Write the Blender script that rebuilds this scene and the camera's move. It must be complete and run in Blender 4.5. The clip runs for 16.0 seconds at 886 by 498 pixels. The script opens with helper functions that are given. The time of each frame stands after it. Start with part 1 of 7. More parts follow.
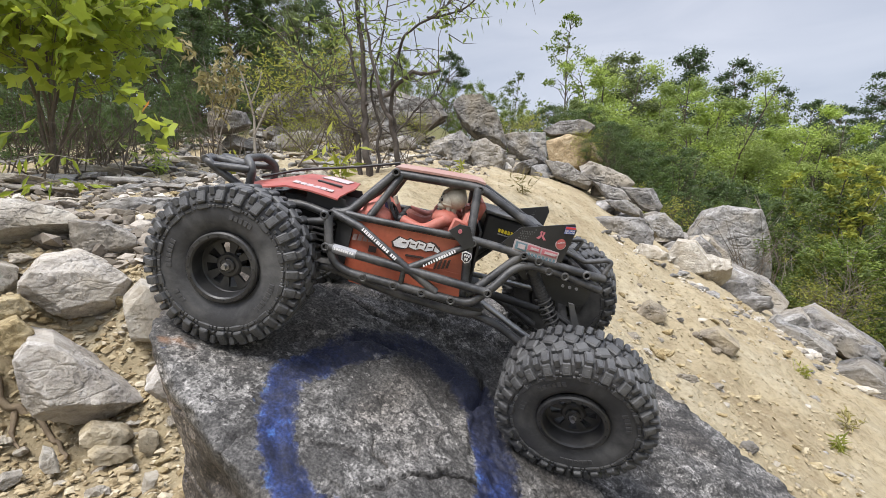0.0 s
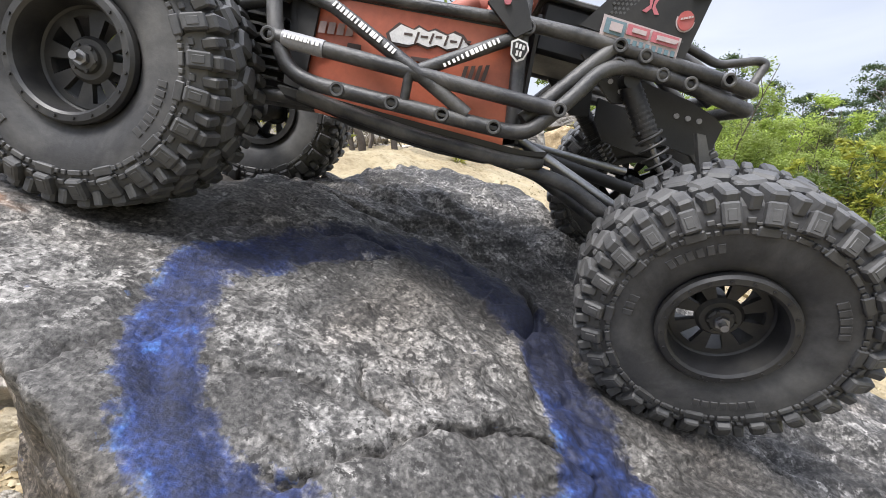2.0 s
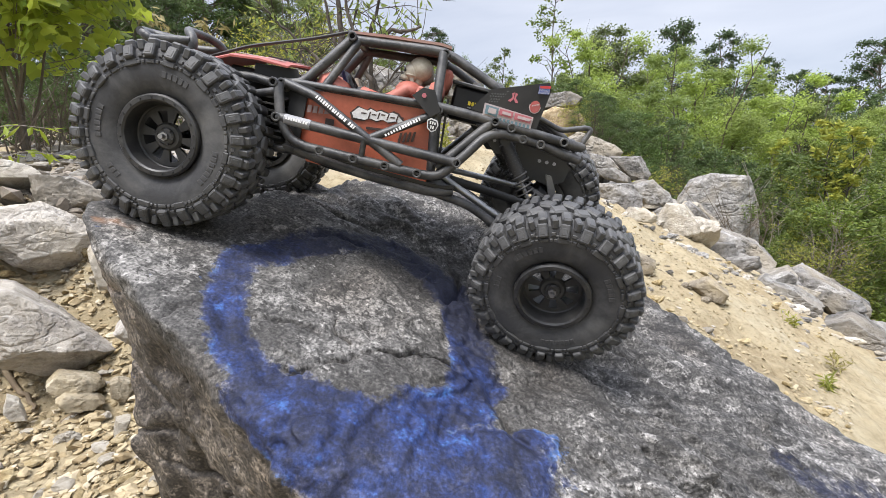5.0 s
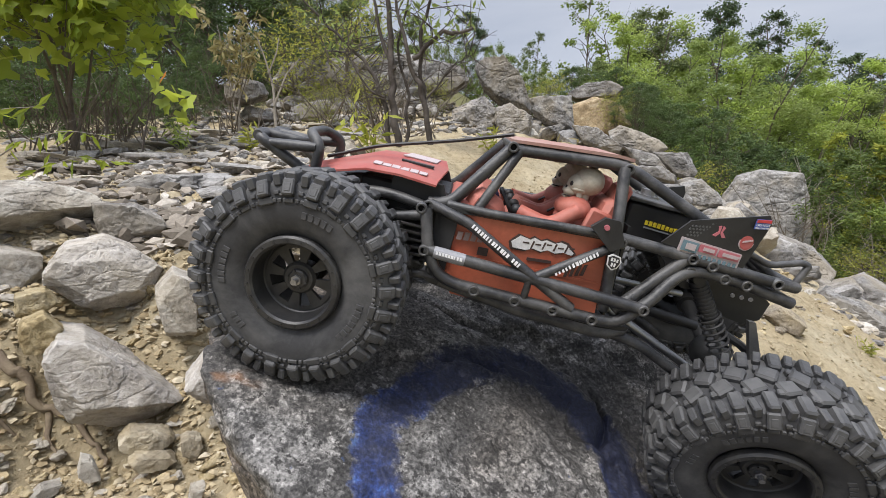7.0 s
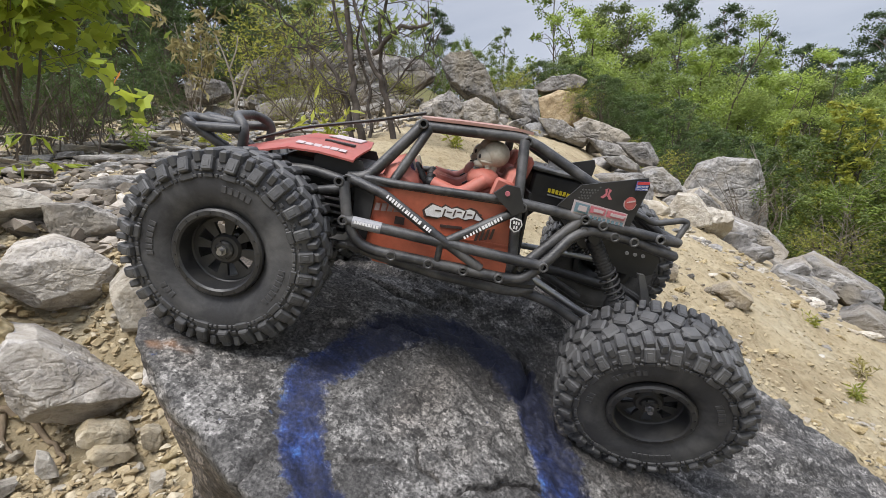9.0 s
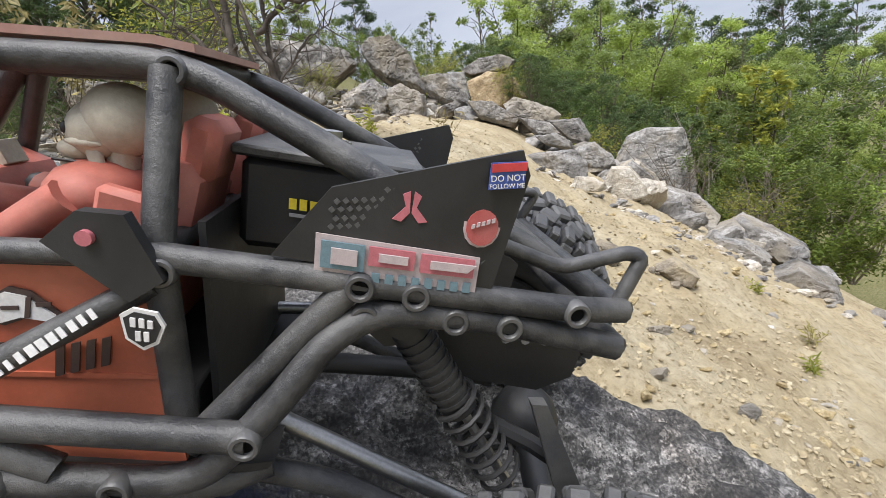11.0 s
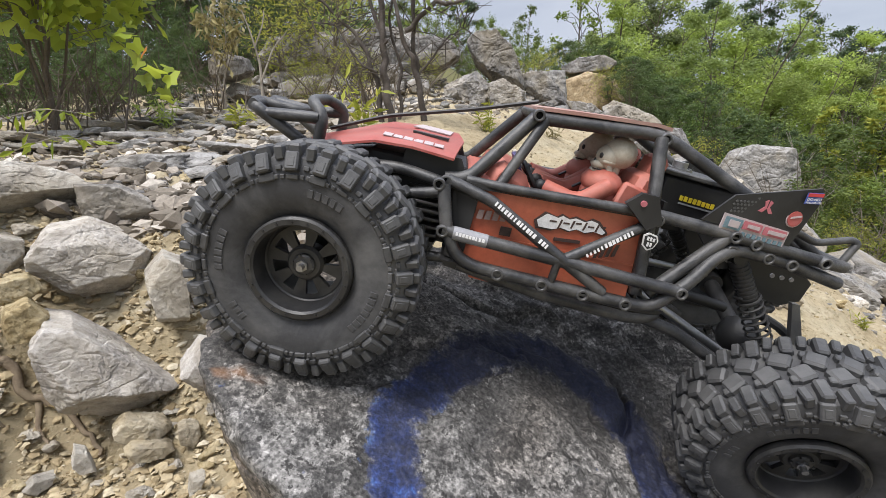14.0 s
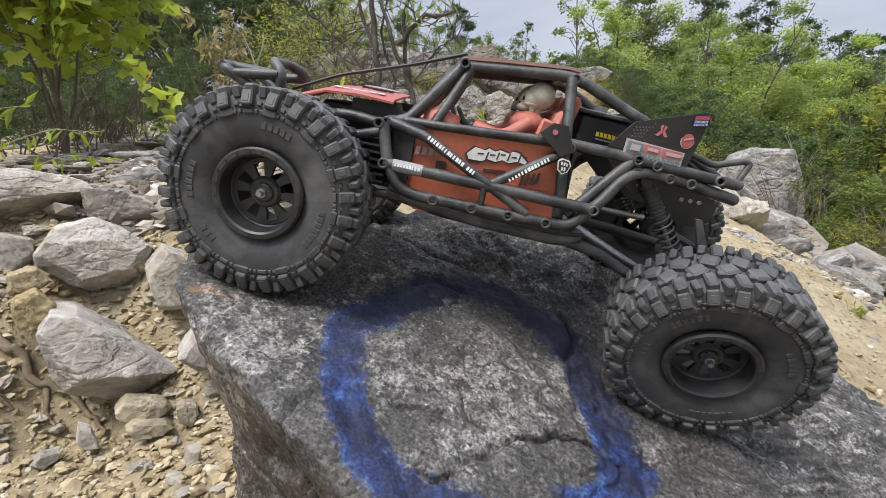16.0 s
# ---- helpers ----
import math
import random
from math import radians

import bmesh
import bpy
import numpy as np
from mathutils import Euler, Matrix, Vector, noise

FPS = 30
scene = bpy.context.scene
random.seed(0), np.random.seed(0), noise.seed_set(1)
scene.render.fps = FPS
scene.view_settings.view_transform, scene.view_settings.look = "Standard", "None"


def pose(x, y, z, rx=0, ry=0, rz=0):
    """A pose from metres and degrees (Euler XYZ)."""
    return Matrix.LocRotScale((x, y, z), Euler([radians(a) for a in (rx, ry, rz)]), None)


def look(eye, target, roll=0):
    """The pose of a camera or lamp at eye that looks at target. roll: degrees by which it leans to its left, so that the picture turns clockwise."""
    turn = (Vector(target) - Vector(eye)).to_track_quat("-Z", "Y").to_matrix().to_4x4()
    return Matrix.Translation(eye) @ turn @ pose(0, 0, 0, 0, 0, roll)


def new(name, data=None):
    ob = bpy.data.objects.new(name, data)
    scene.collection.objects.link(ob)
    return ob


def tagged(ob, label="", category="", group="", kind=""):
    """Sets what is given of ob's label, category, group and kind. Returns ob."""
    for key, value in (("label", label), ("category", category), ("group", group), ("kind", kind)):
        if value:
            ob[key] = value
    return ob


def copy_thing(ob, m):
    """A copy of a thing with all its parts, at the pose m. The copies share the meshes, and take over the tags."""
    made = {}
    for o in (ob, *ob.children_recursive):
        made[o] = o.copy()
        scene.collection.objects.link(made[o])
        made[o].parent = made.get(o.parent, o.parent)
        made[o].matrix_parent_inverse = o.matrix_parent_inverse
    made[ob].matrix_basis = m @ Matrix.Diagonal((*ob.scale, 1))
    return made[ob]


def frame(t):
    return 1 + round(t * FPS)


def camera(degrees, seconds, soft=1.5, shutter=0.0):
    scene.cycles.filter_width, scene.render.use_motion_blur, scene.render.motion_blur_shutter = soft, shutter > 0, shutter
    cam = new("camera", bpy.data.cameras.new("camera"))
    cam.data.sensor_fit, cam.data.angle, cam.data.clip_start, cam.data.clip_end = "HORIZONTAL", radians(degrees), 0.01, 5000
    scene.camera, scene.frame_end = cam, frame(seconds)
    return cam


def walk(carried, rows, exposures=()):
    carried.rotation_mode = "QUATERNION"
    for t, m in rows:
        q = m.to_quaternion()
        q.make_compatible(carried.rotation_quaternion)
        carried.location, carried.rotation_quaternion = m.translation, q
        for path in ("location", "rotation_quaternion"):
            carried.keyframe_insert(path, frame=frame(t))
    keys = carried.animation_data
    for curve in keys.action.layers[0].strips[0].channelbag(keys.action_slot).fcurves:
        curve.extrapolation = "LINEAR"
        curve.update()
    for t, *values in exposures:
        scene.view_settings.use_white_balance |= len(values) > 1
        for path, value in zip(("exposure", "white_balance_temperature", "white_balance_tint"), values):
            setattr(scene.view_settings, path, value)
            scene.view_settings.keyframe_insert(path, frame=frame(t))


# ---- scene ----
cam = camera(88.8, 16.0, 0.8)
METRES, EYE, TILT, LEAN, TURN = 1.35, 0.6, -6.0, 0.0, 0.0
ROWS = [
    (0.0, 0.0, 0.0, 0.0, 0.0, 0.0, -0.0),
    (0.5, 0.0035, 0.0004, 0.0078, 0.05, 0.15, 0.41),
    (1.0, 0.0064, 0.0252, -0.013, -0.17, 0.36, 0.44),
    (1.5, -0.0081, 0.1087, -0.0637, -0.45, 0.59, 0.78),
    (2.0, -0.017, 0.1354, -0.084, -0.41, 0.54, 1.55),
    (2.5, -0.0193, 0.1412, -0.0929, -0.28, 0.19, 2.01),
    (3.0, -0.0193, 0.1411, -0.0944, -0.47, -0.17, 2.2),
    (3.5, 0.0004, 0.1226, -0.0902, -1.12, -0.57, 2.23),
    (3.7, 0.0138, 0.1106, -0.0912, -1.44, -0.71, 2.15),
    (4.75, 0.019, 0.037, -0.08, -1.3, -1.8, 1.95),
    (5.8, -0.0230, 0.0096, -0.0481, 0.53, -2.89, 1.78),
    (6.0, -0.0322, 0.0192, -0.0389, 1.01, -3.12, 1.55),
    (6.5, -0.0437, 0.0437, 0.0013, 1.77, -3.62, 0.97),
    (7.0, -0.0617, 0.079, 0.0178, 2.11, -3.89, 0.85),
    (7.5, -0.0612, 0.1002, 0.0158, 1.94, -4.01, 1.08),
    (8.0, -0.0534, 0.0927, 0.0146, 1.34, -4.01, 1.48),
    (8.5, -0.0406, 0.0702, 0.0114, 0.35, -4.11, 2.04),
    (9.0, -0.0292, 0.0561, 0.0023, -1.04, -4.4, 2.76),
    (9.5, -0.0214, 0.0599, -0.0022, -3.05, -4.74, 3.96),
    (10.0, 0.0222, 0.1235, 0.0016, -5.4, -5.2, 5.9),
    (10.2, 0.0419, 0.1543, 0.0068, -6.15, -5.32, 6.82),
    (11.2, 0.062, 0.226, 0.0095, -8.0, -6.5, 8.0),
    (12.3, 0.0490, 0.2121, 0.0090, -7.67, -7.64, 7.06),
    (12.5, 0.0437, 0.1789, 0.0112, -6.87, -7.58, 6.13),
    (13.0, 0.0009, 0.1035, 0.0232, -4.0, -7.43, 3.74),
    (13.5, -0.0568, 0.0903, 0.0211, -1.01, -7.14, 2.06),
    (14.0, -0.0756, 0.0998, 0.0173, 1.03, -6.58, 1.42),
    (14.5, -0.0712, 0.1061, 0.0104, 1.98, -5.88, 1.7),
    (15.0, -0.0602, 0.1017, -0.0106, 2.19, -5.23, 2.33),
    (15.5, -0.0523, 0.0901, -0.0208, 1.99, -4.78, 2.92),
    (16.0, -0.0423, 0.0644, -0.0274, 1.74, -4.42, 3.29),
]
# the clip's camera opens up while it looks under the vehicle
EXPOSURES = [(0.0, 0.82), (0.9, 0.74), (1.5, 0.68), (2.0, 1.2), (2.6, 1.34), (3.7, 1.36), (5.5, 0.9), (6.2, 0.74), (7.0, 0.64), (9.0, 0.64), (12.5, 0.95), (13.0, 0.9), (13.6, 0.74), (16.0, 0.75)]
walk(cam, [(t, pose(0, 0, EYE, TILT, LEAN, TURN) @ pose(METRES * x, METRES * y, METRES * z, 90 + pitch, roll, yaw)) for t, x, y, z, yaw, pitch, roll in ROWS], EXPOSURES)

# ---- world and light: a bright overcast afternoon ----
SUN_EL, SUN_AZ = 64.0, 212.0
world = bpy.data.worlds.new("sky")
scene.world = world
world.use_nodes = True
wn, wl = world.node_tree.nodes, world.node_tree.links
wn.clear()
w_out, w_bg, w_sky = wn.new("ShaderNodeOutputWorld"), wn.new("ShaderNodeBackground"), wn.new("ShaderNodeTexSky")
w_sky.sky_type, w_sky.sun_disc = "NISHITA", False
w_sky.sun_elevation, w_sky.sun_rotation = radians(SUN_EL), radians(SUN_AZ)
w_co, w_map, w_noise, w_ramp, w_mix = (wn.new("ShaderNode" + k) for k in ("TexCoord", "Mapping", "TexNoise", "ValToRGB", "MixRGB"))
w_map.inputs["Scale"].default_value = (1.2, 1.2, 5.0)
w_noise.inputs["Scale"].default_value, w_noise.inputs["Detail"].default_value = 2.2, 5.0
w_noise.inputs["Distortion"].default_value = 0.5
w_ramp.color_ramp.elements[0].position, w_ramp.color_ramp.elements[0].color = 0.3, (2.1, 2.25, 2.65, 1)
w_ramp.color_ramp.elements[1].position, w_ramp.color_ramp.elements[1].color = 0.7, (2.75, 2.85, 3.2, 1)
w_mix.inputs["Fac"].default_value = 0.9
wl.new(w_co.outputs["Generated"], w_map.inputs["Vector"])
wl.new(w_map.outputs["Vector"], w_noise.inputs["Vector"])
wl.new(w_noise.outputs["Fac"], w_ramp.inputs["Fac"])
wl.new(w_sky.outputs["Color"], w_mix.inputs["Color1"])
wl.new(w_ramp.outputs["Color"], w_mix.inputs["Color2"])
# an overcast sky is brighter overhead than along the horizon
w_xyz, w_range, w_mul = wn.new("ShaderNodeSeparateXYZ"), wn.new("ShaderNodeMapRange"), wn.new("ShaderNodeVectorMath")
w_range.inputs["From Min"].default_value, w_range.inputs["From Max"].default_value = 0.42, 1.0
w_range.inputs["To Min"].default_value, w_range.inputs["To Max"].default_value = 2.15, 8.0
w_mul.operation = "MULTIPLY"
wl.new(w_co.outputs["Generated"], w_xyz.inputs["Vector"])
wl.new(w_xyz.outputs["Z"], w_range.inputs["Value"])
wl.new(w_mix.outputs["Color"], w_mul.inputs[0])
wl.new(w_range.outputs["Result"], w_mul.inputs[1])
wl.new(w_mul.outputs["Vector"], w_bg.inputs["Color"])
w_bg.inputs["Strength"].default_value = 0.068
wl.new(w_bg.outputs["Background"], w_out.inputs["Surface"])
sun = new("sun", bpy.data.lights.new("sun", "SUN"))
sun.data.energy, sun.data.angle, sun.data.color = 2.6, radians(24), (1.0, 0.965, 0.93)
sun.matrix_world = look((0, 0, 0), (-math.sin(radians(SUN_AZ)) * math.cos(radians(SUN_EL)), -math.cos(radians(SUN_AZ)) * math.cos(radians(SUN_EL)), -math.sin(radians(SUN_EL))))


# ---- materials ----
def material(name):
    m = bpy.data.materials.new(name)
    m.use_nodes = True
    return m, m.node_tree.nodes, m.node_tree.links, m.node_tree.nodes["Principled BSDF"]


def ramp(nodes, stops):
    r = nodes.new("ShaderNodeValToRGB")
    while len(r.color_ramp.elements) < len(stops):
        r.color_ramp.elements.new(0.5)
    for e, (p, c) in zip(r.color_ramp.elements, stops):
        e.position, e.color = p, (*c, 1) if len(c) == 3 else c
    return r


def noise_node(nodes, links, scale, detail=6, rough=0.6, dist=0.0, vec=None):
    n = nodes.new("ShaderNodeTexNoise")
    n.inputs["Scale"].default_value, n.inputs["Detail"].default_value = scale, detail
    n.inputs["Roughness"].default_value, n.inputs["Distortion"].default_value = rough, dist
    if vec:
        links.new(vec, n.inputs["Vector"])
    return n


def mix_col(nodes, links, fac, a, b, kind="MIX"):
    n = nodes.new("ShaderNodeMixRGB")
    n.blend_type = kind
    for key, v in (("Fac", fac), ("Color1", a), ("Color2", b)):
        if isinstance(v, (int, float)):
            n.inputs[key].default_value = v
        elif isinstance(v, tuple):
            n.inputs[key].default_value = (*v, 1)
        else:
            links.new(v, n.inputs[key])
    return n.outputs["Color"]


def bump(nodes, links, bsdf, height, strength, dist, prev=None):
    b = nodes.new("ShaderNodeBump")
    b.inputs["Strength"].default_value, b.inputs["Distance"].default_value = strength, dist
    links.new(height, b.inputs["Height"])
    if prev:
        links.new(prev, b.inputs["Normal"])
    links.new(b.outputs["Normal"], bsdf.inputs["Normal"])
    return b.outputs["Normal"]


def stone(name, dark, mid, light, scale=6.0, rough=0.9, dust=None, vary=0.0):
    """Weathered limestone: blotches, fine speckle, pits and grain."""
    m, n, l, b = material(name)
    co = n.new("ShaderNodeNewGeometry").outputs["Position"]
    a = noise_node(n, l, scale, 10, 0.72, 0.7, co)
    base = ramp(n, [(0.36, dark), (0.5, mid), (0.64, light)])
    l.new(a.outputs["Fac"], base.inputs["Fac"])
    f = noise_node(n, l, scale * 9, 8, 0.8, 0.0, co)
    fr = ramp(n, [(0.36, (0.5, 0.49, 0.47)), (0.46, (0.95, 0.95, 0.95)), (0.64, (1.15, 1.15, 1.15))])
    l.new(f.outputs["Fac"], fr.inputs["Fac"])
    col = mix_col(n, l, 0.8, base.outputs["Color"], fr.outputs["Color"], "MULTIPLY")
    vo = n.new("ShaderNodeTexVoronoi")
    vo.inputs["Scale"].default_value = scale * 4.5
    l.new(co, vo.inputs["Vector"])
    sep = n.new("ShaderNodeSeparateColor")
    l.new(vo.outputs["Color"], sep.inputs["Color"])
    vc = ramp(n, [(0.0, (0.78, 0.78, 0.78)), (1.0, (1.16, 1.16, 1.16))])
    l.new(sep.outputs["Red"], vc.inputs["Fac"])
    col = mix_col(n, l, 0.8, col, vc.outputs["Color"], "MULTIPLY")
    if dust:
        d = noise_node(n, l, scale * 0.45, 5, 0.6, 0.3, co)
        dr = ramp(n, [(0.45, (0, 0, 0)), (0.65, (0.75, 0.75, 0.75))])
        l.new(d.outputs["Fac"], dr.inputs["Fac"])
        col = mix_col(n, l, dr.outputs["Color"], col, dust)
    if vary:
        info = n.new("ShaderNodeObjectInfo")
        vr = ramp(n, [(0.0, (1 - vary, 1 - vary, 1 - vary)), (1.0, (1 + vary, 1 + vary * 0.95, 1 + vary * 0.85))])
        l.new(info.outputs["Random"], vr.inputs["Fac"])
        col = mix_col(n, l, 1.0, col, vr.outputs["Color"], "MULTIPLY")
    l.new(col, b.inputs["Base Color"])
    b.inputs["Roughness"].default_value = rough
    b.inputs["Specular IOR Level"].default_value = 0.25
    nb = bump(n, l, b, a.outputs["Fac"], 0.8, 0.14 / scale)
    nb = bump(n, l, b, f.outputs["Fac"], 0.9, 0.05 / scale, nb)
    bump(n, l, b, sep.outputs["Green"], 0.35, 0.04 / scale, nb)
    return m


ROCK_GREY = stone("grey_limestone", (0.112, 0.108, 0.102), (0.218, 0.211, 0.201), (0.343, 0.333, 0.32), 11.0, dust=(0.238, 0.215, 0.178), vary=0.14)
ROCK_PALE = stone("pale_limestone", (0.24, 0.214, 0.178), (0.408, 0.373, 0.316), (0.533, 0.502, 0.444), 10.0, dust=(0.355, 0.302, 0.217), vary=0.14)
ROCK_YELLOW = stone("yellow_stone", (0.204, 0.149, 0.072), (0.332, 0.264, 0.145), (0.425, 0.357, 0.23), 22.0, vary=0.12)
ROCK_FAR = stone("weathered_limestone", (0.081, 0.077, 0.072), (0.207, 0.196, 0.184), (0.378, 0.365, 0.347), 5.0, dust=(0.297, 0.257, 0.194), vary=0.15)
ROCK_NEAR = stone("warm_grey_limestone", (0.23, 0.208, 0.183), (0.405, 0.373, 0.332), (0.552, 0.518, 0.472), 15.0, dust=(0.419, 0.373, 0.3), vary=0.08)
ROCK_BUFF = stone("buff_limestone", (0.23, 0.19, 0.13), (0.36, 0.315, 0.235), (0.48, 0.435, 0.35), 16.0, dust=(0.38, 0.31, 0.19), vary=0.12)
ROCK_SUNK = stone("clay_stained_limestone", (0.1, 0.085, 0.066), (0.19, 0.162, 0.124), (0.3, 0.262, 0.205), 16.0, dust=(0.33, 0.275, 0.18), vary=0.12)
SCAR = stone("raw_orange_clay", (0.2, 0.145, 0.085), (0.33, 0.25, 0.15), (0.43, 0.35, 0.23), 6.0)


def boulder_material():
    m, n, l, b = material("lichened_boulder_with_blue_spray")
    co = n.new("ShaderNodeTexCoord").outputs["Object"]

    def attr(key):
        at = n.new("ShaderNodeAttribute")
        at.attribute_name = key
        return at.outputs["Fac"]

    def maths(kind, a, b_):
        x = n.new("ShaderNodeMath")
        x.operation = kind
        for i, v in enumerate((a, b_)):
            if isinstance(v, (int, float)):
                x.inputs[i].default_value = v
            else:
                l.new(v, x.inputs[i])
        return x.outputs[0]

    def shade(src, stops):
        r = ramp(n, [(p, (c,) * 3 if isinstance(c, (int, float)) else c) for p, c in stops])
        l.new(src, r.inputs["Fac"])
        return r.outputs["Color"]

    # weathered grey skin in blotches, over it paler crusts and dark films with ragged rims
    a = noise_node(n, l, 24, 5, 0.7, 0.0, co)
    col = shade(a.outputs["Fac"], [(0.38, (0.058, 0.055, 0.051)), (0.47, (0.092, 0.088, 0.082)), (0.54, (0.12, 0.115, 0.107)), (0.62, (0.165, 0.158, 0.148))])
    crust = noise_node(n, l, 75, 6, 0.7, 0.0, co)
    zone = noise_node(n, l, 8, 4, 0.55, 0.0, co)
    col = mix_col(n, l, shade(maths("ADD", crust.outputs["Fac"], maths("MULTIPLY", zone.outputs["Fac"], 0.7)), [(0.89, 0), (0.92, 0.75)]), col, (0.27, 0.26, 0.243))
    film = noise_node(n, l, 48, 6, 0.72, 0.0, co)
    col = mix_col(n, l, shade(maths("SUBTRACT", film.outputs["Fac"], maths("MULTIPLY", zone.outputs["Fac"], 0.45)), [(0.29, 0), (0.35, 0.6)]), col, (0.036, 0.034, 0.032))
    # grains and specks
    f = noise_node(n, l, 420, 2, 0.6, 0.0, co)
    fr = shade(f.outputs["Fac"], [(0.36, 0.3), (0.45, 0.8), (0.55, 1.1), (0.66, 1.8)])
    col = mix_col(n, l, 0.85, col, fr, "MULTIPLY")
    vo = n.new("ShaderNodeTexVoronoi")
    vo.inputs["Scale"].default_value = 360
    l.new(co, vo.inputs["Vector"])
    sep = n.new("ShaderNodeSeparateColor")
    l.new(vo.outputs["Color"], sep.inputs["Color"])
    col = mix_col(n, l, 0.75, col, shade(sep.outputs["Red"], [(0.0, 0.6), (0.75, 1.02), (1.0, 1.5)]), "MULTIPLY")
    # the bladed rock shows its layers as streaks down the slope
    lay = n.new("ShaderNodeMapping")
    lay.inputs["Rotation"].default_value = (radians(20), radians(24), radians(-24))
    lay.inputs["Scale"].default_value = (0.25, 1.2, 1.4)
    l.new(co, lay.inputs["Vector"])
    streak = noise_node(n, l, 85, 4, 0.65, 0.4, lay.outputs["Vector"])
    lines = shade(streak.outputs["Fac"], [(0.38, 0.3), (0.47, 0.85), (0.55, 1.15), (0.64, 1.9)])
    col = mix_col(n, l, maths("MULTIPLY", attr("blade"), 0.85), col, mix_col(n, l, 1.0, col, lines, "MULTIPLY"))
    # nearly black colour in the cracks and in the smallest hollows
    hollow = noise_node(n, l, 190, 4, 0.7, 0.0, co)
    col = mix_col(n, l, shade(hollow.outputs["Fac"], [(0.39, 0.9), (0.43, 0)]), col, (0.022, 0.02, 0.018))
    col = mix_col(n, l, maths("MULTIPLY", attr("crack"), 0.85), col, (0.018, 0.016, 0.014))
    # brown-grey, darker flank; slightly darker bladed rock on the ridge and the far slope
    brown = mix_col(n, l, 1.0, col, (0.86, 0.75, 0.64), "MULTIPLY")
    col = mix_col(n, l, maths("MULTIPLY", attr("flank"), 0.9), col, brown)
    col = mix_col(n, l, maths("MULTIPLY", attr("blade"), 0.6), col, mix_col(n, l, 1.0, col, (0.85, 0.85, 0.86), "MULTIPLY"))
    d = noise_node(n, l, 5.0, 5, 0.6, 0.3, co)
    col = mix_col(n, l, shade(d.outputs["Fac"], [(0.5, 0), (0.7, 0.5)]), col, mix_col(n, l, 1.0, col, (1.0, 0.86, 0.72), "MULTIPLY"))
    col = mix_col(n, l, 1.0, col, (0.84, 0.83, 0.83), "MULTIPLY")
    # worn spray paint: heavy on the ring, broken at its rim, worn off the grains
    speck = noise_node(n, l, 110, 3.5, 0.75, 0.0, co)
    cover = maths("ADD", attr("spray"), maths("MULTIPLY", maths("SUBTRACT", speck.outputs["Fac"], 0.5), 1.7))
    tone = noise_node(n, l, 34, 4, 0.7, 0.0, co)
    # the vehicle's shade over the ring's back and right is put into the blue
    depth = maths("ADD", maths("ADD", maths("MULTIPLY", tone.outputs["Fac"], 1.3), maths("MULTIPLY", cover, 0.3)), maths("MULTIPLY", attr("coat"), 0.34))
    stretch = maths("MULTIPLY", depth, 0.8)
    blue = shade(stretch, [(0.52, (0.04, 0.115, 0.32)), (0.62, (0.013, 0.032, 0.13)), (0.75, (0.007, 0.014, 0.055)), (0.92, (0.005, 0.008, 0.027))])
    worn = mix_col(n, l, 0.6, blue, fr, "MULTIPLY")
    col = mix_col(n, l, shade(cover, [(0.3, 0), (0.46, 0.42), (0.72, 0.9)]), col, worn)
    # rust-orange spot
    col = mix_col(n, l, attr("rust"), col, (0.3, 0.13, 0.04))
    l.new(col, b.inputs["Base Color"])
    b.inputs["Roughness"].default_value = 0.72
    b.inputs["Specular IOR Level"].default_value = 0.4
    nb = bump(n, l, b, hollow.outputs["Fac"], 0.7, 0.0016)
    bump(n, l, b, crust.outputs["Fac"], 0.5, 0.003, nb)
    return m


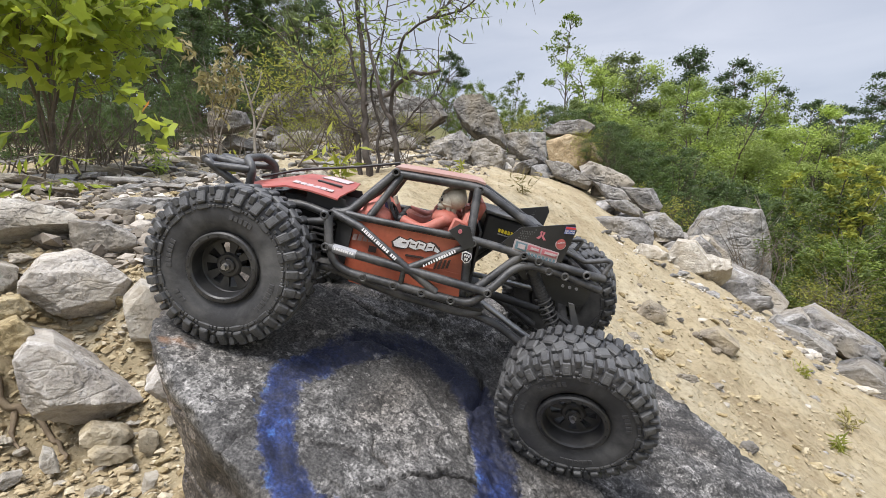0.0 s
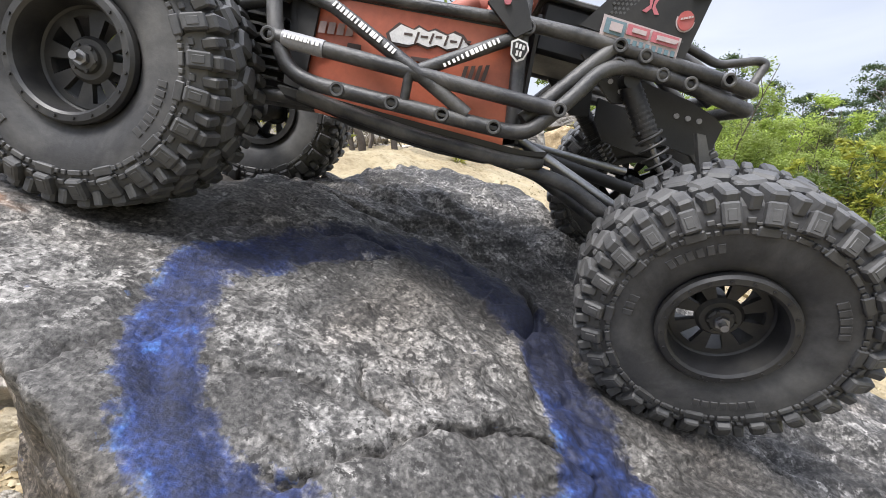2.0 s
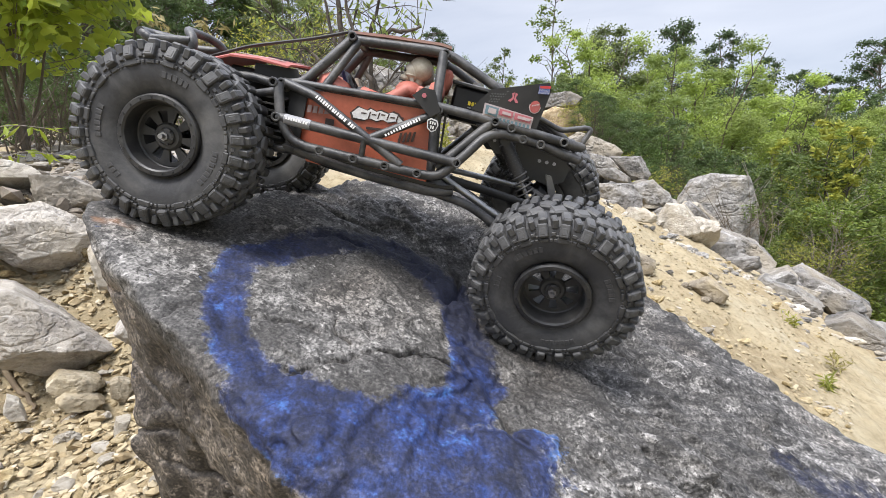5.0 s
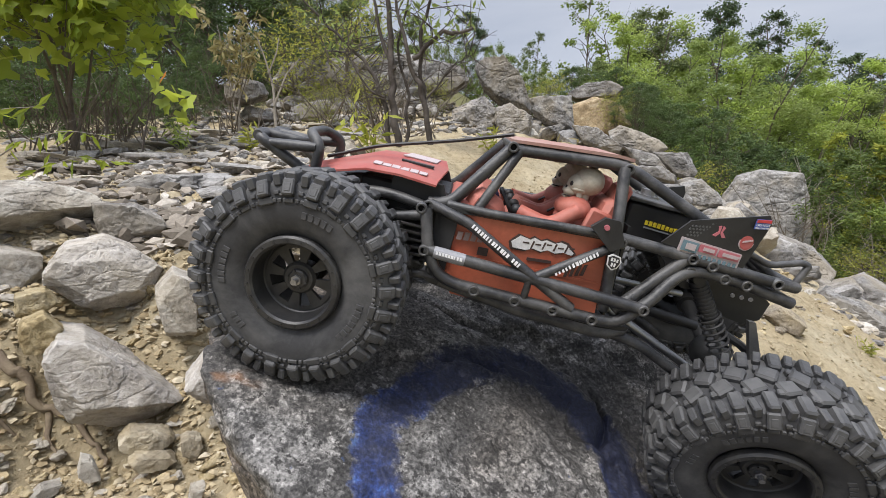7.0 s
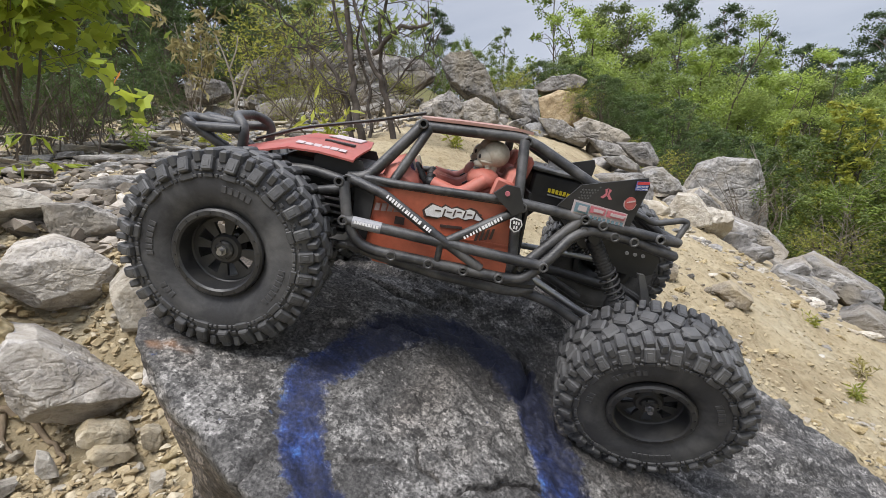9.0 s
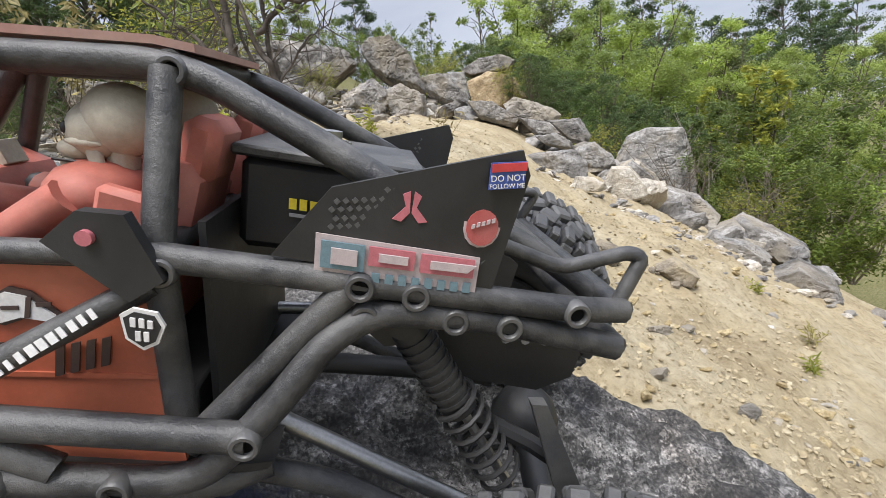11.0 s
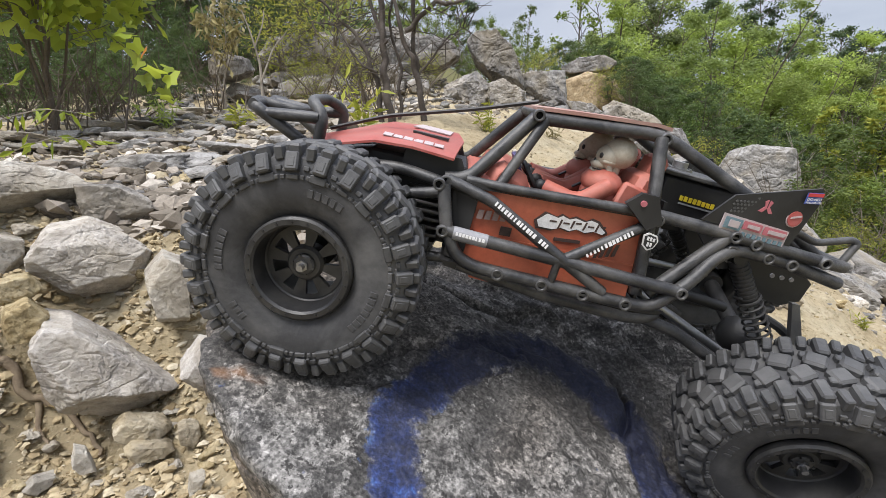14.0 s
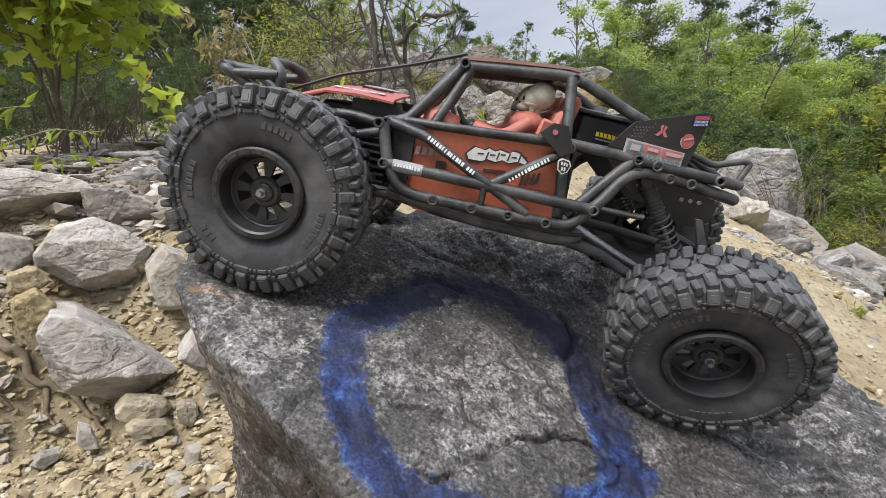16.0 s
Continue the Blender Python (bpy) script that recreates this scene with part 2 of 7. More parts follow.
def ground_material():
    m, n, l, b = material("dry_clay_and_grit")
    co = n.new("ShaderNodeTexCoord").outputs["Object"]
    a = noise_node(n, l, 2.6, 10, 0.68, 0.4, co)
    base = ramp(n, [(0.36, (0.262, 0.209, 0.129)), (0.5, (0.328, 0.272, 0.173)), (0.66, (0.375, 0.326, 0.228))])
    l.new(a.outputs["Fac"], base.inputs["Fac"])
    f = noise_node(n, l, 38, 8, 0.75, 0.0, co)
    fr = ramp(n, [(0.36, (0.66, 0.62, 0.56)), (0.48, (0.98, 0.98, 0.98)), (0.64, (1.18, 1.18, 1.18))])
    l.new(f.outputs["Fac"], fr.inputs["Fac"])
    col = mix_col(n, l, 0.85, base.outputs["Color"], fr.outputs["Color"], "MULTIPLY")
    # thin growth and leaf litter on the back of the slope
    at = n.new("ShaderNodeAttribute")
    at.attribute_name = "growth"
    g = noise_node(n, l, 2.2, 8, 0.7, 0.3, co)
    gm = n.new("ShaderNodeMath")
    gm.operation = "MULTIPLY_ADD"
    l.new(g.outputs["Fac"], gm.inputs[0])
    gm.inputs[1].default_value = 1.6
    ga = n.new("ShaderNodeMath")
    ga.operation = "ADD"
    ga.inputs[1].default_value = -1.0
    l.new(at.outputs["Fac"], ga.inputs[0])
    l.new(ga.outputs[0], gm.inputs[2])
    gr = ramp(n, [(0.2, (0, 0, 0)), (0.6, (0.9, 0.9, 0.9))])
    l.new(gm.outputs[0], gr.inputs["Fac"])
    gc = ramp(n, [(0.4, (0.06, 0.075, 0.02)), (0.6, (0.17, 0.15, 0.07))])
    l.new(f.outputs["Fac"], gc.inputs["Fac"])
    col = mix_col(n, l, gr.outputs["Color"], col, gc.outputs["Color"])
    l.new(col, b.inputs["Base Color"])
    b.inputs["Roughness"].default_value = 0.95
    b.inputs["Specular IOR Level"].default_value = 0.15
    nb = bump(n, l, b, a.outputs["Fac"], 0.35, 0.04)
    bump(n, l, b, f.outputs["Fac"], 0.8, 0.014, nb)
    return m


def plain(name, col, rough=0.5, metal=0.0, grime=None, scale=60.0, bumpy=0.25, dist=0.0006, spec=0.5):
    """Paint, plastic, rubber or metal with a film of dust in patches."""
    m, n, l, b = material(name)
    co = n.new("ShaderNodeTexCoord").outputs["Object"]
    a = noise_node(n, l, scale * 0.35, 6, 0.65, 0.3, co)
    f = noise_node(n, l, scale * 5, 5, 0.7, 0.0, co)
    fr = ramp(n, [(0.3, (0.75, 0.75, 0.75)), (0.7, (1.2, 1.2, 1.2))])
    l.new(f.outputs["Fac"], fr.inputs["Fac"])
    c = mix_col(n, l, 0.7, col, fr.outputs["Color"], "MULTIPLY")
    if grime:
        gr = ramp(n, [(0.42, (0, 0, 0)), (0.72, (0.55, 0.55, 0.55))])
        l.new(a.outputs["Fac"], gr.inputs["Fac"])
        c = mix_col(n, l, gr.outputs["Color"], c, grime)
    l.new(c, b.inputs["Base Color"])
    rr = ramp(n, [(0.3, (rough * 0.8,) * 3), (0.7, (min(1, rough * 1.2),) * 3)])
    l.new(a.outputs["Fac"], rr.inputs["Fac"])
    l.new(rr.outputs["Color"], b.inputs["Roughness"])
    b.inputs["Metallic"].default_value = metal
    b.inputs["Specular IOR Level"].default_value = spec
    bump(n, l, b, f.outputs["Fac"], bumpy, dist)
    return m


def leaf_material(name, dark, light, through_col, amount=0.4):
    m, n, l, b = material(name)
    geo = n.new("ShaderNodeNewGeometry")
    r0 = ramp(n, [(0.0, dark), (1.0, light)])
    l.new(geo.outputs["Random Per Island"], r0.inputs["Fac"])
    info = n.new("ShaderNodeObjectInfo")
    tint = ramp(n, [(0.0, (0.6, 0.66, 0.72)), (0.5, (1.0, 1.0, 1.0)), (1.0, (1.18, 1.26, 0.9))])
    l.new(info.outputs["Random"], tint.inputs["Fac"])
    leafcol = mix_col(n, l, 1.0, r0.outputs["Color"], tint.outputs["Color"], "MULTIPLY")
    l.new(leafcol, b.inputs["Base Color"])
    b.inputs["Roughness"].default_value = 0.55
    b.inputs["Specular IOR Level"].default_value = 0.3
    t = n.new("ShaderNodeBsdfTranslucent")
    l.new(mix_col(n, l, 0.6, leafcol, through_col), t.inputs["Color"])
    mx = n.new("ShaderNodeMixShader")
    mx.inputs["Fac"].default_value = amount
    l.new(b.outputs["BSDF"], mx.inputs[1])
    l.new(t.outputs["BSDF"], mx.inputs[2])
    l.new(mx.outputs["Shader"], n["Material Output"].inputs["Surface"])
    return m


RUBBER = plain("dusty_rubber", (0.04, 0.04, 0.042), 0.66, grime=(0.18, 0.176, 0.168), scale=70, bumpy=0.35, dist=0.0005, spec=0.35)
LUGS = plain("worn_dusty_lug", (0.04, 0.04, 0.041), 0.58, grime=(0.16, 0.156, 0.15), scale=90, bumpy=0.35, dist=0.0005, spec=0.5)
TUBE = plain("dusty_black_tube", (0.022, 0.022, 0.023), 0.42, grime=(0.165, 0.159, 0.15), scale=130, bumpy=0.6, dist=0.0006)
BLACK = plain("black_plastic", (0.01, 0.01, 0.011), 0.55, grime=(0.045, 0.043, 0.039), scale=60)
RIM = plain("satin_black_rim", (0.014, 0.014, 0.015), 0.5, grime=(0.095, 0.09, 0.08), scale=90)
BOLT = plain("worn_bolt_head", (0.05, 0.05, 0.051), 0.42, grime=(0.13, 0.125, 0.115), scale=160, spec=0.6)
GAUGE = plain("dark_violet_gauge", (0.05, 0.045, 0.13), 0.35, scale=90)
BADGERED = plain("weathered_red_badge", (0.36, 0.06, 0.055), 0.5, grime=(0.3, 0.14, 0.13), scale=160)
HOLE = plain("dark_bolt_socket", (0.006, 0.006, 0.006), 0.9, scale=60, spec=0.1)
STEEL = plain("dull_steel", (0.35, 0.35, 0.36), 0.38, 0.9, grime=(0.2, 0.19, 0.17), scale=120)
CHROME = plain("bright_link_rod", (0.3, 0.3, 0.3), 0.35, 0.95, scale=120)
ORANGE = plain("orange_red_panel", (0.37, 0.088, 0.046), 0.45, grime=(0.34, 0.13, 0.075), scale=40, bumpy=0.12, dist=0.0004)
HOODRED = plain("dust_dulled_red_sheet", (0.29, 0.05, 0.038), 0.55, grime=(0.32, 0.17, 0.14), scale=45, bumpy=0.15, dist=0.0004)
PINKDECAL = plain("faded_pink_decal", (0.42, 0.35, 0.35), 0.5, grime=(0.38, 0.33, 0.32), scale=120)
DULLRED = plain("dull_red_decal", (0.4, 0.12, 0.14), 0.5, scale=120)
TEAL = plain("dull_teal_decal", (0.12, 0.19, 0.22), 0.5, scale=120)
SUIT = plain("orange_red_vinyl", (0.36, 0.1, 0.07), 0.66, grime=(0.34, 0.21, 0.17), scale=40, bumpy=0.3)
BONE = plain("painted_bone_resin", (0.42, 0.385, 0.31), 0.6, grime=(0.25, 0.2, 0.14), scale=60, bumpy=0.4, dist=0.0008)
WHITE = plain("white_decal", (0.6, 0.59, 0.58), 0.5, scale=90)
RED = plain("red_decal", (0.42, 0.04, 0.04), 0.45, scale=90)
BLUE = plain("blue_decal", (0.05, 0.09, 0.3), 0.45, scale=90)
MESHDECAL = plain("dark_mesh_print", (0.07, 0.07, 0.071), 0.45, scale=90)
PALE = plain("faded_pale_decal", (0.24, 0.17, 0.16), 0.55, scale=90)
YELLOW = plain("yellow_decal", (0.65, 0.5, 0.03), 0.45, scale=90)
GREYDECAL = plain("grey_decal", (0.24, 0.24, 0.25), 0.5, scale=90)
DARKDECAL = plain("dark_decal", (0.05, 0.03, 0.025), 0.5, scale=90)
DUSTY = plain("dust_coated_red_panel", (0.3, 0.16, 0.13), 0.7, grime=(0.36, 0.32, 0.28), scale=40, bumpy=0.2)
BARK = plain("grey_brown_bark", (0.1, 0.08, 0.06), 0.9, grime=(0.2, 0.18, 0.15), scale=12, bumpy=0.8, dist=0.004, spec=0.2)
BARK_DARK = plain("dark_grey_bark", (0.06, 0.05, 0.043), 0.9, grime=(0.2, 0.175, 0.155), scale=30, bumpy=0.8, dist=0.003, spec=0.2)
TWIG = plain("dry_grey_twig", (0.28, 0.25, 0.21), 0.9, grime=(0.16, 0.13, 0.1), scale=20, bumpy=0.6, dist=0.002, spec=0.2)
ROOT = plain("dry_root", (0.17, 0.13, 0.09), 0.9, grime=(0.33, 0.27, 0.18), scale=60, bumpy=0.8, dist=0.003, spec=0.2)
LEAF_MAPLE = leaf_material("broad_yellow_green_leaf", (0.07, 0.125, 0.018), (0.33, 0.385, 0.055), (0.5, 0.56, 0.062), 0.5)
LEAF_WILLOW = leaf_material("bright_green_leaf", (0.17, 0.221, 0.054), (0.38, 0.442, 0.14), (0.42, 0.508, 0.108), 0.45)
LEAF_OLIVE = leaf_material("olive_green_leaf", (0.074, 0.095, 0.037), (0.189, 0.228, 0.092), (0.21, 0.252, 0.074), 0.35)
LEAF_SHRUB = leaf_material("yellow_green_shrub_leaf", (0.052, 0.084, 0.02), (0.195, 0.242, 0.06), (0.21, 0.264, 0.043), 0.35)
LEAF_OAK = leaf_material("dark_green_leaf", (0.044, 0.073, 0.031), (0.124, 0.172, 0.076), (0.134, 0.184, 0.062), 0.3)
LEAF_CEDAR = leaf_material("dark_green_needle", (0.039, 0.068, 0.024), (0.124, 0.175, 0.061), (0.14, 0.184, 0.044), 0.35)
LEAF_ORANGE = leaf_material("turned_orange_leaf", (0.34, 0.1, 0.03), (0.5, 0.2, 0.05), (0.5, 0.22, 0.05), 0.4)
LEAF_DRY = leaf_material("tan_dry_leaf", (0.15, 0.125, 0.06), (0.34, 0.28, 0.14), (0.3, 0.25, 0.1), 0.3)
LEAF_YELLOW = leaf_material("yellowing_leaf", (0.12, 0.155, 0.03), (0.4, 0.39, 0.08), (0.46, 0.45, 0.07), 0.45)


# ---- geometry helpers ----
class Geo:
    """Collects vertices and faces; obj() turns them into one mesh object."""

    def __init__(self):
        self.v, self.f, self.m, self.mat = [], [], [], 0

    def add(self, verts, faces):
        o = len(self.v)
        self.v += [tuple(p) for p in verts]
        self.f += [tuple(i + o for i in face) for face in faces]
        self.m += [self.mat] * len(faces)
        return self

    def use(self, index):
        self.mat = index
        return self

    def tube(self, pts, r, n=14, bend=0.0, caps=True, taper=None):
        """A round tube along a polyline, its corners bent to arcs."""
        pts = [Vector(p) for p in pts]
        if bend and len(pts) > 2:
            out = [pts[0]]
            for a, b, c in zip(pts, pts[1:], pts[2:]):
                d = min(bend, (b - a).length * 0.48, (c - b).length * 0.48)
                p, q = b + (a - b).normalized() * d, b + (c - b).normalized() * d
                out += [(1 - k) ** 2 * p + 2 * k * (1 - k) * b + k * k * q for k in (0, 0.25, 0.5, 0.75, 1)]
            pts = out + [pts[-1]]
        rings, side = [], None
        for i, p in enumerate(pts):
            t = (pts[min(i + 1, len(pts) - 1)] - pts[max(i - 1, 0)]).normalized()
            if side is None:
                side = t.orthogonal().normalized()
            side = (side - t * side.dot(t)).normalized()
            up = t.cross(side)
            rr = r if taper is None else r + (taper - r) * i / max(1, len(pts) - 1)
            rings.append([p + rr * (math.cos(2 * math.pi * k / n) * side + math.sin(2 * math.pi * k / n) * up) for k in range(n)])
        verts = [q for ring in rings for q in ring]
        faces = [(i * n + k, i * n + (k + 1) % n, (i + 1) * n + (k + 1) % n, (i + 1) * n + k) for i in range(len(rings) - 1) for k in range(n)]
        if caps:
            faces += [tuple(range(n))[::-1], tuple((len(rings) - 1) * n + k for k in range(n))]
        return self.add(verts, faces)

    def box(self, c, size, rot=None, bevel=0.15):
        """A box with chamfered edges; bevel is a share of its least side."""
        h = [s / 2 for s in size]
        d = bevel * min(h)
        rot = rot or Matrix.Identity(3)
        c, verts, idx = Vector(c), [], {}
        for sx in (-1, 1):
            for sy in (-1, 1):
                for sz in (-1, 1):
                    for ax in range(3):
                        p = [sx * (h[0] - d), sy * (h[1] - d), sz * (h[2] - d)]
                        p[ax] = (sx, sy, sz)[ax] * h[ax]
                        idx[sx, sy, sz, ax] = len(verts)
                        verts.append(c + rot @ Vector(p))
        faces = []
        for ax in range(3):
            u, w = (ax + 1) % 3, (ax + 2) % 3
            for s in (-1, 1):
                def key(a, b_, k, ax=ax, u=u, w=w, s=s):
                    q = [0, 0, 0]
                    q[ax], q[u], q[w] = s, a, b_
                    return idx[(*q, k)]
                quad = [key(-1, -1, ax), key(1, -1, ax), key(1, 1, ax), key(-1, 1, ax)]
                faces.append(tuple(quad if s > 0 else quad[::-1]))
            for a in (-1, 1):
                for b_ in (-1, 1):
                    def edge(e, k, ax=ax, u=u, w=w, a=a, b_=b_):
                        q = [0, 0, 0]
                        q[ax], q[u], q[w] = e, a, b_
                        return idx[(*q, k)]
                    quad = [edge(-1, u), edge(1, u), edge(1, w), edge(-1, w)]
                    faces.append(tuple(quad if a * b_ > 0 else quad[::-1]))
        for sx in (-1, 1):
            for sy in (-1, 1):
                for sz in (-1, 1):
                    tri = [idx[sx, sy, sz, k] for k in range(3)]
                    faces.append(tuple(tri if sx * sy * sz > 0 else tri[::-1]))
        return self.add(verts, faces)

    def lathe(self, profile, n=48, centre=(0, 0, 0), closed=False):
        """Turns (radius, along) pairs about the local y axis."""
        verts = [(centre[0] + r * math.cos(2 * math.pi * k / n), centre[1] + y, centre[2] + r * math.sin(2 * math.pi * k / n)) for r, y in profile for k in range(n)]
        rows = len(profile)
        faces = [((i % rows) * n + k, (i % rows) * n + (k + 1) % n, ((i + 1) % rows) * n + (k + 1) % n, ((i + 1) % rows) * n + k) for i in range(rows if closed else rows - 1) for k in range(n)]
        return self.add(verts, faces)

    def plate(self, pts, normal, thick):
        """A flat plate with the given outline."""
        pts, nv = [Vector(p) for p in pts], Vector(normal).normalized() * thick / 2
        k = len(pts)
        verts = [p - nv for p in pts] + [p + nv for p in pts]
        faces = [tuple(range(k))[::-1], tuple(range(k, 2 * k))] + [(i, (i + 1) % k, k + (i + 1) % k, k + i) for i in range(k)]
        return self.add(verts, faces)

    def ball(self, c, size, n=12, rot=None):
        rot, c = rot or Matrix.Identity(3), Vector(c)
        verts, faces = [], []
        for i in range(n // 2 + 1):
            a = math.pi * i / (n // 2)
            for k in range(n):
                b_ = 2 * math.pi * k / n
                verts.append(c + rot @ Vector((size[0] * math.sin(a) * math.cos(b_), size[1] * math.sin(a) * math.sin(b_), size[2] * math.cos(a))))
        for i in range(n // 2):
            for k in range(n):
                faces.append((i * n + k, (i + 1) * n + k, (i + 1) * n + (k + 1) % n, i * n + (k + 1) % n))
        return self.add(verts, faces)

    def mesh(self, name, mats, smooth=44):
        me = bpy.data.meshes.new(name)
        me.from_pydata(self.v, [], self.f)
        for mt in mats if isinstance(mats, (list, tuple)) else [mats]:
            me.materials.append(mt)
        me.polygons.foreach_set("material_index", self.m)
        b = bmesh.new()
        b.from_mesh(me)
        bmesh.ops.recalc_face_normals(b, faces=b.faces)
        b.to_mesh(me)
        b.free()
        if smooth:
            me.polygons.foreach_set("use_smooth", [True] * len(me.polygons))
            me.set_sharp_from_angle(angle=radians(smooth))
        return me

    def obj(self, name, mats, parent=None, label="", smooth=44):
        ob = new(name, self.mesh(name, mats, smooth))
        if parent:
            ob.parent = parent
        return tagged(ob, label)


def quick_mesh(name, verts, faces, mats, smooth=True):
    me = bpy.data.meshes.new(name)
    me.from_pydata(verts, [], faces)
    for mt in mats if isinstance(mats, (list, tuple)) else [mats]:
        me.materials.append(mt)
    if smooth:
        me.polygons.foreach_set("use_smooth", [True] * len(me.polygons))
    return me


def thing(name, m, label, category, group="", kind=""):
    ob = new(name)
    ob.empty_display_size = 0.02
    ob.matrix_world = m
    return tagged(ob, label, category, group, kind)


def fbm(p, scale, octaves=4, gain=0.5):
    total, amp, q = 0.0, 1.0, Vector(p) * scale
    for _ in range(octaves):
        total += amp * noise.noise(q)
        q, amp = q * 2.03 + Vector((3.1, 7.7, 1.3)), amp * gain
    return total


ICO = {}


def ico(level):
    if level not in ICO:
        b = bmesh.new()
        bmesh.ops.create_icosphere(b, subdivisions=level, radius=1.0)
        b.verts.ensure_lookup_table()
        ICO[level] = (np.array([v.co[:] for v in b.verts]), [tuple(v.index for v in f.verts) for f in b.faces])
        b.free()
    return ICO[level]


def cut_stone(level, planes, soft, pull=None):
    """Radii of a stone cut by planes (normal, distance), its edges rounded over about soft metres."""
    dirs, faces = ico(level)
    if pull is not None:   # crowd the points towards the side that shows
        dirs = dirs + np.array(pull)
        dirs = dirs / np.linalg.norm(dirs, axis=1)[:, None]
    far = np.stack([d / np.maximum(dirs @ (np.array(nv) / np.linalg.norm(nv)), 1e-3) for nv, d in planes])
    least = far.min(0)
    return dirs, faces, least - soft * np.log(np.exp(-(far - least) / soft).sum(0))


TABLE = np.random.default_rng(7).permutation(256)
TABLE = np.concatenate([TABLE, TABLE])
GRADS = np.random.default_rng(8).normal(0, 1, (256, 3))
GRADS /= np.linalg.norm(GRADS, axis=1)[:, None]


def waves(p, scale):
    """Gradient noise at many points at once, about -0.7 to 0.7."""
    q = np.asarray(p) * scale + 31.7
    cell = np.floor(q).astype(int)
    f = q - cell
    cell &= 255
    w = f * f * f * (f * (f * 6 - 15) + 10)
    total = np.zeros(len(q))
    for i in (0, 1):
        for j in (0, 1):
            for k in (0, 1):
                h = TABLE[TABLE[TABLE[cell[:, 0] + i] + cell[:, 1] + j] + cell[:, 2] + k]
                dot = (GRADS[h] * (f - (i, j, k))).sum(1)
                total += dot * (w[:, 0] if i else 1 - w[:, 0]) * (w[:, 1] if j else 1 - w[:, 1]) * (w[:, 2] if k else 1 - w[:, 2])
    return total


def layers(p, scale, octaves=4, gain=0.5):
    return sum(gain ** k * waves(p + np.array((3.1, 7.7, 1.3)) * k / scale, scale * 2.03 ** k) for k in range(octaves))


def ease(a, b, x):
    k = np.clip((x - a) / (b - a), 0.0, 1.0)
    return k * k * (3 - 2 * k)


def terraces(h, step, sharp=0.25):
    """Turns a soft relief into flat plates with steep little steps between them."""
    k = h / step
    base = np.floor(k)
    return (base + ease(0.5 - sharp / 2, 0.5 + sharp / 2, k - base)) * step


# ---- the ground: a quarry slope that climbs behind and falls to the right ----
def smooth(a, b, x):
    k = min(1.0, max(0.0, (x - a) / (b - a)))
    return k * k * (3 - 2 * k)


def smin(a, b, k):
    h = max(k - abs(a - b), 0.0) / k
    return min(a, b) - h * h * k * 0.25


def ground_base(x, y):
    slope = 0.12 - 0.52 * x + 0.265 * y
    u = max(0.0, y - 1.2)
    shelf = 0.5 + 0.08 * u + 0.02 * min(u, 8.0) ** 2 * (1 - 0.72 * smooth(-0.7, 0.9, x))
    shelf -= (0.40 - 0.2 * smooth(-0.74, -0.95, x)) * (1 - smooth(0.76, 1.28, y + 0.03 * math.sin(9 * x)))
    shelf += 0.13 * smooth(1.25, 2.1, y) * (1 - smooth(2.6, 4.2, y)) * smooth(-1.0, -0.5, x)
    z = smin(slope, shelf, 0.25)
    z += 0.055 * smooth(-0.62, -0.74, x) * smooth(0.78, 0.88, y) * (1 - smooth(1.1, 1.3, y))
    # beyond the row of rocks the bank drops to the wooded floor of the quarry
    edge = smooth(3.6, 6.5, x + 0.25 * (y - 4.5) - max(0.0, y - 6.5) * 0.9 + 0.35 * max(0, 4.0 - y))
    z -= 1.1 * edge
    far = smooth(9.0, 22.0, math.hypot(x, y))
    low = -2.3 + 3.0 * smooth(2, -8, x)
    z = z * (1 - far) + low * far
    return max(z, -2.6)


def ground(x, y):
    r = math.hypot(x, y - 1)
    k = 1.0 if r < 9 else 0.2
    z = ground_base(x, y)
    z += k * (0.055 * fbm((x, y, 0), 1.1, 3) + 0.028 * fbm((x, y, 5), 4.5, 4, 0.6))
    if r < 4:
        z += 0.015 * fbm((x, y, 9), 18, 2, 0.6) + 0.006 * abs(noise.noise(Vector((x * 30, y * 30, 3.0))))
    return z


def spread(lo, hi, mid_lo, mid_hi, step, grow):
    """Grid lines: fine in the middle, coarser outwards."""
    xs = list(np.arange(mid_lo, mid_hi, step))
    s, a = step, xs[-1]
    while a < hi:
        s *= grow
        a += s
        xs.append(a)
    s, a = step, xs[0]
    while a > lo:
        s *= grow
        a -= s
        xs.insert(0, a)
    return xs


CLAY = ground_material()


def build_ground():
    xs, ys = spread(-1500, 1500, -1.9, 2.6, 0.024, 1.07), spread(-1500, 1500, 0.2, 3.2, 0.024, 1.07)
    verts = [(x, y, ground(x, y)) for y in ys for x in xs]
    w = len(xs)
    faces = [(j * w + i, j * w + i + 1, (j + 1) * w + i + 1, (j + 1) * w + i) for j in range(len(ys) - 1) for i in range(w - 1)]
    me = quick_mesh("ground", verts, faces, CLAY)
    at = me.attributes.new("growth", "FLOAT", "POINT")
    at.data.foreach_set("value", [(smooth(3.6, 6.2, y) * 0.35 + smooth(5.6, 8, y) * 0.7) * smooth(0.12, -0.12, x / max(y, 0.2)) + smooth(7.0, 9.0, math.hypot(x, y)) * 1.2 for x, y, z in verts])
    return tagged(new("ground", me), "dry yellow clay and grit slope of an old quarry", "ground", kind="structure")


build_ground()


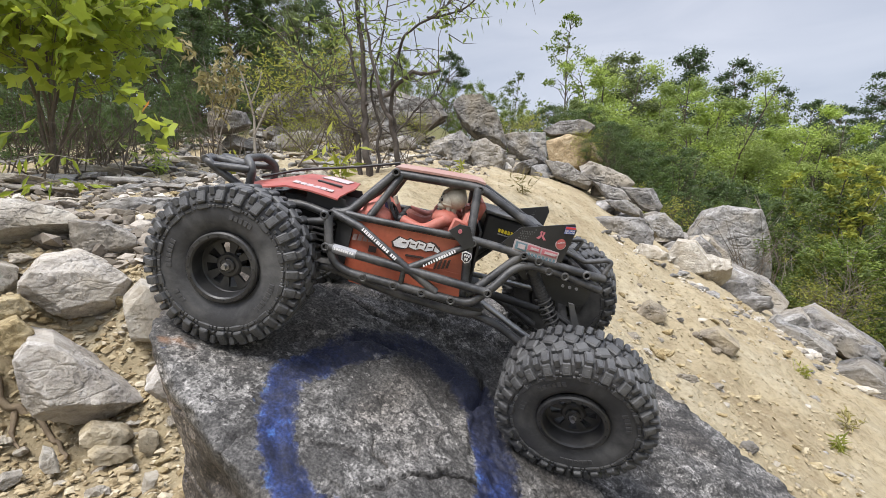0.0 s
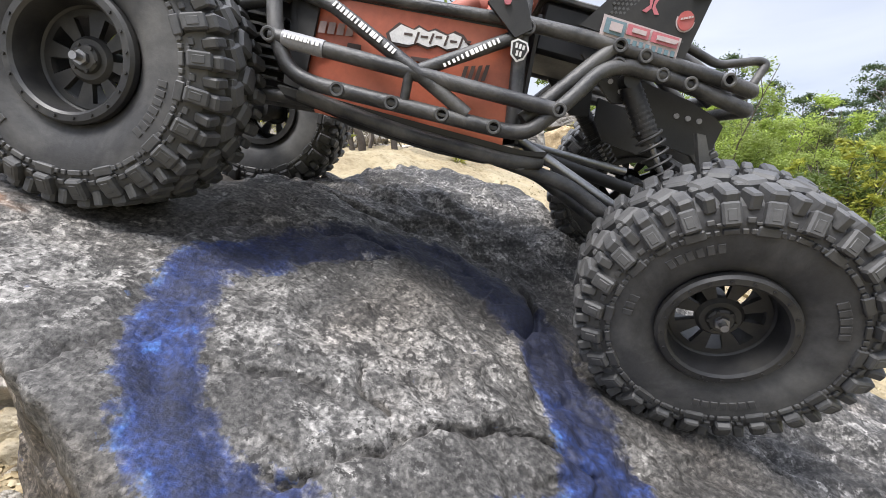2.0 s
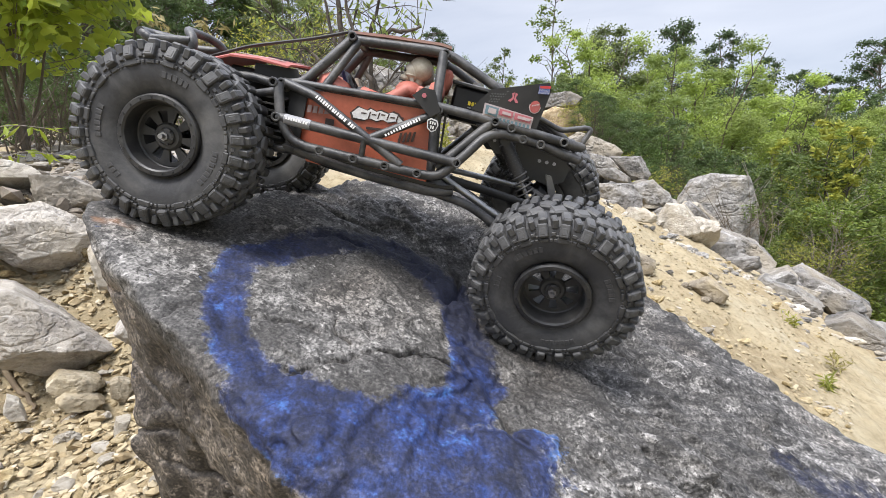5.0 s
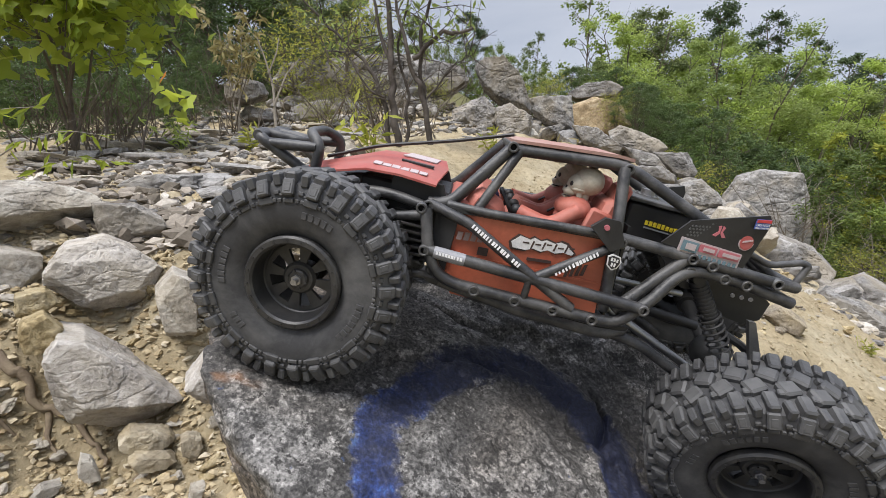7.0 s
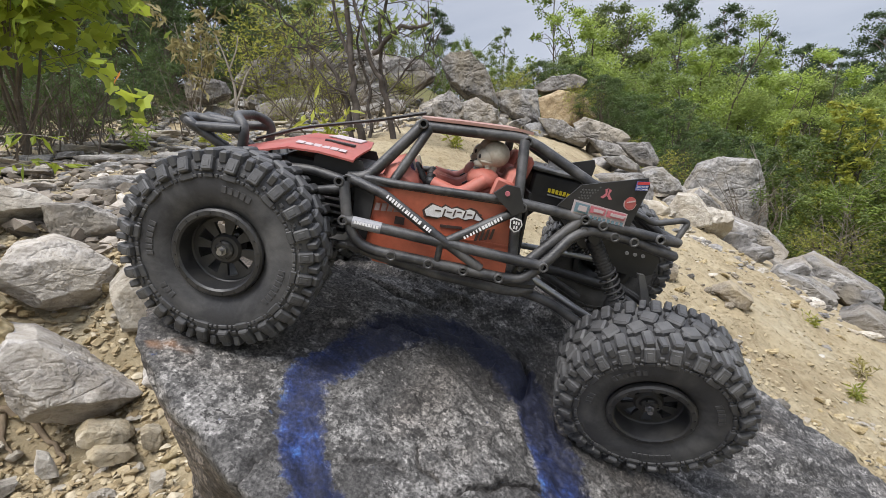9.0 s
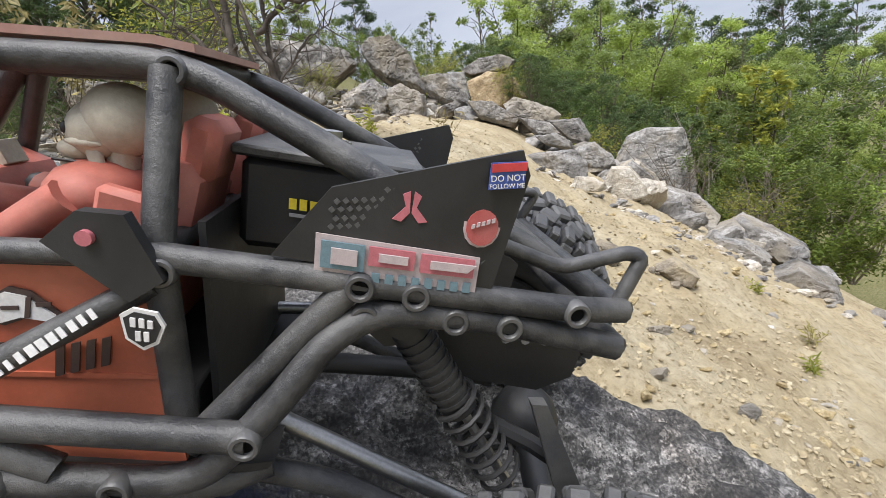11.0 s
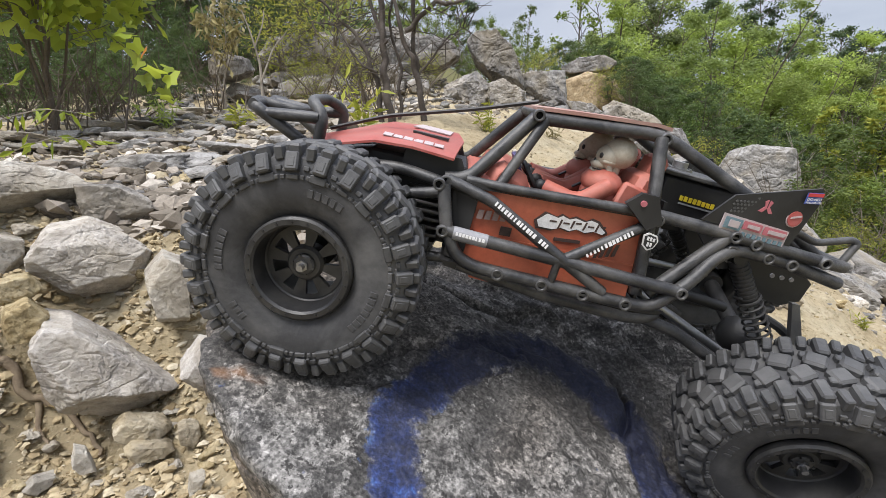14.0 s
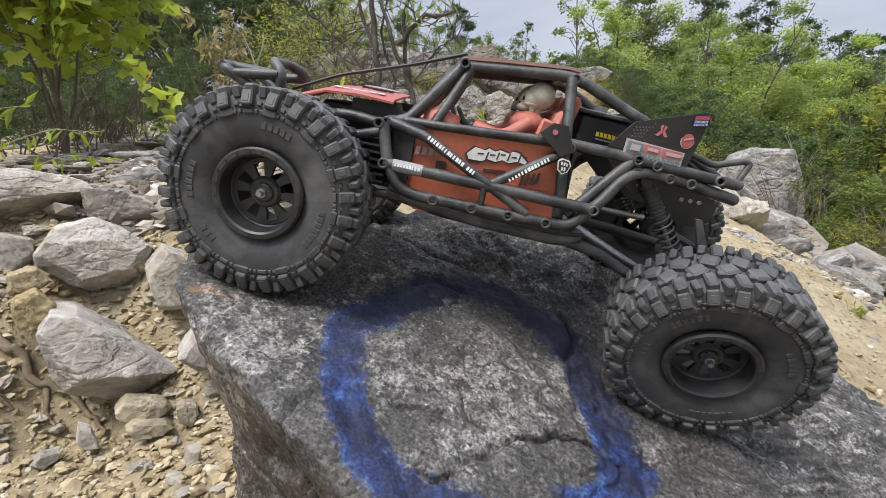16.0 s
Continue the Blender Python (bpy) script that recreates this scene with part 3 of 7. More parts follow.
# ---- the boulder under the vehicle ----
def near_line(p, line):
    """Distance in plan from many points to a polyline."""
    best = np.full(len(p), 9.0)
    for a, b in zip(line, line[1:]):
        a, ab = np.array(a), np.array(b) - np.array(a)
        k = np.clip((p[:, :2] - a) @ ab / (ab @ ab), 0, 1)
        best = np.minimum(best, np.linalg.norm(p[:, :2] - a - k[:, None] * ab, axis=1))
    return best


def build_boulder():
    c = np.array((0.03, 0.5, 0.18))
    cuts = [((0.431, -0.383, 1), (0.0, 0.4, 0.38)),      # the sloping painted face
            ((0.1, -0.05, 1), (-0.15, 0.45, 0.49)),      # the ledge on top
            ((-0.95, -0.25, -0.14), (-0.25, 0.37, 0.46)),
            ((-0.62, -0.80, -0.16), (-0.158, 0.312, 0.415)),
            ((0.05, -0.88, 0.42), (-0.05, 0.262, 0.35)),
            ((0.22, 0.9, 0.3), (0.0, 0.66, 0.455)),
            ((0.75, 0.55, 0.35), (0.45, 0.53, 0.23)),
            ((0.35, -0.9, 0.2), (0.2, 0.2, 0.2)),
            ((-0.5, 0.8, 0.1), (-0.25, 0.62, 0.4)),
            ((0, 0, -1), (0, 0, -0.2))]
    planes = [(nv, float(np.dot(np.array(nv) / np.linalg.norm(nv), np.array(p) - c))) for nv, p in cuts]
    dirs, faces, radii = cut_stone(8, planes, 0.006, (-0.08, -0.36, 0.64))
    p = c + dirs * radii[:, None]
    x, y, z = p.T
    # flakes run down the slope on the right and along the ridge at the back
    blade = ease(0.06, 0.2, x) + (1 - ease(0.06, 0.2, x)) * ease(0.50, 0.56, y + 0.25 * x) * ease(-0.2, -0.05, x)
    side = 1 - ease(-0.03, -0.012, z - (0.227 - 0.431 * x + 0.383 * y))       # below the painted face
    grain = np.stack([x * 0.3 - z * 0.2, y * 1.2 + x * 0.55, z * 1.4 + x * 0.65], 1)
    soft = (0.004 + 0.008 * np.maximum(side, blade)) * layers(p, 5.5, 3)
    plates = terraces(layers(p + 4.0, 15, 3, 0.55) * 0.012, 0.0042, 0.4)
    blades = terraces(layers(grain + 2.0, 19, 3, 0.55) * 0.034, 0.006, 0.5) - 0.022 * np.abs(waves(grain, 42)) - 0.010 * np.abs(waves(grain + 5.0, 88)) + 0.006
    crumb = -0.0042 * np.abs(layers(p + 1.0, 40, 2, 0.5)) - 0.0008 * np.abs(waves(p, 130))
    pits = -0.009 * np.clip(layers(p + 9.0, 60, 2, 0.5) - 0.22, 0, 0.4)
    warp = p + 0.02 * np.stack([waves(p + 5.0, 14), waves(p + 15.0, 14), waves(p + 25.0, 14)], 1) + 0.006 * np.stack([waves(p + 5.0, 55), waves(p + 15.0, 55), waves(p + 25.0, 55)], 1)
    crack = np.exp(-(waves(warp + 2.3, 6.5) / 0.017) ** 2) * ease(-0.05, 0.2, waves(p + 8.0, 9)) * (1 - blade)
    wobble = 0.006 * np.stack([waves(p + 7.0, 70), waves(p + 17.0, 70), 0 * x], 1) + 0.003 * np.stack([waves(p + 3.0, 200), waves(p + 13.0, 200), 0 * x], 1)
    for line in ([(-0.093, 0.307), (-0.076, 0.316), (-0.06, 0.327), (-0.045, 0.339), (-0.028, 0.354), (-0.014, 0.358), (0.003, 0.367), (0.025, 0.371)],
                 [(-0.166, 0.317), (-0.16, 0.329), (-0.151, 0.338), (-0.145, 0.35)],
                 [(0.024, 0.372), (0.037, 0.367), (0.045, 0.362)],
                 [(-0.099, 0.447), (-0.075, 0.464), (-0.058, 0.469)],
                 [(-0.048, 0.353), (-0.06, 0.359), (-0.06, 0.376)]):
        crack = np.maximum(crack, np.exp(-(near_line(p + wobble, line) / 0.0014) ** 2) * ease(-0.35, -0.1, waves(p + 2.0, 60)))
    joints = np.exp(-(waves(np.stack([x * 0.4, y * 0.8, z * 1.5], 1) + 6.0, 10) / 0.02) ** 2)
    rough_side = terraces(layers(p * (1.0, 1.0, 0.6) + 3.0, 11, 3, 0.58) * 0.034, 0.012, 0.5)
    top = plates * (1 - blade) + blades * blade
    rr = radii + soft + top * (1 - side) + rough_side * side + crumb + pits - 0.009 * crack - 0.008 * joints * side
    q = c + dirs * rr[:, None]
    q[:, 2] += 0.034 * ease(0.50, 0.64, y + 0.1 * x) * ease(-0.1, 0.08, x) * ease(0.34, 0.40, z)
    ring = [(-0.137, 0.356), (-0.144, 0.395), (-0.121, 0.43), (-0.088, 0.472), (-0.044, 0.503), (0.0, 0.502), (0.03, 0.472), (0.043, 0.423), (0.046, 0.38), (0.038, 0.34), (-0.015, 0.302), (-0.06, 0.297), (-0.1, 0.304), (-0.119, 0.32), (-0.131, 0.338), (-0.137, 0.356)]
    dist = near_line(q, ring) + 0.004 * layers(q, 24, 3, 0.6)
    wide = 0.0142 + 0.005 * ease(0.43, 0.48, q[:, 1]) + 0.009 * ease(0.02, 0.05, q[:, 0])
    band = 1.0 - np.clip((dist - wide * 0.45) / (wide * 0.95), 0, 1)
    lower = 0.95 * ease(0.309, 0.298, q[:, 1] + 0.010 * layers(q, 20, 2) - 0.36 * np.clip(q[:, 0], 0, 0.1)) * ease(-0.125, -0.1, q[:, 0]) * ease(0.13, 0.075, q[:, 0]) * ease(0.28, 0.31, q[:, 2])
    mist = 0.62 * ease(0.2, 0.32, q[:, 0]) * ease(0.44, 0.39, q[:, 1]) * ease(0.1, 0.16, q[:, 2]) * ease(-0.1, 0.3, layers(q, 9, 2))
    splash = 0.9 * ease(0.02, 0.008, np.hypot(q[:, 0] - 0.062, q[:, 1] - 0.374) + 0.012 * layers(q, 40, 2))
    spray = (1 - side) * np.maximum(np.maximum(band, lower), np.maximum(mist, splash)) * ease(0.1, 0.16, q[:, 2])
    rust = 0.6 * ease(0.010, 0.002, np.hypot(q[:, 0] + 0.236, q[:, 1] - 0.387) + 0.02 * layers(q, 60, 2)) * ease(0.42, 0.44, q[:, 2])
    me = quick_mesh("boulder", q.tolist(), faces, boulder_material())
    # the last value holds the vehicle's shade, painted on the ring's back and right
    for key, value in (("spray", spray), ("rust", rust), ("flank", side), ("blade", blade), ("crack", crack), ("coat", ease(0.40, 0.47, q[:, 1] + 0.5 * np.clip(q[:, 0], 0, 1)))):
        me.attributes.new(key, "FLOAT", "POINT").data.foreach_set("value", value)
    return tagged(new("boulder", me), "large grey lichened limestone boulder with a worn blue spray-painted ring", "boulder")


build_boulder()


# ---- loose rocks ----
def rock_mesh(seed, level, flat=0.6, facets=13, rough=1.0, soft=0.009, cuts=(), shape=(1, 1, 1)):
    """A broken stone about one metre across: flat cut faces, chipped edges."""
    rnd = random.Random(seed)
    planes = []
    for _ in range(facets):
        v = Vector((rnd.gauss(0, 1), rnd.gauss(0, 1), rnd.gauss(0, 1))).normalized()
        planes.append((tuple(v), 0.5 * rnd.uniform(0.66, 1.0)))
    planes += [((0, 0, 1), 0.5 * flat), ((0, 0, -1), 0.5 * flat), ((1, 0.2, 0), 0.5), ((-1, 0.1, 0.1), 0.5), ((0.1, 1, 0), 0.5), ((0, -1, 0.1), 0.5)]
    planes += list(cuts)
    dirs, faces, radii = cut_stone(level, planes, soft)
    off = Vector((seed * 1.7, seed * 0.9, seed * 0.3))
    verts = []
    for d, r in zip(dirs, radii):
        p = Vector(d * r * shape) + off
        rr = r + rough * (0.04 * fbm(p, 2.2, 3) - 0.045 * abs(fbm(p, 5.5, 3)) + (0.03 * fbm(p, 14, 3, 0.62) if level > 3 else 0))
        verts.append(tuple(d * rr))
    return verts, faces


ROCKS = {}


def rock(name, c, size, turn, seed, mat, label, category="rock", group="", level=4, flat=0.75, facets=13, rough=1.0, cuts=()):
    key = (seed, level, flat, mat.name)
    if key not in ROCKS:
        ROCKS[key] = quick_mesh(name, *rock_mesh(seed, level, flat, facets, rough, 0.009, cuts, np.array(size) / max(size)), mat)
        ROCKS[key].set_sharp_from_angle(angle=radians(32))
    ob = new(name, ROCKS[key])
    ob.matrix_world = pose(*c, *turn) @ Matrix.Diagonal((*size, 1))
    return tagged(ob, label, category, group)


# ---- the vehicle: a scale rock crawler ----
CAR = pose(-0.02, 0.487, 0.52, 7, 14, 0)
car = thing("rock_crawler", CAR, "dusty model rock crawler with black tube cage and orange-red body", "toy vehicle")


def mirror(p):
    return (p[0], -p[1], p[2])


def tubes(name, pts, r=0.0038, bend=0.008, label="", both=True, n=10):
    """A bent cage tube and its mirror image."""
    a = Geo().tube(pts, r, n, bend).obj(name, TUBE, car, label)
    if both:
        Geo().tube([mirror(p) for p in pts], r, n, bend).obj(name, TUBE, car, label)
    return a


def build_cage():
    # lower slider, bent up to the rear node, and the upper side rail
    tubes("slider_tube", [(-0.1, -0.060, 0.052), (-0.093, -0.067, 0.026), (-0.083, -0.069, 0.010), (-0.07, -0.07, 0.006), (0.036, -0.071, 0.004), (0.048, -0.071, 0.006), (0.064, -0.071, 0.025), (0.078, -0.064, 0.045), (0.09, -0.06, 0.052), (0.122, -0.058, 0.051), (0.165, -0.058, 0.044)], 0.0042, 0.012)
    tubes("side_rail", [(-0.095, -0.068, 0.025), (0.06, -0.073, 0.02)], 0.0042)
    tubes("belly_tube", [(-0.08, -0.056, 0.000), (-0.02, -0.058, -0.008), (0.045, -0.058, -0.011), (0.062, -0.052, -0.007)], 0.0042, 0.01)
    tubes("upper_rail", [(0.03, -0.057, 0.062), (0.07, -0.06, 0.061), (0.147, -0.059, 0.056), (0.166, -0.055, 0.055)], 0.004, 0.01)
    tubes("belt_rail", [(-0.086, -0.05, 0.056), (-0.06, -0.055, 0.057), (0.03, -0.057, 0.062)], 0.0032)
    tubes("windscreen_pillar", [(-0.1, -0.045, 0.053), (-0.085, -0.045, 0.056), (-0.051, -0.032, 0.102)], 0.0045, 0.01)
    tubes("inner_pillar", [(-0.067, -0.05, 0.052), (-0.044, -0.033, 0.102)], 0.0036)
    tubes("roof_rail", [(-0.051, -0.032, 0.102), (0.026, -0.035, 0.1085), (0.04, -0.036, 0.106), (0.1, -0.05, 0.081), (0.118, -0.058, 0.068)], 0.0042, 0.012)
    tubes("rear_pillar", [(0.03, -0.038, 0.107), (0.033, -0.055, 0.062), (0.04, -0.06, 0.008)], 0.0042, 0.01)
    tubes("door_brace", [(-0.098, -0.052, 0.054), (-0.068, -0.06, 0.048), (-0.018, -0.071, 0.024), (0.014, -0.071, 0.008)], 0.0038, 0.004)
    tubes("door_strut", [(-0.016, -0.07, 0.024), (0.033, -0.058, 0.055)], 0.0036)
    tubes("rail_post", [(-0.02, -0.071, 0.005), (-0.02, -0.072, 0.022)], 0.0026)
    tubes("rear_brace", [(0.082, -0.06, 0.058), (0.044, -0.066, 0.012)], 0.0042)
    tubes("hood_rail", [(-0.095, -0.05, 0.05), (-0.13, -0.042, 0.053), (-0.17, -0.034, 0.047), (-0.2, -0.03, 0.038)], 0.0038, 0.01)
    tubes("hood_side_tube", [(-0.1, -0.056, 0.046), (-0.145, -0.045, 0.032), (-0.19, -0.034, 0.02)], 0.0036, 0.01)
    # cross bars
    for name, p in (("roof_cross_bar", (-0.05, 0.035, 0.104)), ("roof_cross_bar", (0.03, 0.036, 0.109)), ("dash_bar", (-0.08, 0.046, 0.056)), ("tail_bar", (0.166, 0.055, 0.055)), ("tail_bar", (0.165, 0.058, 0.044)), ("belly_bar", (-0.075, 0.057, -0.001)), ("belly_bar", (0.05, 0.058, -0.011)), ("cage_cross_bar", (0.033, 0.056, 0.062))):
        Geo().tube([mirror(p), p], 0.0036, 10).obj(name, TUBE, car)
    # tubes that run down over the tail
    for y in (-0.03, -0.012, 0.012, 0.03):
        Geo().tube([(0.1, y, 0.075), (0.135, y * 1.1, 0.07), (0.166, y * 1.3, 0.052)], 0.0036, 10, 0.01).obj("tail_rib", TUBE, car)
    tubes("tail_hoop", [(0.122, -0.05, 0.072), (0.145, -0.05, 0.0655), (0.166, -0.05, 0.0725), (0.1705, -0.051, 0.0715), (0.164, -0.053, 0.054)], 0.0024, 0.005)
    # front bumper loops
    tubes("bumper_loop", [(-0.19, -0.02, 0.045), (-0.236, -0.028, 0.07), (-0.24, -0.01, 0.071), (-0.21, -0.008, 0.07), (-0.205, 0.0, 0.069)], 0.0042, 0.01)
    Geo().tube([(-0.236, -0.028, 0.07), (-0.236, 0.028, 0.07)], 0.004, 10).obj("bumper_bar", TUBE, car)
    Geo().tube([(-0.19, -0.03, 0.048), (-0.188, -0.03, 0.074), (-0.2, -0.02, 0.08), (-0.2, 0.02, 0.08), (-0.188, 0.03, 0.074), (-0.19, 0.03, 0.048)], 0.004, 10, 0.01).obj("bumper_hoop", TUBE, car)
    Geo().tube([(-0.228, -0.026, 0.066), (-0.19, -0.03, 0.071)], 0.004, 10).obj("bumper_stay", TUBE, car)
    Geo().tube([(-0.228, 0.026, 0.066), (-0.19, 0.03, 0.071)], 0.004, 10).obj("bumper_stay", TUBE, car)
    # node discs with cap screws
    for p in ((-0.103, -0.064, 0.052), (-0.099, -0.055, 0.053), (-0.095, -0.071, 0.025), (0.06, -0.076, 0.02), (-0.05, -0.038, 0.104), (0.032, -0.04, 0.107), (0.036, -0.061, 0.059), (0.085, -0.064, 0.06), (0.1, -0.063, 0.058), (0.147, -0.063, 0.056), (0.112, -0.062, 0.051), (0.128, -0.062, 0.05), (-0.055, -0.074, 0.0055), (-0.026, -0.0745, 0.005), (0.001, -0.075, 0.0048), (0.029, -0.0752, 0.0045), (0.087, -0.063, 0.051)):
        for q in (p, mirror(p)):
            s = -1 if q[1] < 0 else 1
            g = Geo().lathe([(0.0039, -0.003), (0.0039, 0.0008), (0.0035, 0.0013), (0.0026, 0.0013), (0.0023, 0.001), (0.0022, -0.0016)], 18)
            g.use(1).lathe([(0.0024, -0.0004), (0.0, -0.0004)], 18)
            g.v = [(q[0] + v[0], q[1] + s * v[1], q[2] + v[2]) for v in g.v]
            g.obj("cage_bolt", [BOLT, HOLE], car)


def bars(g, p0, p1, up, count, height, seed, fill=0.62):
    """Blocks in a row: lettering too small or not to be spelt, as plain bars."""
    rnd = random.Random(seed)
    p0, p1, up = Vector(p0), Vector(p1), Vector(up).normalized()
    d = (p1 - p0) / count
    nv = d.cross(up).normalized()
    for i in range(count):
        a = p0 + d * (i + 0.5 - fill / 2)
        b = p0 + d * (i + 0.5 + fill / 2)
        h = up * height * rnd.uniform(0.85, 1.0)
        g.plate([a, b, b + h, a + h], nv, 0.0005)
    return g


build_cage()


def build_body():
    # side panels: lower body between the rails
    for s in (-1, 1):
        y = 0.054 * s
        g = Geo().plate([(-0.09, y * 0.86, 0.054), (-0.06, y, 0.056), (0.03, y, 0.061), (0.038, y, -0.004), (-0.01, y, -0.01), (-0.07, y, -0.008), (-0.085, y * 0.92, 0.014)], (0, 1, 0), 0.0016)
        panel = g.obj("side_panel", ORANGE, car, "orange-red side panel with white lettering shapes")
        Geo().plate([(-0.078, y * 1.015, 0.024), (0.034, y * 1.015, 0.026), (0.034, y * 1.015, 0.0245), (-0.078, y * 1.015, 0.0225)], (0, 1, 0), 0.0012).obj("panel_crease", ORANGE, panel)
        Geo().plate([(-0.084, y * 1.012, 0.0555), (0.03, y * 1.012, 0.0605), (0.03, y * 1.012, 0.0575), (-0.084, y * 1.012, 0.0525)], (0, 1, 0), 0.0012).obj("panel_trim", BLACK, panel)
    # tub floor, seats and dash as moulded vinyl
    Geo().box((-0.02, 0, 0.012), (0.12, 0.1, 0.012)).obj("tub_floor", BLACK, car)
    for y in (-0.024, 0.024):
        g = Geo()
        g.box((0.0, y, 0.03), (0.05, 0.036, 0.016), Euler((0, radians(-6), 0)).to_matrix(), 0.6)
        g.box((0.026, y, 0.055), (0.014, 0.038, 0.058), Euler((0, radians(12), 0)).to_matrix(), 0.6)
        g.box((0.036, y, 0.086), (0.011, 0.024, 0.02), Euler((0, radians(12), 0)).to_matrix(), 0.6)
        for sy in (-1, 1):
            g.box((0.02, y + sy * 0.019, 0.055), (0.02, 0.006, 0.04), Euler((0, radians(12), 0)).to_matrix(), 0.6)
        g.obj("seat", SUIT, car, "orange-red bucket seat")
    g = Geo().box((-0.06, 0, 0.056), (0.03, 0.092, 0.026), Euler((0, radians(20), 0)).to_matrix(), 0.5)
    g.box((-0.075, 0, 0.045), (0.03, 0.095, 0.03), None, 0.4)
    dash = g.obj("dashboard", SUIT, car)
    Geo().box((-0.053, -0.018, 0.069), (0.003, 0.024, 0.014), Euler((0, radians(-25), 0)).to_matrix()).obj("gauge_panel", GAUGE, dash, "small dark violet gauge panel")
    Geo().box((-0.05, 0.02, 0.07), (0.003, 0.011, 0.009), Euler((0, radians(-25), 0)).to_matrix()).obj("dash_screen", BONE, dash)
    ringp = [(0.011 * math.cos(a), 0.011 * math.sin(a)) for a in np.linspace(0, 2 * math.pi, 22)]
    R = Euler((0, radians(-35), 0)).to_matrix()
    g = Geo().tube([Vector((-0.043, -0.026, 0.063)) + R @ Vector((0, p[0], p[1])) for p in ringp], 0.0016, 8)
    for a in (0.5, 2.6, 4.7):
        g.tube([(-0.043, -0.026, 0.063), Vector((-0.043, -0.026, 0.063)) + R @ Vector((0, 0.011 * math.cos(a), 0.011 * math.sin(a)))], 0.0012, 6)
    g.tube([(-0.043, -0.026, 0.063), (-0.055, -0.026, 0.055)], 0.002, 8)
    g.obj("steering_wheel", BLACK, car)
    # hood: a shallow folded sheet
    rows = []
    for x, z, hw, crown in ((-0.203, 0.0515, 0.022, 0.001), (-0.15, 0.0705, 0.042, 0.0015), (-0.125, 0.0725, 0.046, 0.002), (-0.092, 0.0715, 0.05, 0.002)):
        rows.append([(x - 0.005 * abs(k) * (x > -0.1), hw * k, z + 0.06 * hw * k + crown * (1 - k * k) - 0.0012 * (abs(k) > 0.95)) for k in (-1, -0.9, -0.45, 0, 0.45, 0.9, 1)])
    verts = [p for r_ in rows for p in r_]
    faces = [(i * 7 + k, i * 7 + k + 1, (i + 1) * 7 + k + 1, (i + 1) * 7 + k) for i in range(3) for k in range(6)]
    low = [(p[0], p[1], p[2] - 0.0016) for p in verts]
    n = len(verts)
    rim = [(i, i + 1) for i in range(6)] + [(21 + i + 1, 21 + i) for i in range(6)] + [(i * 7 + 7, i * 7) for i in range(3)] + [(i * 7 + 6, i * 7 + 13) for i in range(3)]
    g = Geo().add(verts + low, faces + [tuple(a + n for a in f[::-1]) for f in faces] + [(a, b, b + n, a + n) for a, b in rim])
    hood = g.obj("hood", HOODRED, car, "orange-red hood with pale decal shapes")
    g = Geo().plate([(-0.131, 0.008, 0.0757), (-0.103, 0.009, 0.0750), (-0.101, 0.033, 0.0754), (-0.126, 0.03, 0.0762)], (0, -0.06, 1), 0.0008)
    g.obj("hood_decal", PINKDECAL, hood, "faded white decal")
    bars(Geo(), (-0.147, -0.034, 0.0703), (-0.105, -0.041, 0.071), (0.0, 0.995, 0.1), 6, 0.009, 15, 0.86).obj("hood_lettering", PINKDECAL, hood)
    Geo().box((-0.116, -0.012, 0.0742), (0.026, 0.0035, 0.0016), Euler((radians(3), 0, radians(-8))).to_matrix()).obj("hood_slot", BLACK, hood)
    g = Geo()
    for s in (-1, 1):
        g.plate([(-0.092, 0.04 * s, 0.067), (-0.13, 0.036 * s, 0.065), (-0.13, 0.036 * s, 0.052), (-0.084, 0.04 * s, 0.05)], (0, 1, 0), 0.0016)
    g.box((-0.12, 0, 0.045), (0.07, 0.06, 0.03))
    g.obj("engine_cover", BLACK, car)
    # roof skin
    g = Geo().plate([(-0.052, -0.033, 0.1078), (-0.02, -0.0352, 0.1108), (0.026, -0.036, 0.1142), (0.036, -0.035, 0.1135), (0.036, 0.035, 0.1135), (0.026, 0.036, 0.1142), (-0.02, 0.0352, 0.1108), (-0.052, 0.033, 0.1078)], (-0.08, 0, 1), 0.0022)
    g.obj("roof_panel", DUSTY, car, "thin dust-coated reddish roof panel")
    # firewall behind the seats, fuel cell and side plates
    Geo().plate([(0.042, -0.05, 0.07), (0.042, 0.05, 0.07), (0.046, 0.05, 0.0), (0.046, -0.05, 0.0)], (1, 0, 0), 0.002).obj("firewall", BLACK, car)
    R = Euler((0, radians(2), 0)).to_matrix()
    cell = Geo().box((0.073, 0.004, 0.07), (0.056, 0.062, 0.03), R, 0.18).obj("fuel_cell", BLACK, car, "black fuel cell with yellow lettering shapes")
    Geo().box((0.073, 0.004, 0.0865), (0.06, 0.066, 0.0035), R, 0.5).obj("cell_lid", TUBE, cell, "dusty grey cell lid")
    g = Geo().tube([(0.068, 0.004, 0.087), (0.068, 0.004, 0.0895)], 0.0095, 16)
    g.tube([(0.068, 0.004, 0.089), (0.068, 0.004, 0.094)], 0.0055, 12)
    g.obj("filler_cap", STEEL, cell)
    g = Geo()
    for i in range(8):
        a = 2 * math.pi * i / 8
        g.tube([(0.068 + 0.008 * math.cos(a), 0.004 + 0.008 * math.sin(a), 0.0885), (0.068 + 0.008 * math.cos(a), 0.004 + 0.008 * math.sin(a), 0.0905)], 0.0011, 6)
    g.obj("cap_screws", STEEL, cell)
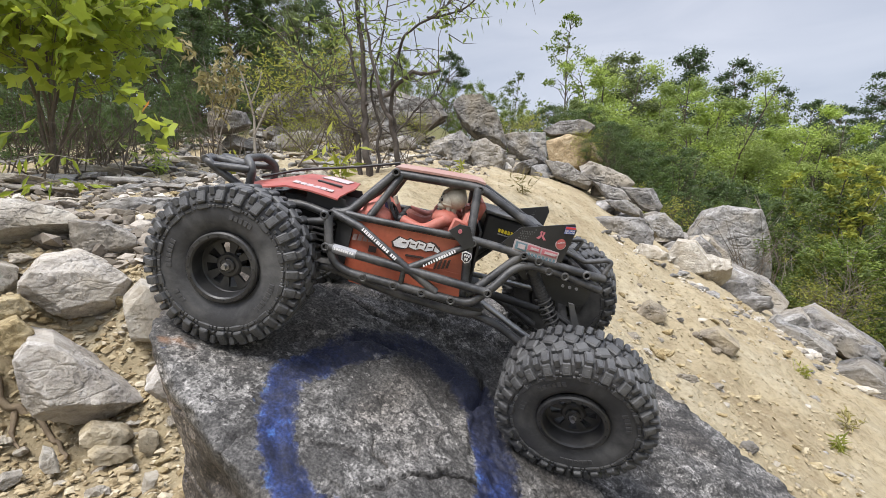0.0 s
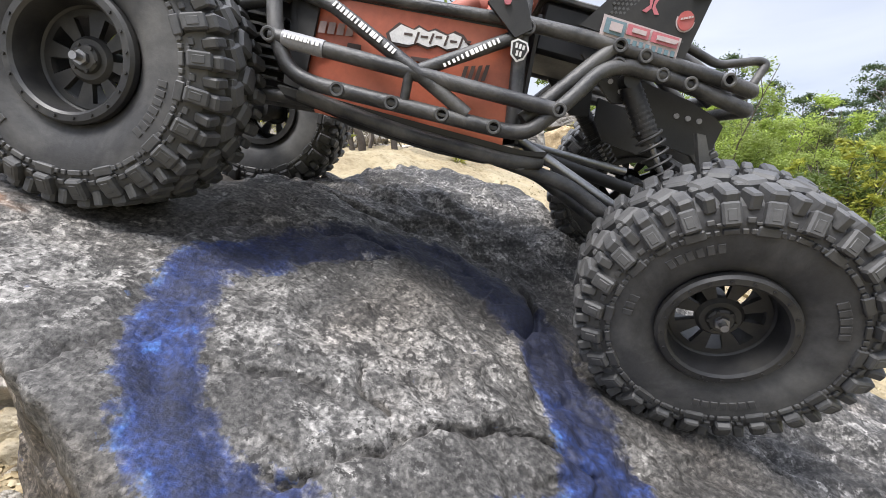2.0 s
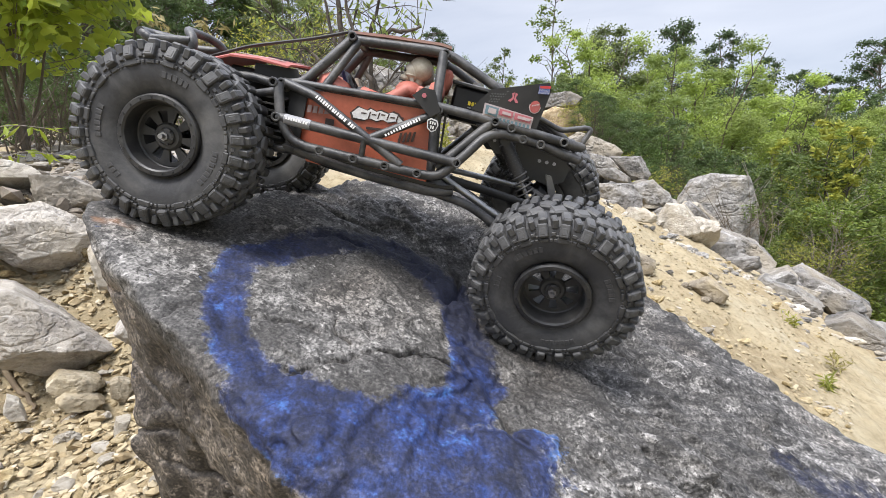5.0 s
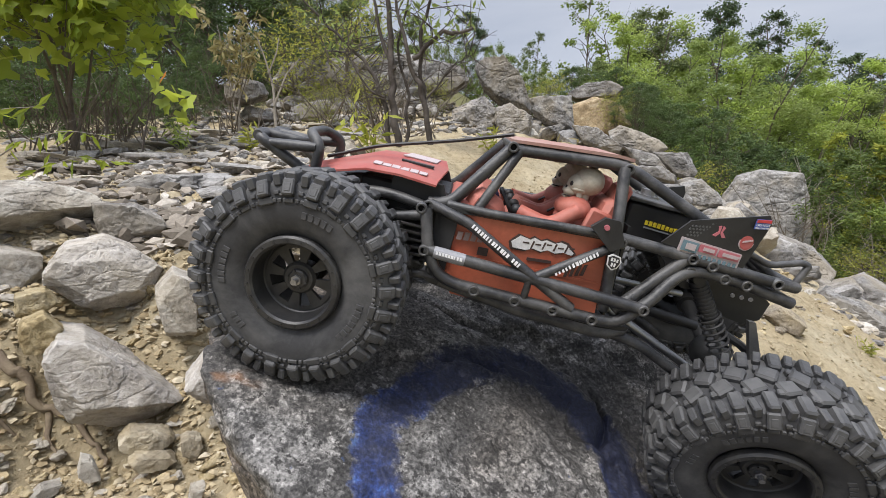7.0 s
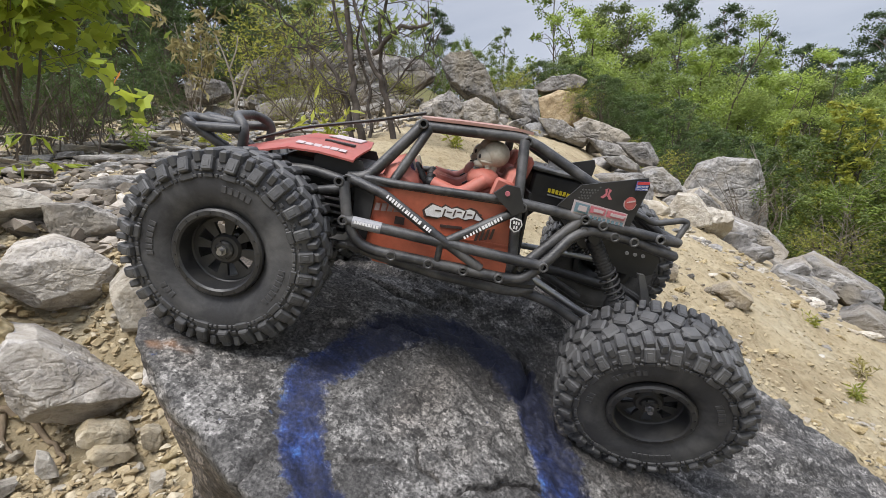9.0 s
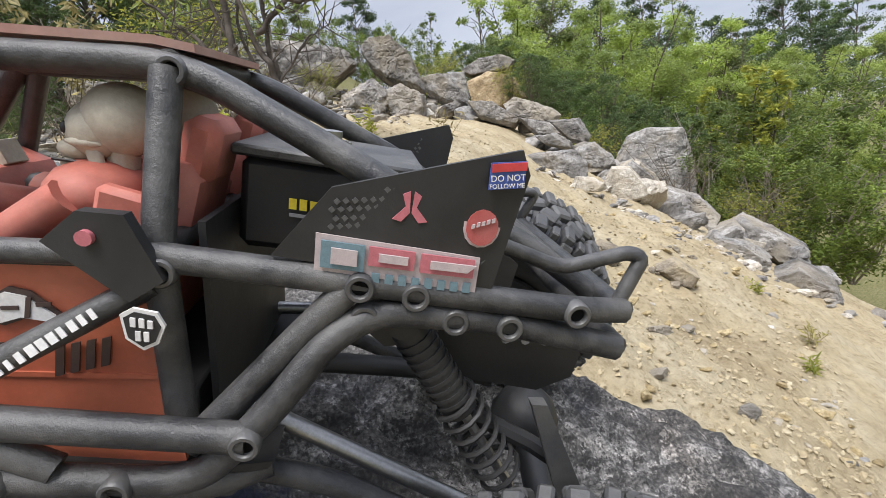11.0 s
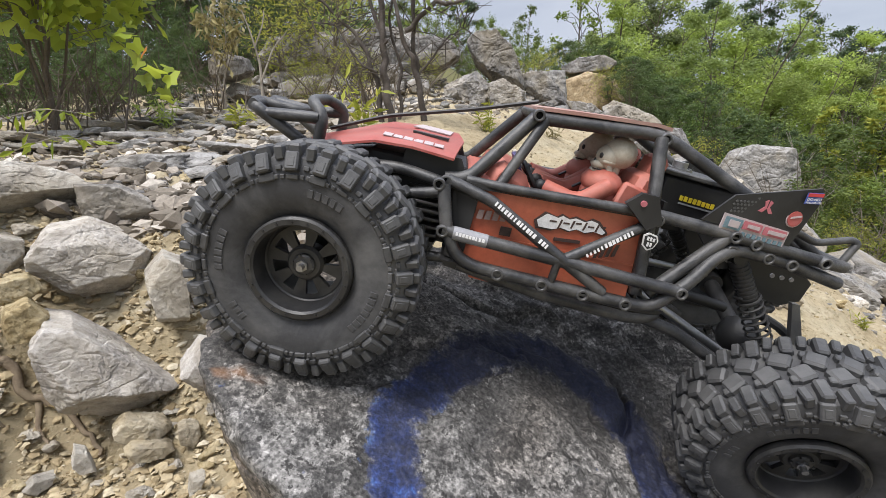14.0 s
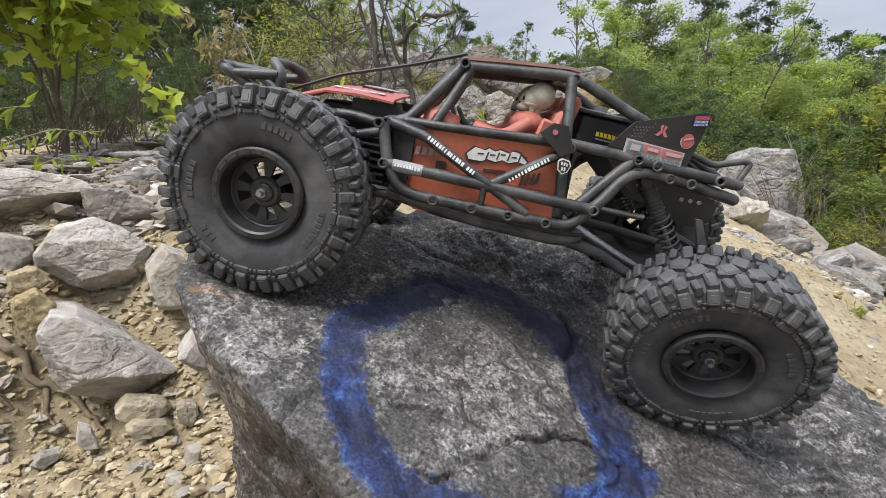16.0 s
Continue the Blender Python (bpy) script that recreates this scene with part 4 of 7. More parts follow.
    bars(Geo(), (0.06, -0.0279, 0.0705), (0.086, -0.0279, 0.0688), (0, 0, 1), 8, 0.0038, 3, 0.72).obj("cell_lettering", YELLOW, cell)
    bars(Geo(), (0.06, -0.0279, 0.068), (0.086, -0.0279, 0.0665), (0, 0, 1), 1, 0.0012, 4, 0.95).obj("cell_stripe", GREYDECAL, cell)
    # rear side fins
    for s in (-1, 1):
        y = 0.06 * s
        pts = [(0.062, y, 0.066), (0.076, y, 0.085), (0.122, y + 0.003 * s, 0.1), (0.125, y + 0.003 * s, 0.094), (0.121, y, 0.061)]
        fin = Geo().plate(pts, (0, 1, 0), 0.0018).obj("side_fin", BLACK, car, "black mesh-patterned side fin with decal shapes")
        o = -0.0015 if s < 0 else 0.0015
        g = Geo()
        for i in range(15):
            for j in range(8):
                x, z = 0.0765 + i * 0.0022 + (j % 2) * 0.0011, 0.0752 + j * 0.0022 + i * 0.00035
                if z > 0.083 + (x - 0.076) * 0.32 - 0.001:
                    continue
                g.plate([(x, y + o, z - 0.00085), (x + 0.00085, y + o, z), (x, y + o, z + 0.00085), (x - 0.00085, y + o, z)], (0, 1, 0), 0.0008)
        g.obj("fin_mesh", MESHDECAL, fin)
        g = Geo()
        g.use(0).plate([(0.073, y + 1.4 * o, 0.063), (0.116, y + 1.4 * o, 0.0605), (0.116, y + 1.4 * o, 0.0705), (0.073, y + 1.4 * o, 0.0735)], (0, 1, 0), 0.0006)
        for k, x in enumerate((0.0745, 0.0865, 0.1)):
            wd, z = (0.011, 0.012, 0.0145)[k], 0.0648 - 0.0008 * k
            hgt = 0.0072 if k == 0 else 0.0052
            z += 0.0 if k == 0 else 0.0022
            g.use(2 if k == 0 else 1).plate([(x, y + 2 * o, z), (x + wd, y + 2 * o, z - 0.0006), (x + wd, y + 2 * o, z + hgt - 0.0006), (x, y + 2 * o, z + hgt)], (0, 1, 0), 0.0006)
            g.use(0).plate([(x + 0.0026, y + 2.5 * o, z + 0.0014), (x + wd - 0.0018, y + 2.5 * o, z + 0.001), (x + wd - (0.0018 if k < 2 else -0.0004), y + 2.5 * o, z + hgt - 0.002), (x + 0.0026, y + 2.5 * o, z + hgt - 0.0016)], (0, 1, 0), 0.0006)
        g.use(2)
        bars(g, (0.087, y + 2 * o, 0.0615), (0.115, y + 2 * o, 0.0605), (0, 0, 1), 8, 0.003, 7, 0.6)
        g.obj("fin_sticker", [PINKDECAL, DULLRED, TEAL], fin)
        g = Geo()
        for sx in (-1, 1):
            g.plate([(0.096 + sx * 0.0005, y + 1.6 * o, 0.0865), (0.096 + sx * 0.0024, y + 1.6 * o, 0.0855), (0.096 + sx * 0.0014, y + 1.6 * o, 0.0825), (0.096 + sx * 0.0045, y + 1.6 * o, 0.079), (0.096 + sx * 0.0022, y + 1.6 * o, 0.0785), (0.096 + sx * 0.0002, y + 1.6 * o, 0.081)], (0, 1, 0), 0.0006)
        g.obj("fin_emblem", DULLRED, fin)
        g = Geo().plate([(0.115 + 0.005 * math.cos(a), y + 1.5 * o, 0.079 + 0.0056 * math.sin(a)) for a in np.linspace(0, 6.28, 16)[:-1]], (0, 1, 0), 0.0006)
        g.use(1).plate([(0.115 + 0.0043 * math.cos(a), y + 1.9 * o, 0.079 + 0.0049 * math.sin(a)) for a in np.linspace(0, 6.28, 16)[:-1]], (0, 1, 0), 0.0006)
        bars(g.use(0), (0.1118, y + 2.3 * o, 0.0785), (0.1182, y + 2.3 * o, 0.081), (0, 0, 1), 5, 0.0012, 8)
        g.obj("fin_badge", [PINKDECAL, BADGERED], fin)
        g = Geo().plate([(0.1145, y + 3 * o, 0.0893), (0.1235, y + 3 * o, 0.0908), (0.1232, y + 3 * o, 0.0975), (0.1142, y + 3 * o, 0.096)], (0, 1, 0), 0.0006)
        g.use(1).plate([(0.1146, y + 3.4 * o, 0.0938), (0.1233, y + 3.4 * o, 0.0953), (0.1232, y + 3.4 * o, 0.0973), (0.1144, y + 3.4 * o, 0.0958)], (0, 1, 0), 0.0006)
        tag = g.obj("warning_sticker", [BLUE, RED], fin)
        if s < 0:
            for text, size, z in (("DO NOT", 0.0022, 0.0922), ("FOLLOW ME", 0.0016, 0.0904)):
                cu = bpy.data.curves.new("lettering", "FONT")
                cu.body, cu.size, cu.align_x, cu.extrude = text, size, "CENTER", 0.0001
                tmp = new("lettering", cu)
                me = bpy.data.meshes.new_from_object(tmp)
                bpy.data.objects.remove(tmp)
                me.materials.clear()
                me.materials.append(WHITE)
                word = new("lettering", me)
                word.parent = tag
                word.matrix_basis = pose(0.119, y + 3.6 * o, z, 90, -9, 0)


def build_decals():
    """Maker's marks as plain shapes in their colours."""
    y = -0.0556
    g = Geo()
    top = [(0.0015, 0.0085), (0.009, 0.0072), (0.0115, 0.0092), (0.0165, 0.0078), (0.02, 0.0094), (0.0265, 0.0082), (0.03, 0.0102), (0.0345, 0.0094), (0.041, 0.0044)]
    low = [(0.0395, 0.0026), (0.033, 0.0034), (0.028, 0.0014), (0.0225, 0.0026), (0.018, 0.0004), (0.012, 0.0014), (0.0075, -0.0008), (-0.002, -0.001), (-0.004, 0.003)]
    for m_, e, dy in ((1, 1.08, 0.0), (0, 1.0, -0.0005)):
        g.use(m_).plate([(-0.0135 + (a - 0.019) * e, y + dy, 0.0432 + (b_ - 0.0045) * (1 + (e - 1) * 3.2)) for a, b_ in top + low], (0, 1, 0), 0.0006)
    for x, z0, z1 in ((-0.0225, 0.0392, 0.0455), (-0.0145, 0.041, 0.0465), (-0.0065, 0.0416, 0.0472), (0.0015, 0.0422, 0.048)):   # slits
        g.use(1).plate([(x, y - 0.0009, z0), (x + 0.0012, y - 0.0009, z0), (x + 0.0022, y - 0.0009, z1), (x + 0.001, y - 0.0009, z1)], (0, 1, 0), 0.0004)
    for x, z, w in ((-0.0285, 0.0425, 0.0045), (-0.0195, 0.043, 0.004), (-0.0115, 0.0445, 0.0035), (-0.0035, 0.044, 0.004), (0.0045, 0.0455, 0.0035)):
        g.plate([(x, y - 0.0009, z), (x + w, y - 0.0009, z + 0.0004), (x + w, y - 0.0009, z + 0.0015), (x, y - 0.0009, z + 0.0011)], (0, 1, 0), 0.0004)
    g.obj("panel_emblem", [WHITE, DARKDECAL], car, "white angular emblem with a dark outline")
    Geo().plate([(-0.0225, y, 0.0305), (-0.005, y, 0.032), (-0.005, y, 0.0342), (-0.0225, y, 0.0327)], (0, 1, 0), 0.0005).obj("small_print", DARKDECAL, car, "dark worn bar of print")
    for k in range(4):
        x = 0.0062 + 0.0038 * k
        Geo().plate([(x, y, 0.0245 + 0.0012 * k), (x + 0.0022, y, 0.0252 + 0.0012 * k), (x + 0.0032, y, 0.0345 + 0.001 * k), (x + 0.001, y, 0.0338 + 0.001 * k)], (0, 1, 0), 0.0005).obj("slash_mark", DARKDECAL, car)
    Geo().plate([(-0.058, y, 0.0262), (-0.0505, y, 0.0265), (-0.0505, y, 0.0325), (-0.058, y, 0.0322)], (0, 1, 0), 0.0005).obj("square_mark", DARKDECAL, car)
    for k in range(4):
        x = -0.075 + 0.005 * k
        Geo().plate([(x, y, 0.0338 + 0.0005 * k), (x + 0.0038, y, 0.0342 + 0.0005 * k), (x + 0.0042, y, 0.0402 + 0.0005 * k), (x + 0.0006, y, 0.0398 + 0.0005 * k)], (0, 1, 0), 0.0005).obj("faded_mark", PALE, car)

    def tube_text(p, q, count, h, r, seed, skip=()):
        # lettering blocks wrapped onto a tube, facing outwards and a little up
        p, q = Vector(p), Vector(q)
        d = (q - p).normalized()
        out = Vector((0, -1, 0.25))
        out = (out - d * out.dot(d)).normalized()
        up = d.cross(out)
        if up.z < 0:
            up = -up
        gg, rnd = Geo(), random.Random(seed)
        step = (q - p).length / count
        for i in range(count):
            if i in skip:
                continue
            wd = step * rnd.uniform(0.42, 0.82)
            a = p + d * step * (i + 0.1) + out * (r + 0.0002)
            gg.plate([a - up * h / 2, a + d * wd - up * h / 2, a + d * wd + up * h / 2, a + up * h / 2], out, 0.0004)
        return gg.obj("tube_lettering", WHITE, car)

    tube_text((-0.066, -0.0605, 0.0472), (-0.028, -0.069, 0.0285), 17, 0.003, 0.0038, 3, (13,))
    tube_text((-0.004, -0.067, 0.0285), (0.023, -0.0605, 0.0485), 13, 0.0028, 0.0036, 4)
    Geo().tube([(-0.088, -0.0683, 0.0248), (-0.066, -0.069, 0.0241)], 0.00445, 14).obj("rail_sticker", GREYDECAL, car, "scuffed grey-white wrap on the rail")
    tube_text((-0.0865, -0.0683, 0.0248), (-0.0675, -0.069, 0.0241), 9, 0.0022, 0.0045, 5)
    g = Geo()
    c = (0.0335, -0.0655, 0.046)
    out = [(-0.005, 0.0035), (-0.002, 0.0055), (0.0035, 0.0045), (0.0052, 0.001), (0.0035, -0.004), (0.0, -0.006), (-0.004, -0.003)]
    g.plate([(c[0] + a, c[1], c[2] + b) for a, b in out], (0, 1, 0), 0.0008)
    g.use(1).plate([(c[0] + a * 0.82, c[1] - 0.0004, c[2] + b * 0.82) for a, b in out], (0, 1, 0), 0.0006)
    bars(g.use(0), (c[0] - 0.0028, c[1] - 0.0009, c[2] + 0.0008), (c[0] + 0.003, c[1] - 0.0009, c[2] + 0.0004), (0, 0, 1), 3, 0.0024, 2)
    bars(g, (c[0] - 0.0018, c[1] - 0.0009, c[2] - 0.003), (c[0] + 0.002, c[1] - 0.0009, c[2] - 0.0032), (0, 0, 1), 2, 0.0026, 2)
    g.obj("shield_badge", [WHITE, BLACK], car)



build_body()
build_decals()


# ---- wheels ----
TYRE_R, TYRE_W, RIM_R = 0.070, 0.054, 0.031


def tyre_geo():
    """A lugged crawler tyre about the y axis, its outer side towards -y."""
    g = Geo()
    prof = [(0.0295, -0.019), (0.033, -0.0225), (0.038, -0.0255), (0.046, -0.0272), (0.054, -0.0272), (0.0605, -0.0258), (0.0645, -0.0235), (0.0665, -0.019), (0.0672, -0.01), (0.0672, 0.01), (0.0665, 0.019), (0.0645, 0.0235), (0.0605, 0.0258), (0.054, 0.0272), (0.046, 0.0272), (0.038, 0.0255), (0.033, 0.0225), (0.0295, 0.019)]
    g.lathe(prof, 72)

    return g


def lug_pose(a, r, y, twist=0.0, lean=0.0):
    """A lug's place on the tread: tangent, across, radial."""
    rad, tan = Vector((math.cos(a), 0, math.sin(a))), Vector((-math.sin(a), 0, math.cos(a)))
    rot = Matrix((tan, Vector((0, 1, 0)), rad)).transposed() @ Matrix.Rotation(twist, 3, "Z") @ Matrix.Rotation(lean, 3, "X")
    return Matrix.Translation(rad * r + Vector((0, y, 0))) @ rot.to_4x4()


def lug_box(g, a, r, y, size, twist=0.0, lean=0.0, bevel=0.36):
    m = lug_pose(a, r, y, twist, lean)
    g.box(m.translation, size, m.to_3x3(), bevel)


def pitted_side(g, s, low):
    """The side of a shoulder lug: a block with a raised middle, and a step below it."""
    lug_box(g, math.pi / 2, 0.0622, s * 0.0262, (0.0076, 0.0052, 0.0106), 0, s * 0.46)
    lug_box(g, math.pi / 2, 0.0618, s * 0.0266, (0.004, 0.0054, 0.0056), 0, s * 0.46, 0.2)
    if low:
        lug_box(g, math.pi / 2, 0.0546, s * 0.0272, (0.0092, 0.0034, 0.0046), 0, s * 0.12)


def lug_meshes():
    """Long shoulder lug, middling one, short block, crown lug; for the outer and the inner side."""
    out = {}
    for s in (-1, 1):
        for kind in range(4):
            g = Geo()
            if kind < 2:
                lug_box(g, math.pi / 2, 0.0672, s * 0.0176, (0.0076 - 0.0006 * kind, 0.0138, 0.0092), s * 0.1)
                pitted_side(g, s, kind == 0)
            elif kind == 2:
                lug_box(g, math.pi / 2, 0.0668, s * 0.0208, (0.005, 0.0098, 0.0078), s * 0.22)
                lug_box(g, math.pi / 2, 0.0592, s * 0.0264, (0.0034, 0.0022, 0.0026), 0, s * 0.25)
            else:
                lug_box(g, math.pi / 2, 0.0672, s * 0.0055, (0.0122, 0.0112, 0.0088), s * 0.42)
                lug_box(g, math.pi / 2 + 0.075, 0.0668, s * 0.0098, (0.004, 0.0046, 0.008), s * 0.1)
            out[s, kind] = g.mesh("tread_lug", LUGS, 0)
    return out


def lug_places():
    """Side, kind and turn of every lug about the wheel."""
    st, out = math.pi / 12, []
    for i in range(24):
        for s in (-1, 1):
            o = st * i + (0 if s < 0 else st / 2)
            out += [(s, i % 2, o), (s, 2, o + st / 2), (s, 3, o + st * 0.35)]
    return out


def sidewall_ribs():
    """The ring of small raised bars where the tread meets the sidewall."""
    g = Geo()
    st = math.pi / 12
    for s in (-1, 1):
        for i in range(24):
            o = st * i + (0 if s < 0 else st / 2)
            if i % 2:
                lug_box(g, o, 0.0544, s * 0.0273, (0.0064, 0.0022, 0.0026))
            lug_box(g, o + st * 0.38, 0.0544, s * 0.0273, (0.0024, 0.002, 0.0024))
            lug_box(g, o + st * 0.62, 0.0544, s * 0.0273, (0.0024, 0.002, 0.0024))
            lug_box(g, o + st * 0.3, 0.0578, s * 0.0268, (0.0022, 0.0018, 0.0014), 0, s * 0.2)
    return g


def letter_places():
    """Where the raised characters of the sidewall stand, as plain blocks."""
    return [lug_pose(start + k * 0.094, 0.0463, -0.0272) for start, count in ((1.25, 5), (-0.55, 7), (2.95, 6), (3.95, 3)) for k in range(count)]


def rim_geo():
    g = Geo()
    # outer lip with bead ring, deep dish, barrel and inner lip
    prof = [(0.0262, -0.0262), (0.0275, -0.0275), (0.0305, -0.0275), (0.0318, -0.026), (0.0318, -0.0225), (0.029, -0.021), (0.029, 0.021), (0.0315, 0.0225), (0.0315, 0.026), (0.027, 0.0262), (0.0262, 0.02), (0.0262, -0.010), (0.0225, -0.0085), (0.0225, -0.0105), (0.0250, -0.013), (0.0256, -0.022)]
    g.lathe(prof, 64, closed=True)
    # wheel disc with eight windows
    n = 96
    radii = [0.0055, 0.0095, 0.0112, 0.0185, 0.0205, 0.0235]
    vs, fs = [], []
    for side, y in ((0, -0.0125), (1, -0.0095)):
        for r in radii:
            for k in range(n):
                a = 2 * math.pi * (k + 0.5) / n
                vs.append((r * math.cos(a), y + (0.002 if r < 0.01 else 0) * -1, r * math.sin(a)))
    L = len(radii) * n

    def open_(i, k):
        return i in (2, 3) and 3 <= k % 12 <= 8

    for i in range(len(radii) - 1):
        for k in range(n):
            if open_(i, k):
                continue
            a, b, c, d = i * n + k, i * n + (k + 1) % n, (i + 1) * n + (k + 1) % n, (i + 1) * n + k
            fs += [(a, b, c, d), (d + L, c + L, b + L, a + L)]
            for (di, dk, p, q) in ((-1, 0, a, b), (1, 0, d, c), (0, -1, a, d), (0, 1, b, c)):
                ii, kk = i + di, (k + dk) % n
                if 0 <= ii < len(radii) - 1 and open_(ii, kk):
                    fs.append((p, q, q + L, p + L))
    g.add(vs, fs)
    g.lathe([(0.0, -0.0175), (0.0055, -0.0175), (0.0066, -0.0165), (0.0072, -0.012), (0.0072, 0.006), (0.0, 0.006)], 24)
    for k in range(6):
        a = 2 * math.pi * k / 6
        g.tube([(0.0062 * math.cos(a), -0.017, 0.0062 * math.sin(a)), (0.0062 * math.cos(a), -0.0182, 0.0062 * math.sin(a))], 0.0009, 6)
    return g


def build_wheels():
    tyre, rim = tyre_geo().mesh("tyre", RUBBER, 30), rim_geo().mesh("wheel", RIM, 30)
    g = Geo()
    for k in range(20):
        a = 2 * math.pi * k / 20
        g.tube([(0.029 * math.cos(a), -0.0272, 0.029 * math.sin(a)), (0.029 * math.cos(a), -0.0283, 0.029 * math.sin(a))], 0.0008, 6)
    screws = g.mesh("bead_screws", BLACK, 30)
    g = Geo().tube([(0, -0.016, 0), (0, -0.0195, 0)], 0.0036, 6)
    g.tube([(0, -0.018, 0), (0, -0.0235, 0)], 0.002, 10)
    nut = g.mesh("wheel_nut", STEEL, 30)
    ribs = sidewall_ribs().mesh("sidewall_ribs", LUGS, 30)
    g = Geo().box((0, 0, 0), (0.0031, 0.0009, 0.0046), None, 0.4)
    letter = g.mesh("raised_mark", RUBBER, 0)
    lugs = lug_meshes()
    places = lug_places()
    inv = CAR.inverted()
    # centre of the tyre, azimuth of the outer face, its elevation, flipped for the far side
    near_f, far_f = pose(-0.1905, 0.4135, 0.5445, 4.5, 0, -3), pose(-0.176, 0.603, 0.560, 4.5, 0, -3)
    near_r, far_r = pose(0.1225, 0.4065, 0.4125, 20.5, 0, -18), pose(0.152, 0.588, 0.484, 20.5, 0, -18)
    for m, flip, spin in ((near_f, 0, 20), (far_f, 1, 55), (near_r, 0, 70), (far_r, 1, 10)):
        wheel = new("wheel", rim)
        wheel.parent = car
        wheel.matrix_basis = inv @ m @ pose(0, 0, 0, 0, 0, 180 * flip) @ pose(0, 0, 0, 0, spin, 0)
        tagged(wheel, "black eight-window beadlock wheel with lugged rubber tyre")
        for name, me, lab in (("tyre", tyre, "dusty black rubber tyre with chunky staggered lugs"), ("sidewall_ribs", ribs, "ring of small raised rubber bars"), ("bead_screws", screws, ""), ("wheel_nut", nut, "steel wheel nut")):
            o = new(name, me)
            o.parent = wheel
            tagged(o, lab, kind="stuff" if name == "sidewall_ribs" else "")
        for side, kind, turn in places:
            o = new("tread_lug", lugs[side, kind])
            o.parent = wheel
            o.matrix_basis = Matrix.Rotation(math.pi / 2 - turn, 4, "Y")
        for at in letter_places():
            o = new("raised_mark", letter)
            o.parent = wheel
            o.matrix_basis = at
    # axles
    for name, a, b in (("front_axle", near_f, far_f), ("rear_axle", near_r, far_r)):
        p, q = inv @ a.translation, inv @ b.translation
        d = (q - p).normalized()
        g = Geo().tube([p + d * 0.012, q - d * 0.012], 0.0065, 12)
        g.ball(p.lerp(q, 0.5), (0.017, 0.017, 0.017), 14)
        g.tube([p + d * 0.012, p + d * 0.03], 0.0105, 12)
        g.tube([q - d * 0.012, q - d * 0.03], 0.0105, 12)
        g.obj(name, BLACK, car)


build_wheels()


def build_running_gear():
    # lower and upper links towards the rear axle
    for s in (-1, 1):
        Geo().tube([(0.045, 0.035 * s, 0.005), (0.15, 0.05 * s, -0.018 - 0.02 * s * -1)], 0.0032, 10).obj("upper_link", CHROME, car, "bright suspension link rod")
        Geo().tube([(0.03, 0.045 * s, -0.01), (0.08, 0.05 * s, -0.016), (0.145, 0.055 * s, -0.045)], 0.0042, 10, 0.01).obj("lower_link", TUBE, car)
        Geo().tube([(-0.07, 0.04 * s, -0.002), (-0.16, 0.05 * s, -0.006)], 0.0036, 10).obj("front_link", TUBE, car)
    # finned motor and black side plate ahead of the doors
    motor = Geo().box((-0.112, 0, 0.022), (0.03, 0.07, 0.04), None, 0.25).obj("motor", BLACK, car, "black finned motor behind the front wheels")
    for k in range(7):
        Geo().box((-0.112, -0.0385, 0.006 + 0.0055 * k), (0.028, 0.01, 0.0016)).obj("cooling_fin", BOLT, motor)
        Geo().box((-0.112, 0.0385, 0.006 + 0.0055 * k), (0.028, 0.01, 0.0016)).obj("cooling_fin", BOLT, motor)
    for s in (-1, 1):
        # black plate; the shade on the panel's front end is put into it
        Geo().plate([(-0.093, 0.0485 * s, 0.054), (-0.076, 0.0535 * s, 0.055), (-0.078, 0.0555 * s, 0.002), (-0.09, 0.0535 * s, 0.004)], (-0.25, 1.0 * s, 0), 0.0016).obj("front_side_plate", BLACK, car)
        top, bot = Vector((-0.135, 0.05 * s, 0.045)), Vector((-0.158, 0.054 * s, 0.0))
        d = (bot - top).normalized()
        shock = Geo().tube([top, top + d * 0.03], 0.0055, 14).obj("shock_body", BLACK, car, "black coil-over shock")
        Geo().tube([top + d * 0.026, bot], 0.0017, 8).obj("shock_rod", STEEL, shock)
        u = d.orthogonal().normalized()
        w = d.cross(u)
        Geo().tube([top + d * (0.012 + 0.034 * k / 80) + (u * math.cos(k * 0.5) + w * math.sin(k * 0.5)) * 0.0072 for k in range(81)], 0.0009, 6).obj("coil_spring", BLACK, shock)
    # shocks at the rear
    for s in (-1, 1):
        top, bot = Vector((0.1, 0.052 * s, 0.044)), Vector((0.141, 0.056 * s, -0.012 if s < 0 else 0.0))
        d = (bot - top).normalized()
        shock = Geo().tube([top, top + d * 0.034], 0.0058, 14).obj("shock_body", BLACK, car, "black coil-over shock")
        g = Geo()
        for k in range(9):
            q = top + d * (0.004 + 0.003 * k)
            g.tube([q, q + d * 0.0012], 0.0064, 14)
        g.obj("shock_threads", BLACK, shock)
        Geo().tube([top + d * 0.03, bot], 0.0017, 8).obj("shock_rod", STEEL, shock)
        u = d.orthogonal().normalized()
        w = d.cross(u)
        L = (bot - top).length
        helix = [top + d * (0.026 + (L - 0.032) * k / 90) + (u * math.cos(k * 0.5) + w * math.sin(k * 0.5)) * 0.0074 for k in range(91)]
        Geo().tube(helix, 0.0009, 6).obj("coil_spring", BLACK, shock)
        Geo().tube([top - d * 0.003 + Vector((0, -0.006, 0)), top - d * 0.003 + Vector((0, 0.006, 0))], 0.0045, 12).obj("shock_eye", BLACK, shock)
